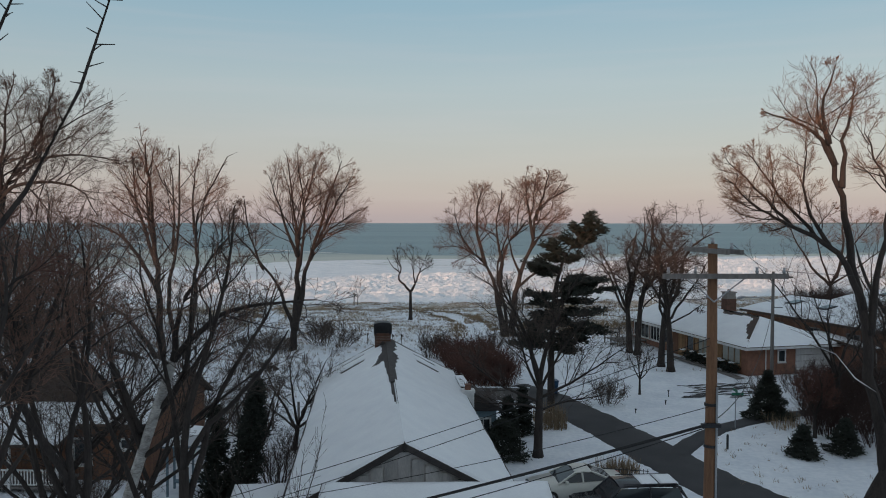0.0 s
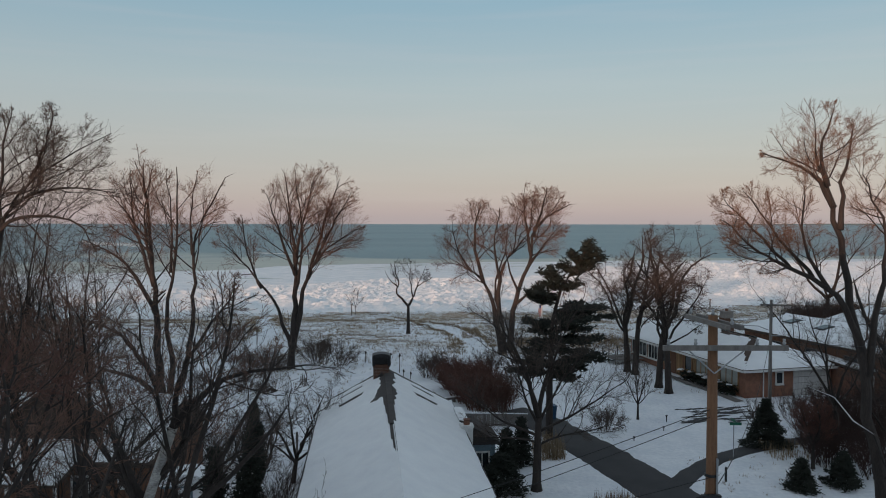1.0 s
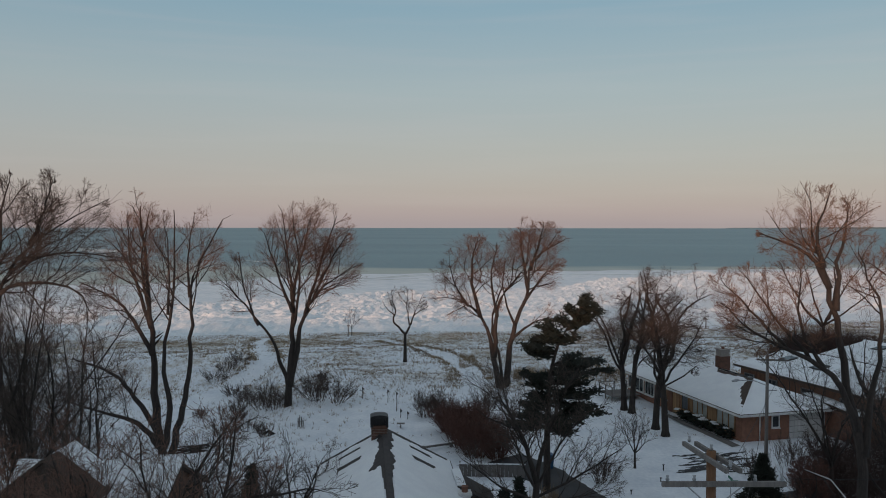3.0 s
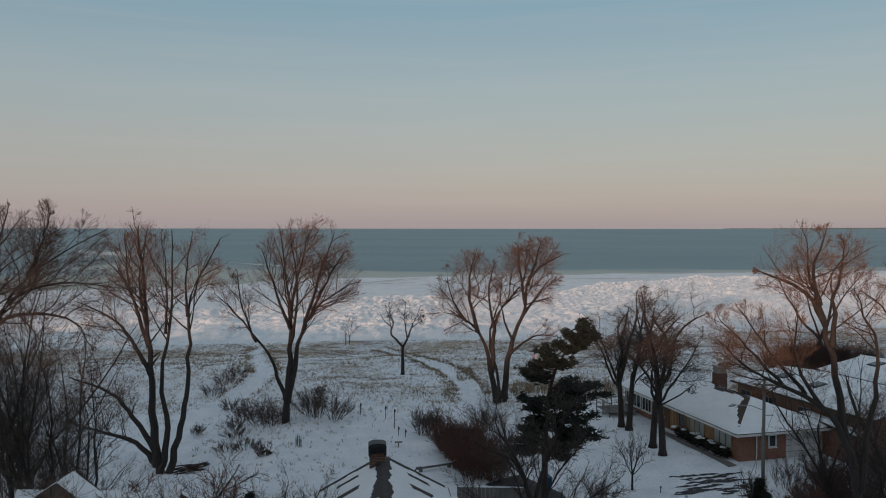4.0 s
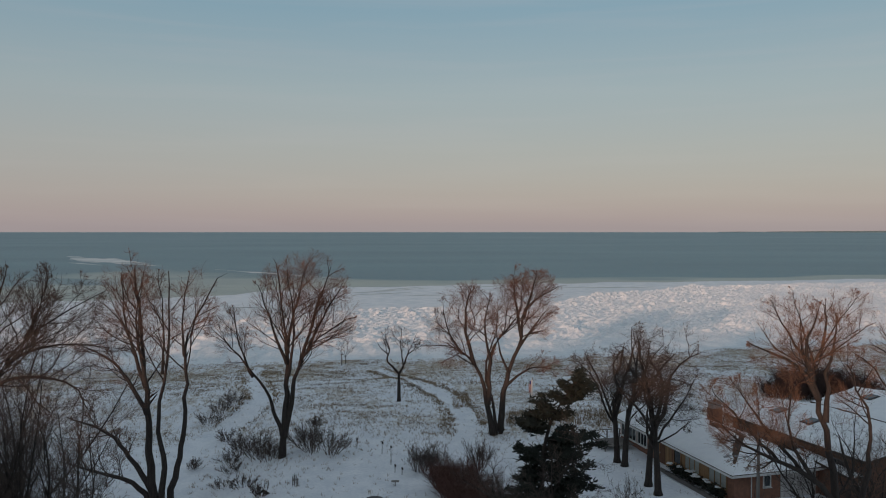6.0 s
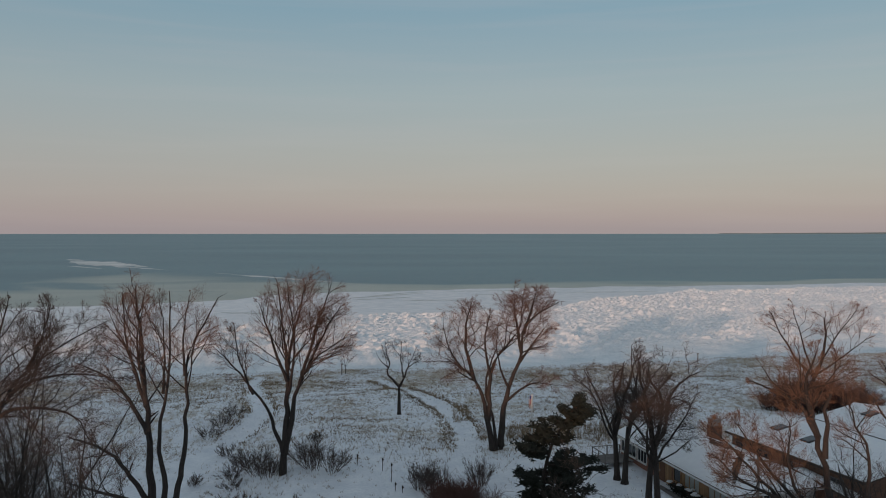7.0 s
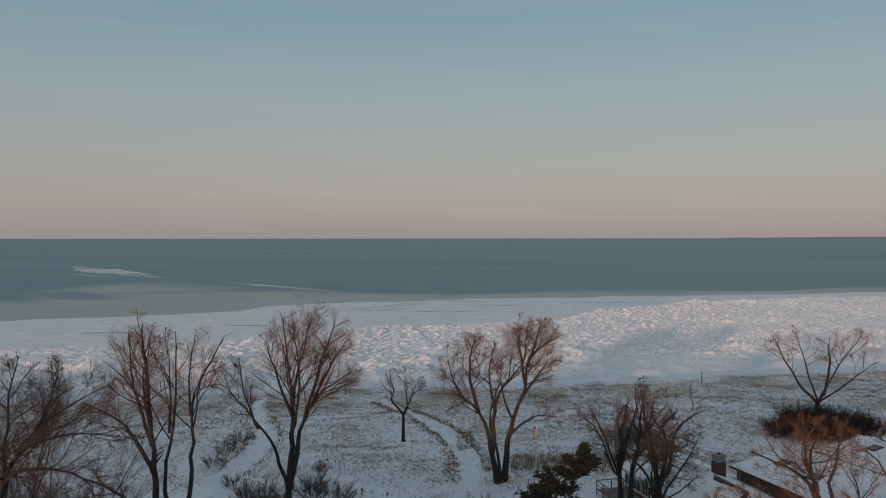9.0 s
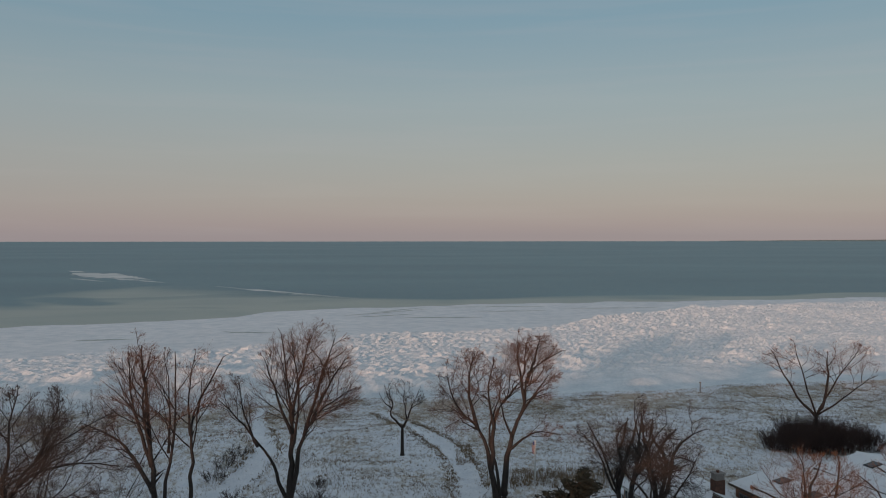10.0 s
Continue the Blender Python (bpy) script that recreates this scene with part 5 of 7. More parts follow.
part("hood", hood, DARKMETAL, chim, "dark rounded hood")
part("flashing", MB().prism([(-0.56, 5.3), (0.56, 5.3), (0.0, 5.93)], -0.44, 0.44), SHINGLE, chim)
flue = thing("flue_chimney", COT @ pose(4.15, 15.9, 0), "white painted outside chimney with a clay cap", "chimney")
part("shaft", MB().box((0, 0, 2.0), (0.62, 0.55, 4.0)), WHITE, flue)
part("collar", MB().box((0, 0, 3.94), (0.72, 0.65, 0.14)), WHITE, flue)
part("cap", MB().tube([(0, 0, 4.0), (0, 0, 4.25), (0, 0, 4.30)], [0.18, 0.16, 0.21], 10), BRICK, flue, "clay flue pot")
annex = thing("side_porch", COT @ pose(5.1, 18.6, 0), "small dark side porch under a bare shingle roof", "porch")
part("wall", MB().box((0, 0, 1.25), (1.7, 2.6, 2.5)), BLUEGREY, annex)
part("roof", MB().prism([(-1.1, 2.5), (1.15, 2.5), (1.15, 2.6), (-1.1, 3.9), (-1.2, 3.9)], -1.5, 1.5), SHINGLE, annex)
part("roof_snow", MB().box((-0.95, 0, 3.9), (0.5, 2.9, 0.08)), SNOW, annex)
window(annex, (0.1, -1.32, 1.5), 0.8, 1.1, FRONT, WHITE, 1)

garage = thing("garage", pose(-0.2, 24.05, -0.22, 0, 0, 1.0), "garage with a smooth snow-covered low shed roof", "garage")
part("front_wall", MB().box((0, -4.85, 2.0), (6.9, 0.2, 4.0)), SIDING, garage)
for sx in (-1, 1):
    part("side_wall", MB().box((sx * 3.35, -2.45, 2.2), (0.2, 4.6, 4.4)), SIDING, garage)
part("back_wall", MB().box((0, -0.1, 2.4), (6.9, 0.2, 4.75)), SIDING, garage)
groof = part("roof", MB().slab(((-3.65, -5.2, 4.15), (3.6, -5.2, 4.15), (3.6, 0.1, 4.85), (-3.65, 0.1, 4.85)), 0.14), SHINGLE, garage)
part("snow", MB().slab(((-3.6, -5.15, 4.3), (3.55, -5.15, 4.3), (3.55, 0.05, 5.0), (-3.6, 0.05, 5.0)), 0.16, 24, 16, 0.05, 4), SNOW, groof, "smooth snow cover", smooth=True)

# ranch house with tan panels, white-framed windows and a wing
RANCH = pose(29.9, 65.4, 0, 0, 0, 14.0)


def ranch_bare(sx, s, v, p):
    """Bare shingles along the ridge by the chimney and down the near hip, tapering."""
    rag = 0.3 * noise.noise(p * 1.1)
    if sx < 0:
        down = 4.3 - p.y
        if -0.4 < down < 3.7 and abs(-p.x - down) < np.interp(down, [-0.4, 0.4, 2.0, 3.7], [0.9, 1.35, 0.85, 0.25]) + 0.5 * rag + 0.25 * noise.noise(p * 3.1):
            return 1.0
        if abs(p.x) < np.interp(p.y, [4.0, 6.0, 9.0, 9.8], [0.45, 0.25, 0.7, 0.0]) + rag * 0.4 and 4.0 < p.y < 9.8:
            return 1.0
    return 0.0


ranch = gable_house("ranch_house", RANCH, "low brick ranch house with a broad snowy roof", 20.0, 4.3, 2.6, 4.2, BRICK, SHINGLE_BROWN, over=0.6, snow=0.08, hip=4.3, bare=ranch_bare, grid=(90, 30))
for k, (y, w, h, bars) in enumerate([(2.2, 2.6, 1.45, 2), (6.1, 2.4, 1.45, 2), (8.6, 1.2, 1.45, 0), (12.6, 1.6, 1.3, 1), (15.2, 1.8, 1.5, 2), (17.3, 1.6, 1.5, 1), (19.0, 1.2, 1.5, 1)]):
    window(ranch, (-4.32, y, 1.5), w, h, WEST, WHITE if y > 14 else WOODTAN, bars, GLASS_PALE if y < 7 else None)
for y, w in ((4.2, 1.2), (7.6, 0.7), (10.2, 1.3), (13.8, 0.8)):
    for j in range(int(w / 0.3)):
        part("panel", MB().box((-4.33, y - w / 2 + 0.15 + j * 0.3, 1.3), (0.06, 0.27, 2.5)), WOODTAN, ranch, "tan wood panel")
rdoor = part("door", MB().box((-4.33, 11.3, 1.03), (0.08, 0.95, 2.06)), WOODRED, ranch, "dark wooden door")
part("handle", MB().box((-4.40, 11.65, 1.0), (0.06, 0.04, 0.14)), STEEL, rdoor)
window(ranch, (-1.0, -0.02, 1.6), 0.7, 1.0, FRONT, WHITE, 0)
# pale panel added here in place of snow-lit ground in a recess
recess_panel = part("garage_door", MB().box((2.2, -0.03, 1.08), (3.6, 0.07, 2.12)), SIDING, ranch, "pale sectional panel standing in for a snow-lit recess")
for k in range(1, 4):
    part("rail", MB().box((2.2, -0.075, 0.03 + k * 0.53), (3.6, 0.03, 0.03)), GREYWOOD, recess_panel)
part("downpipe", MB().tube([(-2.6, -0.1, 0.05), (-2.6, -0.1, 2.4)], [0.05, 0.05], 6), WHITE, ranch)
rch = thing("chimney", RANCH @ pose(1.1, 10.6, 0), "square brick chimney on the ranch house roof", "chimney")
part("shaft", MB().box((0, 0, 4.4), (1.1, 0.9, 2.0)), BRICK_SOOT, rch)
part("upper_shaft", MB().box((0, 0, 5.7), (1.0, 0.8, 0.6)), MORTAR, rch, "pale rendered upper shaft")
part("cap", MB().box((0, 0, 6.05), (1.2, 1.0, 0.10)), MORTAR, rch, "concrete cap")
part("flue_pot", MB().tube([(0, 0, 6.1), (0, 0, 6.32)], [0.16, 0.15], 8), BRICK, rch)
wing = thing("garage_wing", RANCH @ pose(4.3, -3.6, 0), "low garage wing with a pale door under snow", "garage")
part("wall", MB().box((3.4, 3.2, 1.2), (6.6, 6.2, 2.4)), BRICK, wing)
wr = part("roof", MB().slab(((-0.2, -0.3, 2.45), (7.2, -0.3, 2.45), (7.2, 6.6, 2.95), (-0.2, 6.6, 2.95)), 0.14), SHINGLE_BROWN, wing)
part("snow", MB().slab(((-0.15, -0.25, 2.6), (7.15, -0.25, 2.6), (7.15, 6.55, 3.1), (-0.15, 6.55, 3.1)), 0.14, 20, 16, 0.05, 7), SNOW, wr, smooth=True)
gdoor = part("garage_door", MB().box((3.2, 0.07, 1.1), (4.6, 0.06, 2.1)), SIDING, wing, "pale sectional door")
for k in range(1, 4):
    part("rail", MB().box((3.2, 0.035, 0.05 + k * 0.525), (4.6, 0.03, 0.03)), GREYWOOD, gdoor)
single("walkway", MB().slab([(*p, gz(*p) + 0.05) for p in ((21.7, 73.5), (24.4, 63.0), (25.2, 63.3), (22.4, 73.8))], 0.02, 8, 2), GREYWOOD, "dark cleared walk along the ranch house", "walkway", kind="structure")
hd = MB()
rg = random.Random(8)
hs = MB()
for k in range(340):
    u = rg.random()
    x, y = 25.0 - 3.6 * u * 0.55 + rg.gauss(0, 0.22), 65.0 + 7.5 * u
    tuft(hd, rg, (x, y, 0.1 + rg.random() * 0.8), 0.24, 7)
hedge = thing("hedge", pose(0, 0, 0), "low dark evergreen hedge dusted with snow along the wall", "hedge")
part("foliage", hd, NEEDLE, hedge)
for k in range(15):
    u = rg.random()
    a = Matrix.Rotation(rg.uniform(0, 3), 3, 'Z')
    hs.box((25.0 - 2.0 * u + rg.gauss(0, 0.18), 65.0 + 7.5 * u, 0.95 + rg.uniform(-0.08, 0.05)), (rg.uniform(0.25, 0.5), rg.uniform(0.3, 0.5), 0.08), a)
part("snow_patch", hs, SNOW, hedge, kind="stuff")

# two board houses nearer the shore
house2 = gable_house("lake_house", pose(41.6, 64.4, 0, 0, 0, 17.5), "brown board house with skylights in a snowy roof", 16.6, 5.6, 4.05, 5.0, WOODRED, SHINGLE_BROWN, over=0.5, grid=(40, 20))
house3 = gable_house("lake_house", pose(52.6, 68.4, 0, 0, 0, 17.5), "dark brown board house near the shore with a skylight", 16.6, 5.6, 4.4, 5.4, WOODRED, SHINGLE_BROWN, over=0.5, grid=(40, 20))


def skylight(house, x, y, z, slope):
    m = Matrix.Rotation(-math.atan(slope), 3, 'Y')
    ob = part("skylight", MB().box((x, y, z), (1.5, 1.2, 0.16), m), DARKMETAL, house, "dark framed skylight")
    part("pane", MB().box(Vector((x, y, z)) + m @ Vector((0, 0, 0.09)), (1.3, 1.0, 0.03), m), GLASS, ob)


for x, y in ((-2.3, 13.6), (-2.6, 9.2)):
    skylight(house2, x, y, 5.0 + x * 0.17 + 0.34, 0.17)
skylight(house3, -1.9, 13.2, 5.4 - 1.9 * 0.18 + 0.34, 0.18)
for h, e in ((house2, 4.05), (house3, 4.4)):
    for j in range(0, 55):
        part("board", MB().box((-5.62, 0.15 + j * 0.3, e / 2), (0.05, 0.27, e - 0.04)), WOODRED, h)
    for y in (3.0, 7.5, 12.0, 15.2):
        window(h, (-5.66, y, e - 1.1), 1.4, 0.8, WEST, GREYWOOD, 1)
    window(h, (-2.5, 16.66, 2.6), 2.0, 1.6, Matrix.Rotation(radians(180), 3, 'Z'), BLUEGREY, 1)

# deck with a rail at the ranch house's far end
deck = thing("deck", RANCH @ pose(-6.3, 16.2, 0), "small weathered wooden deck with a rail", "deck")
for k in range(10):
    part("plank", MB().box((-0.1, 0.2 + k * 0.3, 0.55), (3.4, 0.27, 0.06)), GREYWOOD, deck)
for x, y in ((-1.75, 0.1), (-1.75, 1.6), (-1.75, 3.1), (0.0, 3.1), (1.5, 3.1)):
    part("post", MB().box((x, y, 0.75), (0.1, 0.1, 1.5)), GREYWOOD, deck)
part("rail", MB().box((-1.75, 1.6, 1.5), (0.14, 3.2, 0.06)), GREYWOOD, deck)
part("rail", MB().box((-0.1, 3.1, 1.5), (3.16, 0.14, 0.06)), GREYWOOD, deck)
part("rail", MB().box((-1.75, 1.6, 1.05), (0.06, 3.0, 0.05)), GREYWOOD, deck)

# cabin behind the birch
CAB = pose(-14.6, 42.2, 0, 0, 0, 88.0)
cabin = gable_house("cabin", CAB, "brown wooden cabin with a railed porch", 8.4, 4.0, 3.0, 5.1, WOODRED, SHINGLE_BROWN, over=0.4)
for j in range(27):
    part("board", MB().box((-4.02, 0.15 + j * 0.3, 1.45), (0.05, 0.28, 2.86)), WOODRED, cabin)
window(cabin, (-4.06, 3.4, 1.5), 0.9, 1.3, WEST, WHITE, 0)
window(cabin, (-4.06, 1.2, 1.9), 0.5, 0.5, WEST, WHITE, 0)
dorm = thing("dormer", CAB @ pose(-3.2, 5.5, 4.1, 0, 0, -90), "dark shingled gable dormer edged with snow", "dormer")
part("front", MB().prism([(-2.6, -1.3), (2.6, -1.3), (2.6, 0.3), (0, 2.2), (-2.6, 0.3)], 0, 0.15), SHINGLE_BROWN, dorm)
for sx in (-1, 1):
    r = part("roof", MB().slab(((sx * 2.7, -0.3, 0.2), (0, -0.3, 2.28), (0, 3.2, 2.28), (sx * 2.7, 3.2, 0.2)) if sx < 0 else ((0, -0.3, 2.28), (sx * 2.7, -0.3, 0.2), (sx * 2.7, 3.2, 0.2), (0, 3.2, 2.28)), 0.12), SHINGLE_BROWN, dorm)
    part("snow_edge", MB().slab(((sx * 2.5, 1.2, 0.52), (0, 1.2, 2.42), (0, 3.0, 2.42), (sx * 2.5, 3.0, 0.52)) if sx < 0 else ((0, 1.2, 2.42), (sx * 2.5, 1.2, 0.52), (sx * 2.5, 3.0, 0.52), (0, 3.0, 2.42)), 0.1, 6, 6, 0.04), SNOW, r)
porch = thing("porch", CAB @ pose(-5.1, 3.6, 0), "railed cabin porch with white balusters under snow", "porch")
part("floor", MB().box((0, 2.4, 0.3), (2.0, 4.8, 0.12)), GREYWOOD, porch)
pr = part("roof", MB().slab(((-1.3, -0.2, 2.35), (1.05, -0.2, 2.95), (1.05, 5.0, 2.95), (-1.3, 5.0, 2.35)), 0.1), SHINGLE_BROWN, porch)
part("snow", MB().slab(((-1.28, -0.15, 2.47), (1.0, -0.15, 3.06), (1.0, 4.95, 3.06), (-1.28, 4.95, 2.47)), 0.14, 12, 16, 0.04), SNOW, pr, smooth=True)
for y in (0.05, 2.4, 4.75):
    part("post", MB().box((-0.95, y, 1.3), (0.12, 0.12, 2.3)), WHITE, porch)
part("rail", MB().box((-0.95, 2.4, 1.15), (0.08, 4.7, 0.07)), WHITE, porch)
part("rail", MB().box((-0.95, 2.4, 0.45), (0.06, 4.7, 0.05)), WHITE, porch)
bal = MB().box((0, 0, 0), (0.04, 0.05, 0.66)).mesh("baluster", WHITE)
for k in range(32):
    part("baluster", bal, None, porch).location = (-0.95, 0.15 + k * 0.15, 0.8)
arb = thing("arbor", pose(-12.2, 36.6, 0, 0, 0, 4), "blue-grey painted garden arbor with a snowy roof", "arbor")
for x in (-0.9, 0, 0.9):
    for y in (-0.6, 0.6):
        part("post", MB().box((x, y, 1.2), (0.1, 0.1, 2.4)), BLUEGREY, arb)
part("top_plate", MB().box((0, 0, 2.43), (2.2, 1.5, 0.1)), BLUEGREY, arb)
part("roof", MB().prism([(-1.15, 2.48)] + [(1.15 * math.cos(a), 2.5 + 0.55 * math.sin(a)) for a in np.linspace(3.0, 0.14, 9)] + [(1.15, 2.48)], -0.8, 0.8), SNOW, arb, "snow on a curved roof")
part("bench_seat", MB().box((0, 0.3, 0.45), (1.6, 0.45, 0.06)), BLUEGREY, arb)


# ---------------------------------------------------------------- poles and wires
POLE = pose(7.05, 20.0, 0)
pole = thing("utility_pole", POLE, "tall brown wooden utility pole with crossarms and cables", "utility pole")
part("shaft", MB().tube([(0, 0, -0.3), (0, 0, 3), (0, 0, 6), (0.02, 0, 9), (0, 0, 12.55)], [0.175, 0.165, 0.15, 0.14, 0.12], 14), POLEWOOD, pole, smooth=True)
part("crossarm", MB().box((0.28, -0.17, 11.72), (3.25, 0.10, 0.13)), GREYWOOD, pole)
for sx in (-1, 1):
    part("crossarm", MB().box((sx * 0.17, 0.05, 12.38), (0.09, 2.45, 0.12), Matrix.Rotation(radians(7), 3, 'Z')), GREYWOOD, pole)
    part("brace", MB().tube([(sx * 0.75 + 0.05, -0.17, 11.68), (0.0, -0.16, 11.05)], [0.02, 0.02], 5), STEEL, pole)
ins = MB().tube([(0, 0, 0), (0, 0, 0.06), (0, 0, 0.09), (0, 0, 0.16)], [0.035, 0.055, 0.03, 0.045], 8).mesh("insulator", STEEL, True)
for x, y, z in ((-1.2, -0.17, 11.79), (-0.5, -0.17, 11.79), (1.1, -0.17, 11.79), (1.8, -0.17, 11.79), (-0.2, 1.15, 12.45), (0.1, -1.05, 12.45), (0, 0, 12.55)):
    part("insulator", ins, None, pole).location = (x, y, z)
part("bracket", MB().box((-0.05, -0.2, 7.82), (0.5, 0.12, 0.1)), DARKMETAL, pole)
for z in (7.2, 7.75, 8.3):
    part("band", MB().tube([(0, 0, z), (0, 0, z + 0.07)], [0.165, 0.165], 14), DARKMETAL, pole)
part("guard", MB().box((0.12, -0.13, 6.6), (0.05, 0.05, 4.4)), STEEL, pole)


def wire(a, b, sag, r, label, name="cable"):
    n = 22
    pts = []
    for k in range(n + 1):
        t = k / n
        p = Vector(a).lerp(Vector(b), t)
        p.z -= sag * 4 * t * (1 - t)
        pts.append(tuple(p))
    return single(name, MB().tube(pts, [r] * (n + 1), 5), RUBBER, label, "cable", group="overhead cables")


wire((6.95, 19.82, 7.85), (-12.0, 22.4, 2.3), 0.2, 0.042, "thick black service cable slung from the pole")
wire((6.95, 19.82, 7.78), (-12.0, 22.3, 2.0), 0.35, 0.014, "thin black cable slung from the pole")
wire((6.95, 19.85, 10.1), (-12.0, 19.0, 4.4), 0.30, 0.010, "thin wire slung low over the cottage")
wire((6.95, 19.85, 9.9), (-12.0, 18.6, 4.0), 0.30, 0.010, "thin wire slung low over the cottage")
wire((6.95, 19.85, 8.3), (-9.0, 20.5, 5.0), 0.35, 0.010, "thin wire slung low over the garage")
wire((7.2, 18.95, 12.55), (23.2, 51.0, 9.4), 0.25, 0.008, "thin wire between two poles")
wire((8.85, 19.83, 11.85), (40.0, 26.0, 11.4), 0.5, 0.008, "thin wire leading off from the crossarm")
wire((7.15, 20.1, 7.85), (21.9, 50.9, 7.0), 1.2, 0.014, "black cable between two poles")

pole2 = thing("street_pole", pose(22.1, 51.2, gz(22.1, 51.2)), "grey wooden street pole with a small lamp arm", "utility pole")
part("shaft", MB().tube([(0, 0, -0.3), (0, 0, 5), (0, 0, 9.7)], [0.13, 0.115, 0.09], 10), GREYWOOD, pole2, smooth=True)
part("crossarm", MB().box((0.25, -0.1, 9.35), (1.9, 0.1, 0.11), Matrix.Rotation(radians(-14), 3, 'Z')), GREYWOOD, pole2)
arm = part("lamp_arm", MB().tube([(0, -0.05, 7.6), (-0.9, -0.1, 7.95), (-2.0, -0.15, 8.0)], [0.03, 0.03, 0.03], 6), STEEL, pole2)
part("lamp_head", MB().tube([(-1.95, -0.15, 8.02), (-2.15, -0.15, 8.0), (-2.45, -0.15, 7.93)], [0.05, 0.11, 0.06], 8), STEEL, arm)
part("sign_plate", MB().box((0.02, -0.14, 1.9), (0.36, 0.02, 0.5)), WHITE, pole2, "small white plate")
part("bracket", MB().box((0.3, -0.1, 7.3), (0.6, 0.06, 0.06)), STEEL, pole2)

sign = thing("street_sign", pose(18.4, 47.8, gz(18.4, 47.8)), "green street sign on a thin steel post", "street sign")
part("post", MB().tube([(0, 0, -0.2), (0, 0, 2.3)], [0.03, 0.03], 6), STEEL, sign)
part("blade", MB().box((0.1, -0.04, 2.2), (0.75, 0.02, 0.17)), SIGNGREEN, sign)
part("blade", MB().box((0.0, 0.05, 2.4), (0.02, 0.7, 0.17)), SIGNGREEN, sign)


# ---------------------------------------------------------------- lanes, fences, yard things
def road_strip(name, line, w, label, material, lift):
    mb = MB()
    n = len(line)
    for k, (x, y) in enumerate(line):
        a, b = line[max(0, k - 1)], line[min(n - 1, k + 1)]
        d = Vector((b[0] - a[0], b[1] - a[1])).normalized()
        for s in range(9):
            o = (s / 8 - 0.5) * w * (1 + (0.16 * noise.noise(Vector((k * 0.5, s // 5 * 7, 1))) if s in (0, 8) else 0))
            px, py = x - d.y * o, y + d.x * o
            mb.v.append((px, py, lift if s not in (0, 8) else -0.03))
    flat = np.array(mb.v)
    mb.v = np.column_stack([flat[:, 0], flat[:, 1], flat[:, 2] + height(flat[:, 0], flat[:, 1])]).tolist()
    mb.f += [(k * 9 + s, k * 9 + s + 1, (k + 1) * 9 + s + 1, (k + 1) * 9 + s) for k in range(n - 1) for s in range(8)]
    return single(name, mb, material, label, "road", kind="structure", smooth=True)


def spline(pts, n=10):
    out = []
    for k in range(len(pts) - 1):
        p0, p1, p2, p3 = (Vector(pts[min(max(k + j, 0), len(pts) - 1)]) for j in (-1, 0, 1, 2))
        for s in range(n):
            t = s / n
            out.append(tuple(0.5 * (2 * p1 + (p2 - p0) * t + (2 * p0 - 5 * p1 + 4 * p2 - p3) * t * t + (3 * p1 - p0 - 3 * p2 + p3) * t ** 3)))
    return out + [tuple(pts[-1])]


road_strip("road", spline([(5.2, 60), (7.6, 56.5), (9.2, 52), (10.8, 47), (12.2, 42.5), (13.9, 37.5), (17, 31), (22, 22), (30, 10)]), 3.9, "narrow dark asphalt lane cleared of snow", ASPHALT, 0.05)
road_strip("side_road", spline([(13.2, 42.8), (16.0, 46.4), (20.0, 49.6), (26, 52.3), (34, 54.5), (48, 58)]), 1.45, "wet side lane with slushy edges", ASPHALT, 0.065)

rg = random.Random(31)
tracks = MB()
for k in range(34):
    x, y, length = 18.8 + rg.uniform(0, 5.0), 56.6 + rg.uniform(0, 4.6), rg.uniform(0.8, 3.4)
    i = len(tracks.v)
    for j in range(15):
        u = j / 14
        px, py = x + length * (u - 0.5), y + 0.30 * length * (u - 0.5) + 0.35 * noise.noise(Vector((u * 3, k * 2.7, 0)))
        w = (0.16 + 0.16 * noise.noise(Vector((u * 7, k * 1.9, 3)))) * math.sin(math.pi * u) ** 0.5 + 0.01
        z = gz(px, py) + 0.03
        tracks.v += [(px, py - w, z), (px, py + w, z)]
    tracks.f += [(i + 2 * j, i + 2 * j + 2, i + 2 * j + 3, i + 2 * j + 1) for j in range(14)]
single("drive_ruts", tracks, ASPHALT, "dark slushy ruts across the snowy drive", "ruts", kind="stuff")
binn = thing("wheelie_bin", pose(8.35, 57.6, gz(8.35, 57.6), 0, 0, 12), "blue plastic wheeled bin beside the lane", "bin")
part("body", MB().prism([(-0.24, 0.06), (0.24, 0.06), (0.32, 1.0), (-0.32, 1.0)], -0.32, 0.32), BINBLUE, binn)
part("lid", MB().box((0, 0, 1.04), (0.7, 0.72, 0.08)), BINBLUE, binn)
for sx in (-1, 1):
    part("wheel", MB().tube([(sx * 0.2, 0.3, 0.1), (sx * 0.28, 0.3, 0.1)], [0.1, 0.1], 10), RUBBER, binn)

fence = thing("board_fence", pose(3.9, 55.6, 0, 0, 0, -4), "low grey board fence capped with snow", "fence")
for k in range(16):
    part("board", MB().box((-2.25 + k * 0.3, 0, 0.45), (0.29, 0.03, 0.9)), GREYWOOD, fence)
for k in range(4):
    part("post", MB().box((-2.35 + k * 1.56, 0.07, 0.55), (0.1, 0.1, 1.1)), GREYWOOD, fence)
part("cap_rail", MB().box((0, 0, 0.97), (4.9, 0.12, 0.06)), SNOW, fence)

low = thing("garden_fence", pose(9.2, 38.6, gz(9.2, 38.6), 0, 0, -12), "low black metal garden fence by the lane", "fence")
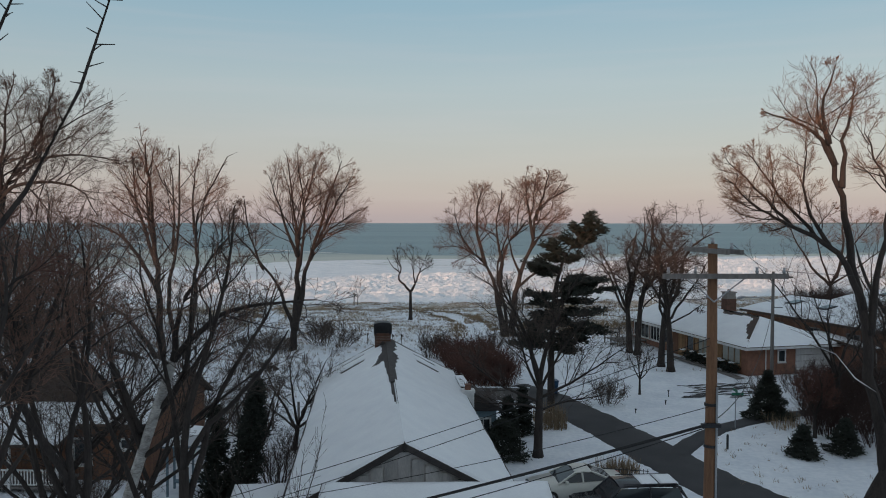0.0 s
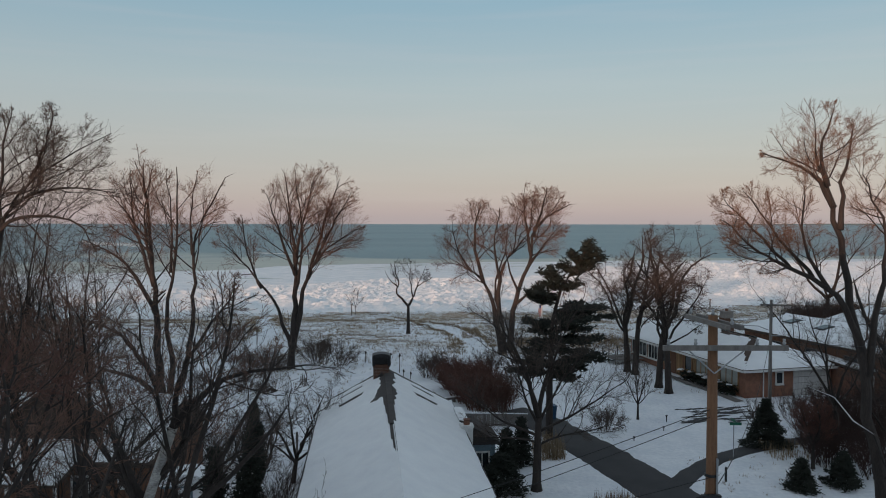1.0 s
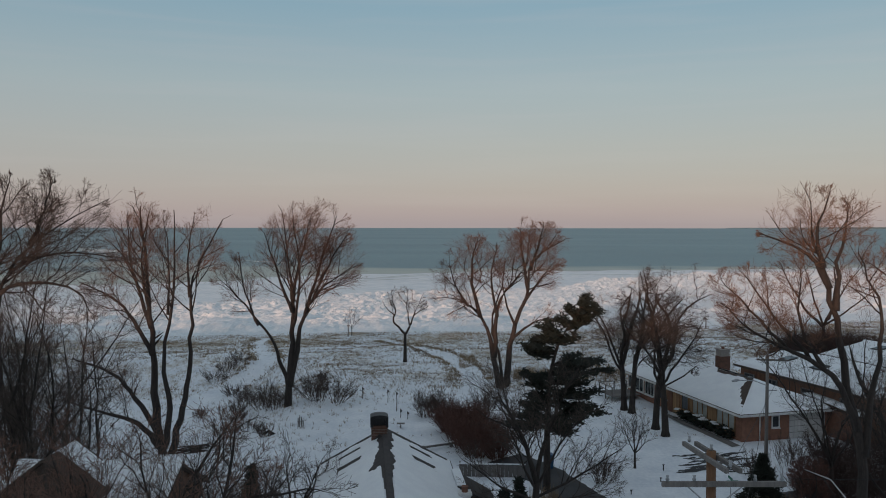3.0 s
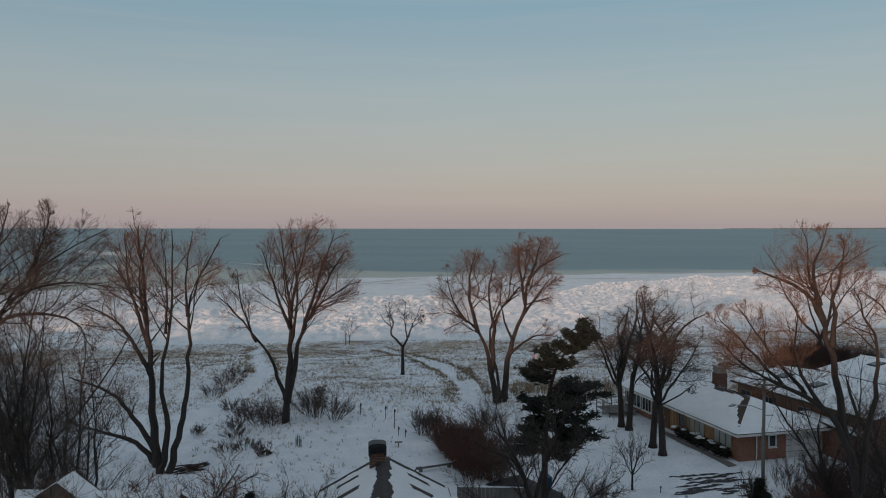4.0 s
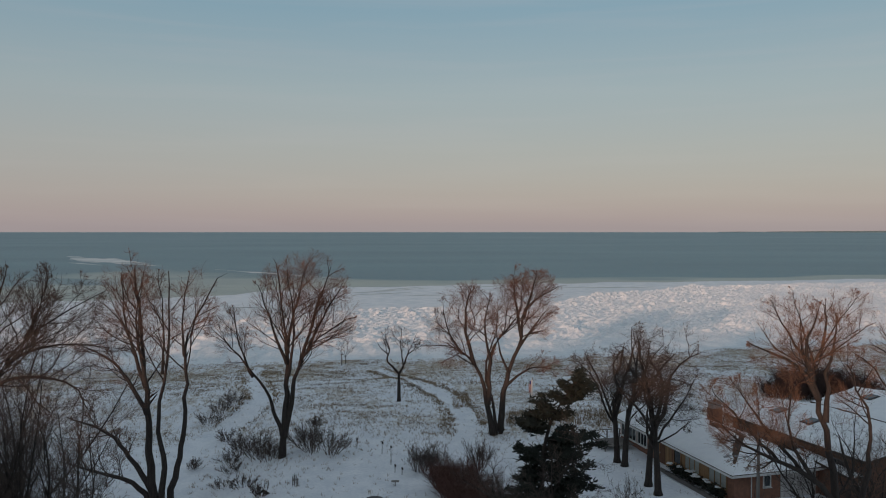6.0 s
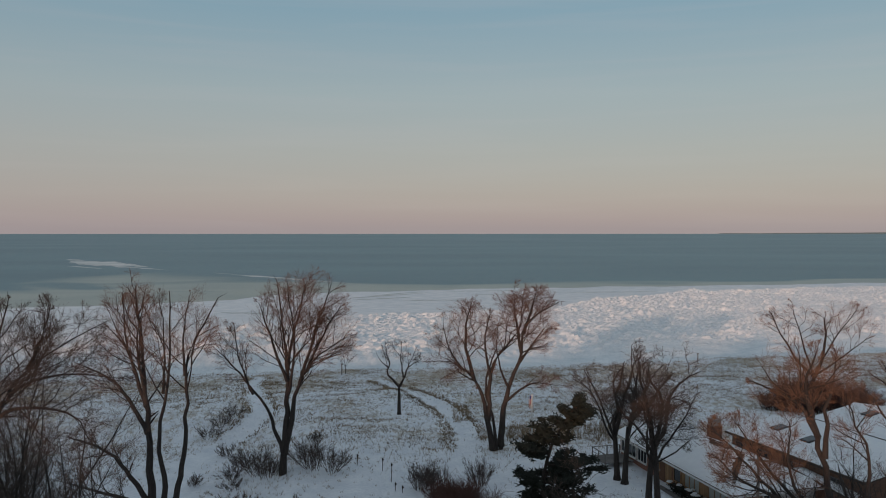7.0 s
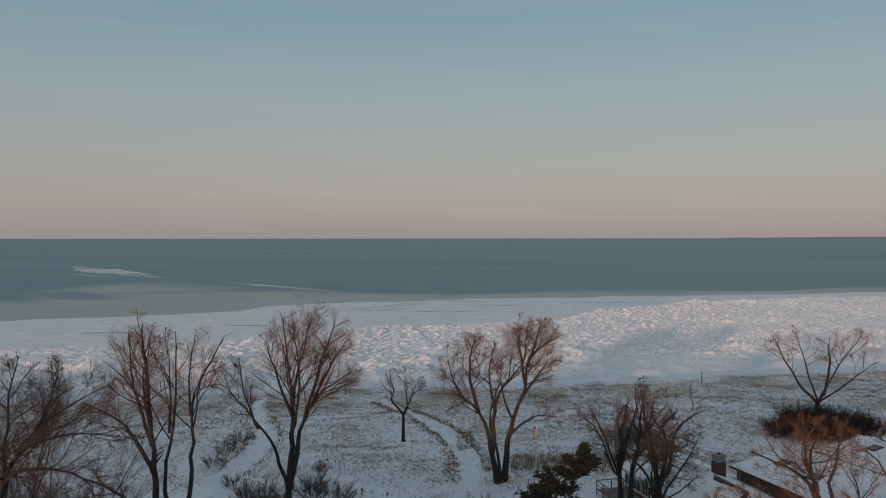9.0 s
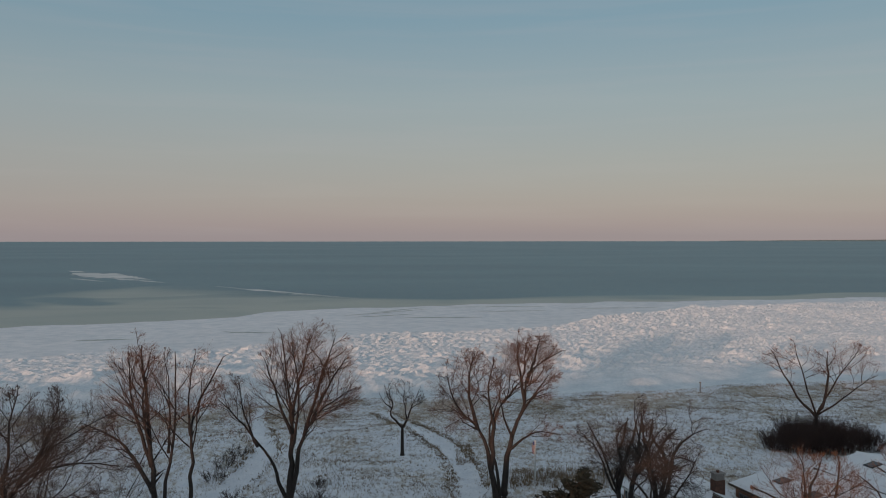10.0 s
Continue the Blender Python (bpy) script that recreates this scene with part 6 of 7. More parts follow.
for k in range(13):
    part("picket", MB().tube([(-1.2 + k * 0.2, 0, 0), (-1.2 + k * 0.2, 0, 0.62)], [0.014, 0.014], 4), DARKMETAL, low)
for z in (0.12, 0.52):
    part("rail", MB().box((0, 0, z), (2.5, 0.025, 0.03)), DARKMETAL, low)

yard = thing("yard_fence", pose(-9.3, 48.0, 0, 0, 0, 6), "open wire fence with grey posts in the snow", "fence")
for k in range(5):
    part("post", MB().box((-3 + k * 1.6, 0, 0.8), (0.14, 0.14, 1.75)), GREYWOOD, yard)
for z in (0.5, 1.0, 1.4):
    part("wire_strand", MB().tube([(-3, -0.08, z), (3.4, -0.08, z)], [0.012, 0.012], 4), STEEL, yard)

shed = thing("shed", pose(-7.1, 29.5, 0, 0, 0, 5), "small grey board shed with a snowy roof", "shed")
for k in range(8):
    part("board", MB().box((-0.9 + k * 0.255, -1.0, 0.95), (0.24, 0.05, 1.9)), GREYWOOD, shed)
part("body", MB().box((0, 0, 0.94), (2.0, 1.9, 1.88)), GREYWOOD, shed)
sr = part("roof", MB().slab(((-1.2, -1.25, 1.9), (1.2, -1.25, 1.9), (1.2, 1.2, 2.35), (-1.2, 1.2, 2.35)), 0.08), SHINGLE, shed)
part("snow", MB().slab(((-1.18, -1.22, 2.0), (1.18, -1.22, 2.0), (1.18, 1.18, 2.45), (-1.18, 1.18, 2.45)), 0.12, 8, 8, 0.03), SNOW, sr, smooth=True)

logb = thing("balance_beam", pose(-0.1, 62.7, gz(-0.1, 62.7), 0, 0, 26), "long dark timber beam lying in the snow", "beam")
part("beam", MB().box((0, 0, 0.32), (3.4, 0.22, 0.16)), GREYWOOD, logb)
part("snow_cap", MB().slab(((-1.2, -0.1, 0.405), (1.6, -0.1, 0.405), (1.6, 0.1, 0.405), (-1.2, 0.1, 0.405)), 0.05), SNOW, logb)
for x in (-1.3, 1.3):
    part("foot", MB().box((x, 0, 0.12), (0.2, 0.3, 0.24)), GREYWOOD, logb)
post = thing("stump_post", pose(-1.8, 60.8, gz(-1.8, 60.8)), "short dark post standing in the snow", "post")
part("stem", MB().tube([(0, 0, -0.1), (0.02, 0, 0.55), (0.15, 0, 0.6)], [0.09, 0.08, 0.1], 7), BARK, post)
for k, (x, y, h) in enumerate([(-5.2, 79.0, 1.3), (-4.1, 75.5, 1.9), (-3.6, 73.0, 0.8), (-2.9, 72.4, 0.7), (-8.0, 81.0, 1.2)]):
    st = thing("garden_stake", pose(x, y, gz(x, y)), "thin dark garden stake with a weathered top", "stake", "garden stakes")
    part("stem", MB().tube([(0, 0, -0.1), (0.03, 0, h * 0.5), (-0.02, 0, h)], [0.035, 0.03, 0.03], 5), BARK, st)
    part("top", MB().tube([(-0.02, 0, h - 0.35), (0.08, 0, h - 0.15), (0, 0, h + 0.05)], [0.03, 0.10, 0.03], 6), BARK, st)
feeder = thing("garden_table", pose(-3.4, 69.2, gz(-3.4, 69.2)), "tiny wooden garden table dusted with snow", "table")
part("tabletop", MB().box((0, 0, 0.45), (0.7, 0.4, 0.05)), GREYWOOD, feeder)
part("leg", MB().box((0, 0, 0.2), (0.08, 0.08, 0.48)), GREYWOOD, feeder)
for k, (x, y) in enumerate([(-17.6, 151.5), (57.5, 163.0)]):
    sp = thing("shore_post", pose(x, y, gz(x, y)), "weathered post on the bluff above the ice", "post", "shore posts")
    part("stem", MB().tube([(0, 0, -0.2), (0, 0, 2.3)], [0.12, 0.10], 7), GREYWOOD, sp)
    part("crosspiece", MB().box((0, 0, 2.15), (0.5, 0.1, 0.2)), GREYWOOD, sp)
for x, y, h in ((16.9, 57.0, 0.4), (16.0, 54.6, 0.22), (13.2, 52.0, 0.22)):
    lm = thing("lawn_marker", pose(x, y, gz(x, y)), "small dark marker poking from the lawn snow", "marker", "lawn markers")
    part("stem", MB().tube([(0, 0, -0.05), (0, 0, h), (0, 0, h + 0.1)], [0.03, 0.04, 0.09], 7), DARKMETAL, lm)
hyd = thing("bollard", pose(16.4, 43.7, gz(16.4, 43.7)), "short dark bollard at the lane's corner", "bollard")
part("stem", MB().tube([(0, 0, -0.1), (0, 0, 0.8), (0, 0, 0.86)], [0.07, 0.07, 0.04], 8), DARKMETAL, hyd)

fx, fy = 12.2, 92.4
flag = thing("flagpole", pose(fx, fy, gz(fx, fy)), "white flagpole with a limp striped flag", "flagpole")
part("pole", MB().tube([(0, 0, -0.1), (0, 0, 5.0)], [0.11, 0.09], 8), WHITE, flag)
part("finial", MB().tube([(0, 0, 4.98), (0, 0, 5.06), (0, 0, 5.14)], [0.03, 0.07, 0.02], 8), STEEL, flag)
cloth = part("cloth", MB().box((-0.16, 0, 4.62), (0.26, 0.06, 0.4)), FLAGBLUE, flag, "furled blue corner")
for k in range(7):
    part("stripe", MB().tube([(-0.07 - 0.05 * k, 0.02 * math.sin(k), 4.42), (-0.08 - 0.045 * k, 0.03 * math.cos(k), 3.9), (-0.06 - 0.03 * k, 0, 3.3)], [0.035, 0.04, 0.03], 5), FLAGRED if k % 2 == 0 else WHITE, cloth)

wp = thing("woodpile", pose(-22.6, 70.0, gz(-22.6, 70.0), 0, 0, 20), "snowy pile of cut branches beside the tree", "woodpile")
rg = random.Random(77)
for k in range(16):
    a = rg.uniform(-0.5, 0.5)
    x, y, z = rg.uniform(-0.9, 0.9), rg.uniform(-0.6, 0.6), 0.08 + 0.05 * k * rg.random()
    part("branch_piece", MB().tube([(x - math.cos(a), y - math.sin(a), z), (x + math.cos(a), y + math.sin(a), z + rg.uniform(0, 0.4))], [0.07, 0.05], 5), BARK, wp)
cl = thing("brush_pile", pose(-15.0, 67.6, gz(-15.0, 67.6)), "small heap of dark brush under snow", "brush pile")
for k in range(9):
    a = rg.uniform(0, 6.28)
    part("branch_piece", MB().tube([(0.5 * math.cos(a), 0.3 * math.sin(a), 0.05), (0, 0, 0.3 + 0.2 * rg.random()), (-0.6 * math.cos(a), -0.4 * math.sin(a), 0.15)], [0.06, 0.05, 0.03], 5), BARK, cl)
sc = thing("garden_screen", pose(-12.5, 69.2, gz(-12.5, 69.2)), "small dark garden screen half buried in snow", "screen")
for dx, h in ((-0.2, 0.9), (-0.06, 1.15), (0.1, 1.0), (0.24, 0.75)):
    part("slat", MB().box((dx, 0, h / 2 - 0.05), (0.09, 0.04, h)), GREYWOOD, sc)
part("rail", MB().box((0.02, 0.04, 0.55), (0.6, 0.03, 0.07)), GREYWOOD, sc)
part("snow_cap", MB().slab(((-0.26, -0.05, 1.0), (0.16, -0.05, 1.0), (0.16, 0.05, 1.0), (-0.26, 0.05, 1.0)), 0.07), SNOW, sc)
bare_tree("sapling", -17.0, 152.5, "small twiggy sapling on the bluff above the ice", (1.6, 0.08, 0, 0), [
    (1.0, -12, 0, 3.6, 0.05, 0.1, 0.1), (1.0, 16, 4, 3.4, 0.045, 0.1, 0.1), (0.9, 34, -4, 2.6, 0.04, 0.1, 0.2), (0.9, -36, 4, 2.6, 0.04, 0.1, 0.2)],
    Grow(95, kids=(9, 6), ratio=(0.42, 0.5), angle=(36, 36), start=0.2, depth=2, rmin=0.012), TWIG_GREY)


# ---------------------------------------------------------------- cars
def car(m, label, length, width, tall, paint, suv):
    """A car with its nose towards local -x: body, glass, wheels, lights, mirrors."""
    ob = thing("car", m, label, "car")
    L, W = length / 2, width / 2
    if suv:
        prof = [(-L, 0.45, 0.85), (-L + 0.2, 0.30, 1.02), (-L + 1.15, 0.28, 1.12), (-L + 1.2, 0.28, 1.13), (0, 0.28, 1.13), (L - 0.5, 0.30, 1.12), (L - 0.06, 0.40, 1.05), (L, 0.5, 0.95)]
        roof = [(-L + 1.15, 1.12, 0.0), (-L + 1.85, tall, 0.16), (-L + 2.6, tall + 0.03, 0.17), (L - 0.45, tall, 0.17), (L - 0.06, 1.12, 0.03)]
    else:
        prof = [(-L, 0.42, 0.62), (-L + 0.25, 0.28, 0.78), (-L + 1.1, 0.25, 0.92), (-L + 1.3, 0.25, 0.95), (0, 0.25, 0.97), (L - 0.9, 0.26, 1.0), (L - 0.1, 0.36, 0.95), (L, 0.45, 0.8)]
        roof = [(-L + 1.2, 0.94, 0.0), (-L + 2.05, tall - 0.03, 0.22), (-L + 2.6, tall, 0.24), (L - 1.75, tall - 0.03, 0.24), (L - 0.75, 0.99, 0.05)]
    body = MB()
    n = len(prof)
    for x, zb, zt in prof:
        taper = 0.86 if abs(x) > L - 0.02 else 0.95 if abs(x) > L - 0.3 else 1.0
        w = W * taper
        body.v += [(x, -w * 0.94, zb), (x, -w, (zb + zt) / 2), (x, -w * 0.95, zt), (x, 0, zt + 0.05), (x, w * 0.95, zt), (x, w, (zb + zt) / 2), (x, w * 0.94, zb)]
    for k in range(n - 1):
        for s in range(7):
            a, b = k * 7 + s, k * 7 + (s + 1) % 7
            body.f.append((a, b, b + 7, a + 7))
    body.f += [tuple(range(7)), tuple(reversed(range((n - 1) * 7, n * 7)))]
    part("body", body, paint, ob, smooth=True)
    top = MB()
    for x, z, ins_ in roof:
        w = W * 0.95 - ins_
        top.v += [(x, -w, z - 0.02), (x, -w * 0.9, z + 0.03), (x, 0, z + 0.06), (x, w * 0.9, z + 0.03), (x, w, z - 0.02)]
    for k in range(1, len(roof) - 2):
        for s in range(4):
            top.f.append((k * 5 + s, k * 5 + s + 1, (k + 1) * 5 + s + 1, (k + 1) * 5 + s))
    part("roof", top, paint, ob, smooth=True)

    def pane(name, pts, material):
        mb = MB()
        mb.v += pts
        mb.f.append(tuple(range(len(pts))))
        return part(name, mb, material, ob)

    belt = W * 0.95
    a, b, c, d, e = roof
    for sy in (-1, 1):
        wa, wb = sy * (belt + 0.004), sy * (belt - b[2])
        xs_ = [a[0] + 0.05, (a[0] + d[0]) / 2 + 0.35, e[0] - 0.15]
        mid = xs_[1]
        pane("side_window", [(a[0] + 0.12, wa, a[1] + 0.06), (mid - 0.04, wa, a[1] + 0.06), (mid - 0.04, sy * (belt - c[2]), c[1] - 0.05), (b[0] + 0.1, wb, b[1] - 0.06)], GLASS)
        pane("side_window", [(mid + 0.04, wa, a[1] + 0.06), (e[0] - 0.2, wa, e[1] + 0.06), (d[0] - 0.06, sy * (belt - d[2]), d[1] - 0.06), (mid + 0.04, sy * (belt - c[2]), c[1] - 0.05)], GLASS)
        for p0, p1 in ((a, b), (d, e)):
            part("pillar", MB().tube([(p0[0], sy * (belt - p0[2]), p0[1]), (p1[0], sy * (belt - p1[2]), p1[1])], [0.05, 0.05], 5), paint, ob)
        part("pillar", MB().tube([(mid, sy * belt, a[1]), (mid, sy * (belt - c[2]), c[1])], [0.045, 0.045], 5), paint, ob)
        part("mirror", MB().box((a[0] + 0.35, sy * (W + 0.09), a[1] + 0.1), (0.12, 0.2, 0.14)), paint, ob)
        part("headlight", MB().box((-L + 0.12, sy * W * 0.68, prof[1][2] - 0.14), (0.22, 0.32, 0.14)), GLASS, ob)
        part("taillight", MB().box((L - 0.05, sy * W * 0.72, prof[-2][2] - 0.12), (0.12, 0.28, 0.2)), FLAGRED, ob)
        if suv:
            part("roof_rail", MB().tube([(b[0] + 0.2, sy * (belt - 0.25), tall + 0.1), (d[0] - 0.1, sy * (belt - 0.25), tall + 0.1)], [0.025, 0.025], 5), DARKMETAL, ob)
        for x in (-L + 0.85, L - 0.95):
            r = 0.36 if suv else 0.32
            wh = part("wheel", MB().tube([(x, sy * (W - 0.2), r), (x, sy * (W - 0.19), r), (x, sy * (W + 0.0), r), (x, sy * (W + 0.02), r)], [r * 0.9, r, r, r * 0.9], 18), RUBBER, ob)
            part("rim", MB().tube([(x, sy * (W + 0.018), r), (x, sy * (W + 0.03), r)], [r * 0.6, r * 0.5], 12), STEEL, wh)
    wf, wr_ = belt - b[2], belt - d[2]
    pane("windshield", [(a[0] + 0.02, -belt * 0.92, a[1] + 0.03), (a[0] + 0.02, belt * 0.92, a[1] + 0.03), (b[0] - 0.02, wf * 0.93, b[1]), (b[0] - 0.02, -wf * 0.93, b[1])], GLASS)
    pane("rear_window", [(d[0] + 0.03, -wr_ * 0.93, d[1]), (d[0] + 0.03, wr_ * 0.93, d[1]), (e[0] + 0.01, (belt - e[2]) * 0.92, e[1] + 0.05), (e[0] + 0.01, -(belt - e[2]) * 0.92, e[1] + 0.05)], GLASS)
    if suv:
        for x, w in ((0.75, 0.75), (1.6, 0.8)):
            part("roof_snow", MB().slab(((x - w / 2, -0.62, tall + 0.085), (x + w / 2, -0.62, tall + 0.085), (x + w / 2, 0.62, tall + 0.085), (x - w / 2, 0.62, tall + 0.085)), 0.05, 5, 6, 0.02), SNOW, ob, "snow left on the roof", smooth=True)
    return ob


car(pose(6.35, 36.0, gz(6.35, 36) + 0.02, 0, 0, 8), "parked silver sedan on the snowy drive", 4.6, 1.8, 1.42, CARSILVER, False)
car(pose(8.1, 33.0, gz(8.1, 33) + 0.02, 0, 0, 4), "parked dark sport utility car with snow on its roof", 4.9, 1.9, 1.78, CARDARK, True)


# ---------------------------------------------------------------- more growth
def tall_grass(name, x0, x1, y0, y1, count, h, label, seed, material):
    g = random.Random(seed)
    mb = MB()
    spots = np.array([(g.uniform(x0, x1), g.uniform(y0, y1)) for _ in range(count)])
    for (x, y), z in zip(spots.tolist(), height(spots[:, 0], spots[:, 1]).tolist()):
        for b in range(6):
            a, r, k = g.uniform(0, 6.283), g.uniform(0.02, 0.3), h * g.uniform(0.5, 1.1)
            c, s = math.cos(a), math.sin(a)
            i = len(mb.v)
            bx, by = x + g.gauss(0, 0.12), y + g.gauss(0, 0.12)
            mb.v += [(bx - s * 0.02, by + c * 0.02, z - 0.03), (bx + s * 0.02, by - c * 0.02, z - 0.03), (bx + c * r, by + s * r, z + k)]
            mb.f.append((i, i + 1, i + 2))
    return single(name, mb, material, label, "grass", kind="stuff")


tall_grass("tall_grass", 9.0, 30.0, 90.0, 97.0, 900, 0.9, "band of tall dead tan grass behind the deck", 1, STRAW)
tall_grass("tall_grass", 6.0, 7.8, 47.5, 50.5, 120, 1.3, "clump of tall dead ornamental grass by the lane", 2, STRAW)
tall_grass("tall_grass", 8.2, 10.2, 39.2, 40.6, 70, 0.8, "dead garden grass behind the low fence", 3, STRAW)
tall_grass("tall_grass", 3.0, 5.4, 101.0, 113.0, 160, 0.6, "dead grass along the beach path", 4, STRAW)



def rim_grass(line, off, count, h, label, seed):
    """Dead grass standing along both rims of a path."""
    g = random.Random(seed)
    mb = MB()
    spots = []
    for _ in range(count):
        k = g.randrange(len(line) - 1)
        t = g.random()
        (ax, ay), (bx, by) = line[k], line[k + 1]
        d = Vector((bx - ax, by - ay)).normalized()
        o = g.choice((-1, 1)) * (off + abs(g.gauss(0, 0.7)))
        spots.append((ax + (bx - ax) * t - d.y * o, ay + (by - ay) * t + d.x * o))
    spots = np.array(spots)
    spots = spots[near_line(spots[:, 0], spots[:, 1], PATH_EAST) > 1.3]
    for (x, y), z in zip(spots.tolist(), height(spots[:, 0], spots[:, 1]).tolist()):
        for b in range(7):
            a, r, q = g.uniform(0, 6.283), g.uniform(0.05, 0.35), h * g.uniform(0.4, 1.1)
            c, s = math.cos(a), math.sin(a)
            i = len(mb.v)
            mb.v += [(x - s * 0.03, y + c * 0.03, z - 0.05), (x + s * 0.03, y - c * 0.03, z - 0.05), (x + c * r, y + s * r, z + q)]
            mb.f.append((i, i + 1, i + 2))
    return single("rim_grass", mb, STRAW, label, "grass", kind="stuff")


rim_grass(spline(PATH_EAST[3:10], 5), 1.45, 800, 0.28, "tan dead grass along the rims of the beach path", 6)
rim_grass([(-2.2, 124.5), (-6.4, 134), (-10.4, 145)], 1.2, 420, 0.35, "tan dead grass on a low dune ridge", 7)
rim_grass(PATH_WEST[4:], 1.6, 520, 0.35, "tan dead grass along the rims of the west path", 8)
tall_grass("tall_grass", 21.0, 24.0, 47.5, 50.5, 60, 0.8, "dead grass under the street pole", 5, STRAW)
tall_grass("yard_stubble", 15.0, 30.0, 35.0, 48.0, 110, 0.2, "sparse dead stubble poking through yard snow", 11, STRAW)
tall_grass("yard_stubble", -16.0, -4.0, 46.0, 72.0, 180, 0.32, "sparse dead stubble poking through garden snow", 12, STRAW)
tall_grass("yard_stubble", -24.0, -8.0, 72.0, 86.0, 160, 0.38, "dead weeds poking through garden snow", 13, STRAW)
bare_tree("sapling", -4.35, 21.4, "slender bare sapling with upright twigs", (2.0, 0.06, 0, 0), [
    (0.5, -4, 0, 6.0, 0.035, 0.1, 0.2), (0.8, 8, 3, 5.6, 0.03, 0.1, 0.2), (0.9, -9, -4, 5.0, 0.028, -0.1, 0.2), (0.95, 14, -3, 4.5, 0.025, 0.1, 0.2)],
    Grow(90, kids=(9, 4), ratio=(0.3, 0.4), angle=(24, 28), start=0.2, depth=2, rmin=0.005), TWIG_GREY)
bare_tree("brown_oak", -8.0, 11.6, "near oak with a dense brown twiggy crown", (8.5, 0.16, 0.2, 0), [
    (1.0, -8, 0, 5.2, 0.1, 0, 0.1), (1.0, 24, 4, 4.6, 0.08, 0, 0.1), (0.95, -28, -4, 4.6, 0.08, 0, 0.1), (0.9, 44, 0, 4.0, 0.07, 0, 0.2), (1.0, 6, 22, 4.6, 0.07, 0, 0.1), (1.0, 6, -22, 4.6, 0.07, 0, 0.1), (0.8, -50, 4, 4.0, 0.07, 0, 0.2)],
    Grow(91, kids=(13, 10, 8), ratio=(0.42, 0.5, 0.5), angle=(44, 46, 48), start=0.15, wild=0.2, rmin=0.006, env=((0.2, 0, 13.0, 2.7, 2.4, 1.7),)), TWIG_RED)
for k, (x, y, h) in enumerate([(27.0, 45.5, 9.0), (29.5, 49.0, 9.5), (25.5, 49.2, 12.5), (31.0, 43.0, 11.0), (31.5, 55.5, 7.0)]):
    bare_tree("yard_tree", x, y, "twiggy bare tree in the side yard", (h * 0.25, 0.16, 0, 0), [
        (0.9, -8, 0, h * 0.72, 0.1, -0.1, 0.1), (1.0, 12, 4, h * 0.7, 0.1, 0.15, 0.1), (0.9, -28, -5, h * 0.55, 0.07, 0.1, 0.2), (0.9, 32, 0, h * 0.5, 0.07, 0.1, 0.2), (1.0, 0, 14, h * 0.6, 0.07, 0, 0.1)],
        Grow(110 + k, kids=(9, 7, 6), ratio=(0.42, 0.5, 0.5), wild=0.18, start=0.2, rmin=0.005), TWIG_GREY, group="side yard trees")
for k, (x, y, h, s) in enumerate([(23.5, 56.0, 1.6, 1.4), (27.0, 58.0, 1.8, 1.6), (30.5, 60.5, 1.8, 1.6), (25.5, 50.0, 1.5, 1.4), (28.5, 52.5, 1.6, 1.5)]):
    shrub("bare_shrub", x, y, "brown leafless shrub in the side yard", 24, h, s, 130 + k, TWIG_GREY, "side yard shrubs")
for k, (x, y, h, s) in enumerate([(-15.4, 31.5, 2.6, 1.8), (-8.2, 37.4, 2.6, 1.2), (-13.6, 47.5, 2.4, 1.8)]):
    shrub("bare_shrub", x, y, "tangled grey leafless shrub near the cabin", 22, h, s, 150 + k, TWIG_GREY, "shrubs by the cabin", kids=(8, 7))


for k, (x, y, h, s) in enumerate([(34.8, 60.6, 1.8, 1.6), (28.4, 49.5, 2.4, 1.8), (26.4, 47.4, 2.4, 1.7), (25.4, 44.2, 2.2, 1.4), (30.6, 52.0, 2.2, 1.8), (24.4, 49.0, 2.4, 1.5), (23.8, 46.6, 2.2, 1.3), (28.4, 54.2, 2.4, 1.7), (30.6, 55.2, 2.7, 1.8), (32.6, 56.8, 2.6, 1.8), (29.6, 57.4, 2.0, 1.5), (27.0, 52.6, 2.4, 1.7)]):
    shrub("dark_hedge", x, y, "dense dark leafless hedge shrub by the ranch house", 40, h, s, 190 + k, TWIG_DARK, "hedge by the ranch house", kids=(8, 6))
for k, (x, y, h, s) in enumerate([(-23.4, 48.6, 7.0, 2.8), (-26.4, 48.2, 8.0, 3.0), (-28.0, 51.0, 6.5, 3.2), (-26.4, 54.5, 4.6, 3.0), (-30.0, 57.0, 5.0, 3.0)]):
    shrub("thicket_shrub", x, y, "tall dense brown leafless shrub of the thicket", 11, h, s, 210 + k, TWIG_GREY, "brown thicket undergrowth", kids=(8, 7), lean=0.8)
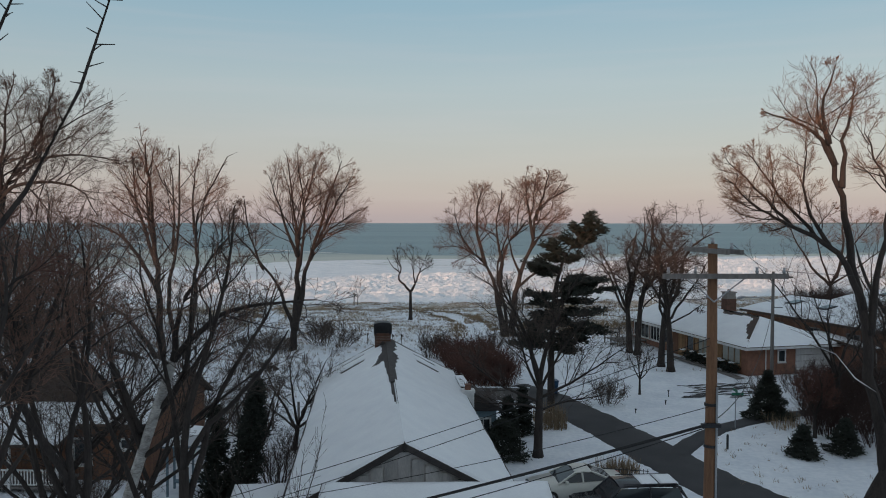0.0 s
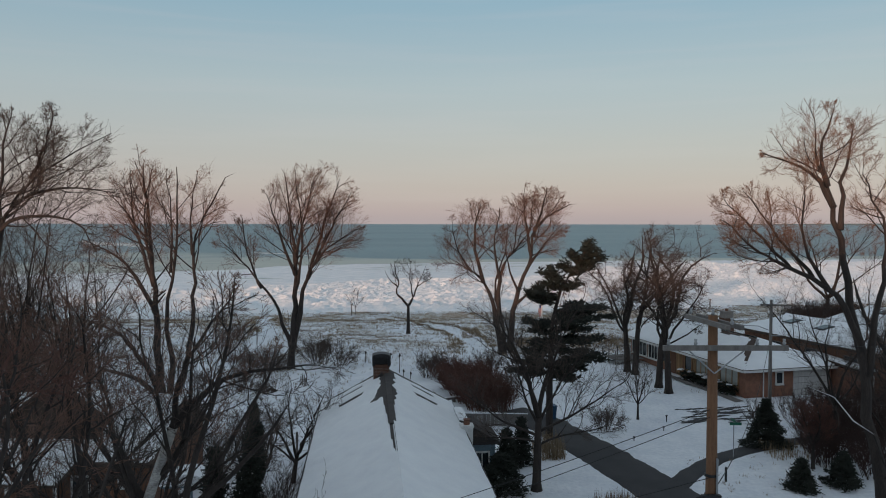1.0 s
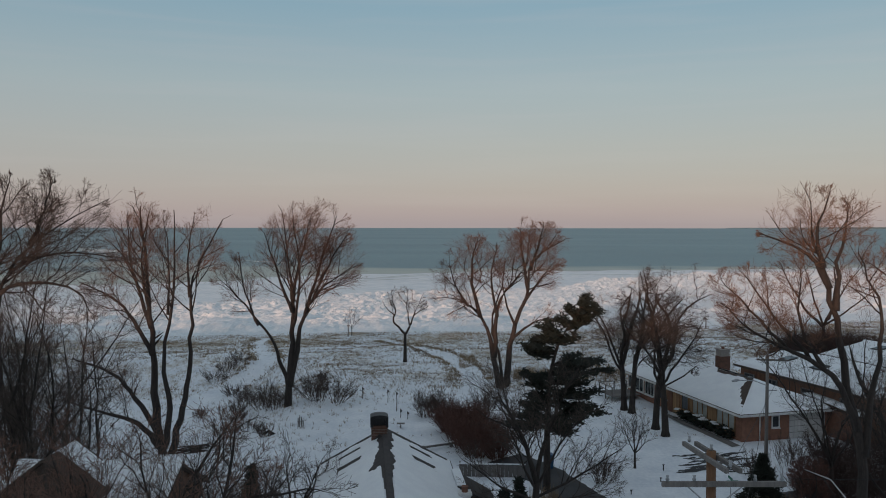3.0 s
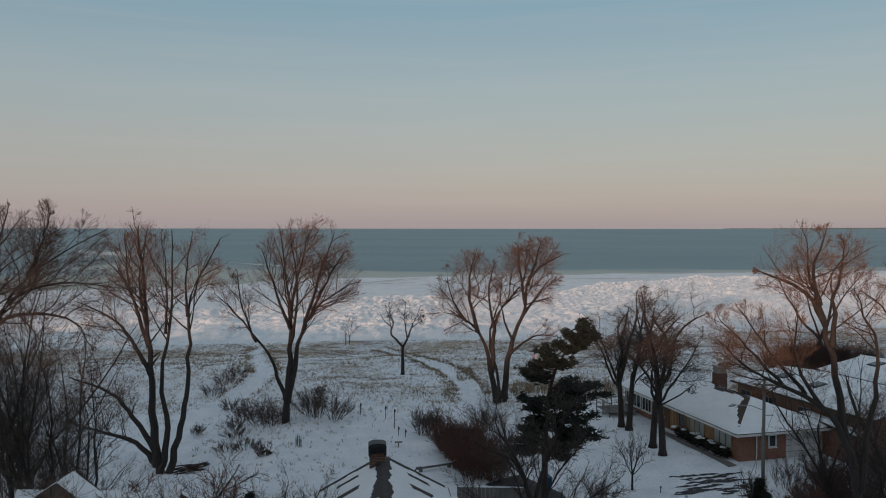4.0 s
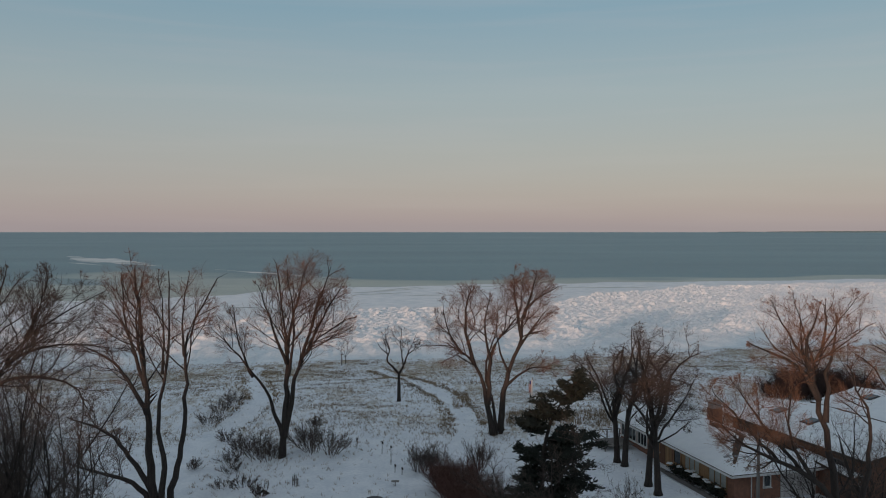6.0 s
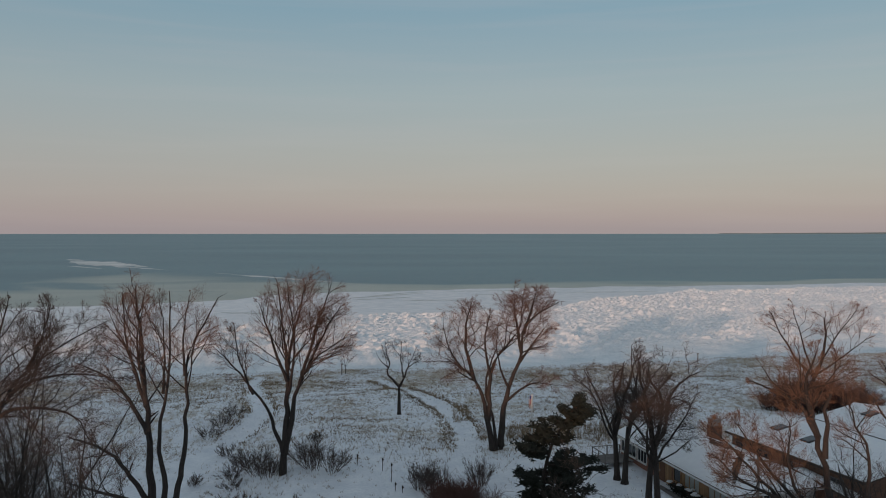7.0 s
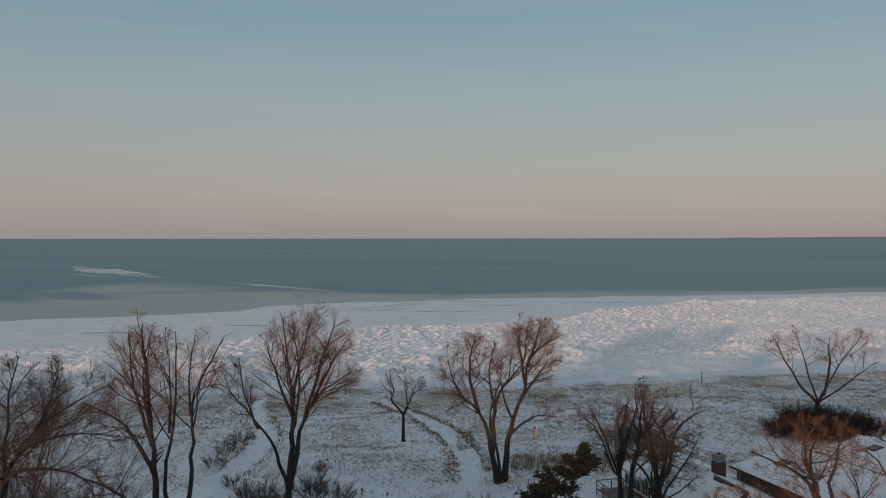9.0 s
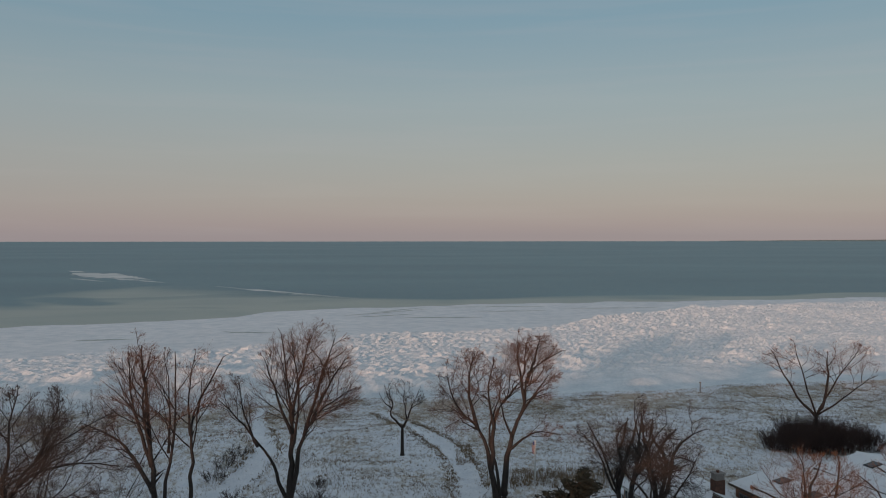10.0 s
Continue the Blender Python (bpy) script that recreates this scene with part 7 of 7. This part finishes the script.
bare_tree("round_tree", 22.5, 45.9, "small round-headed tree with dense dark twigs", (1.5, 0.13, 0, 0), [
    (1.0, -16, 0, 3.0, 0.07, 0, 0.1), (1.0, 26, 6, 2.9, 0.06, 0, 0.2), (0.95, -40, 4, 2.6, 0.055, 0, 0.3), (0.95, 48, -4, 2.6, 0.05, 0, 0.3), (1.0, 5, -28, 2.8, 0.06, 0, 0.2), (1.0, 0, 28, 2.8, 0.06, 0, 0.2)],
    Grow(75, kids=(13, 10, 6), ratio=(0.42, 0.5, 0.5), angle=(40, 40, 40), start=0.15, rmin=0.008, env=((0, 0, 3.0, 1.5, 1.5, 1.5),)), TWIG_RED)


# shoots of a poplar close beside the camera's way
near = thing("poplar_tree", pose(-4.2, 3.9, gz(-4.2, 3.9)), "slim poplar with upright bare shoots", "tree")
part("trunk", MB().tube([(0, 0, -0.1), (0.1, 0, 5), (0.25, -0.1, 9.5), (0.6, -0.3, 11.2)], [0.14, 0.12, 0.08, 0.06], 8), BARK, near, smooth=True)
rg = random.Random(21)
shoots = MB()
for pts in ([(0.6, -0.3, 11.2), (1.5, -0.4, 12.3), (2.35, -0.5, 13.3), (2.6, -0.5, 13.75), (2.74, -0.5, 14.15)],
            [(0.6, -0.3, 11.2), (1.4, -0.4, 12.6), (2.1, -0.5, 13.7), (2.24, -0.5, 14.0), (2.33, -0.5, 14.2)],
            [(0.5, -0.2, 10.9), (0.6, 0.4, 12.2), (0.7, 0.6, 13.4), (0.75, 0.6, 14.3)]):
    shoots.tube(pts, [0.03, 0.02, 0.011, 0.008, 0.004][:len(pts)], 5)
    for k in range(26):
        j = rg.randrange(1, len(pts) - 1)
        u = rg.random()
        a = Vector(pts[j]).lerp(Vector(pts[j + 1]), u)
        d = Vector((rg.gauss(0, 1), rg.gauss(0, 1), abs(rg.gauss(0.6, 0.6)))).normalized() * rg.uniform(0.03, 0.10)
        shoots.tube([tuple(a), tuple(a + d)], [0.004, 0.002], 3)
part("crown", shoots, BARK, near, "upright bare shoots")
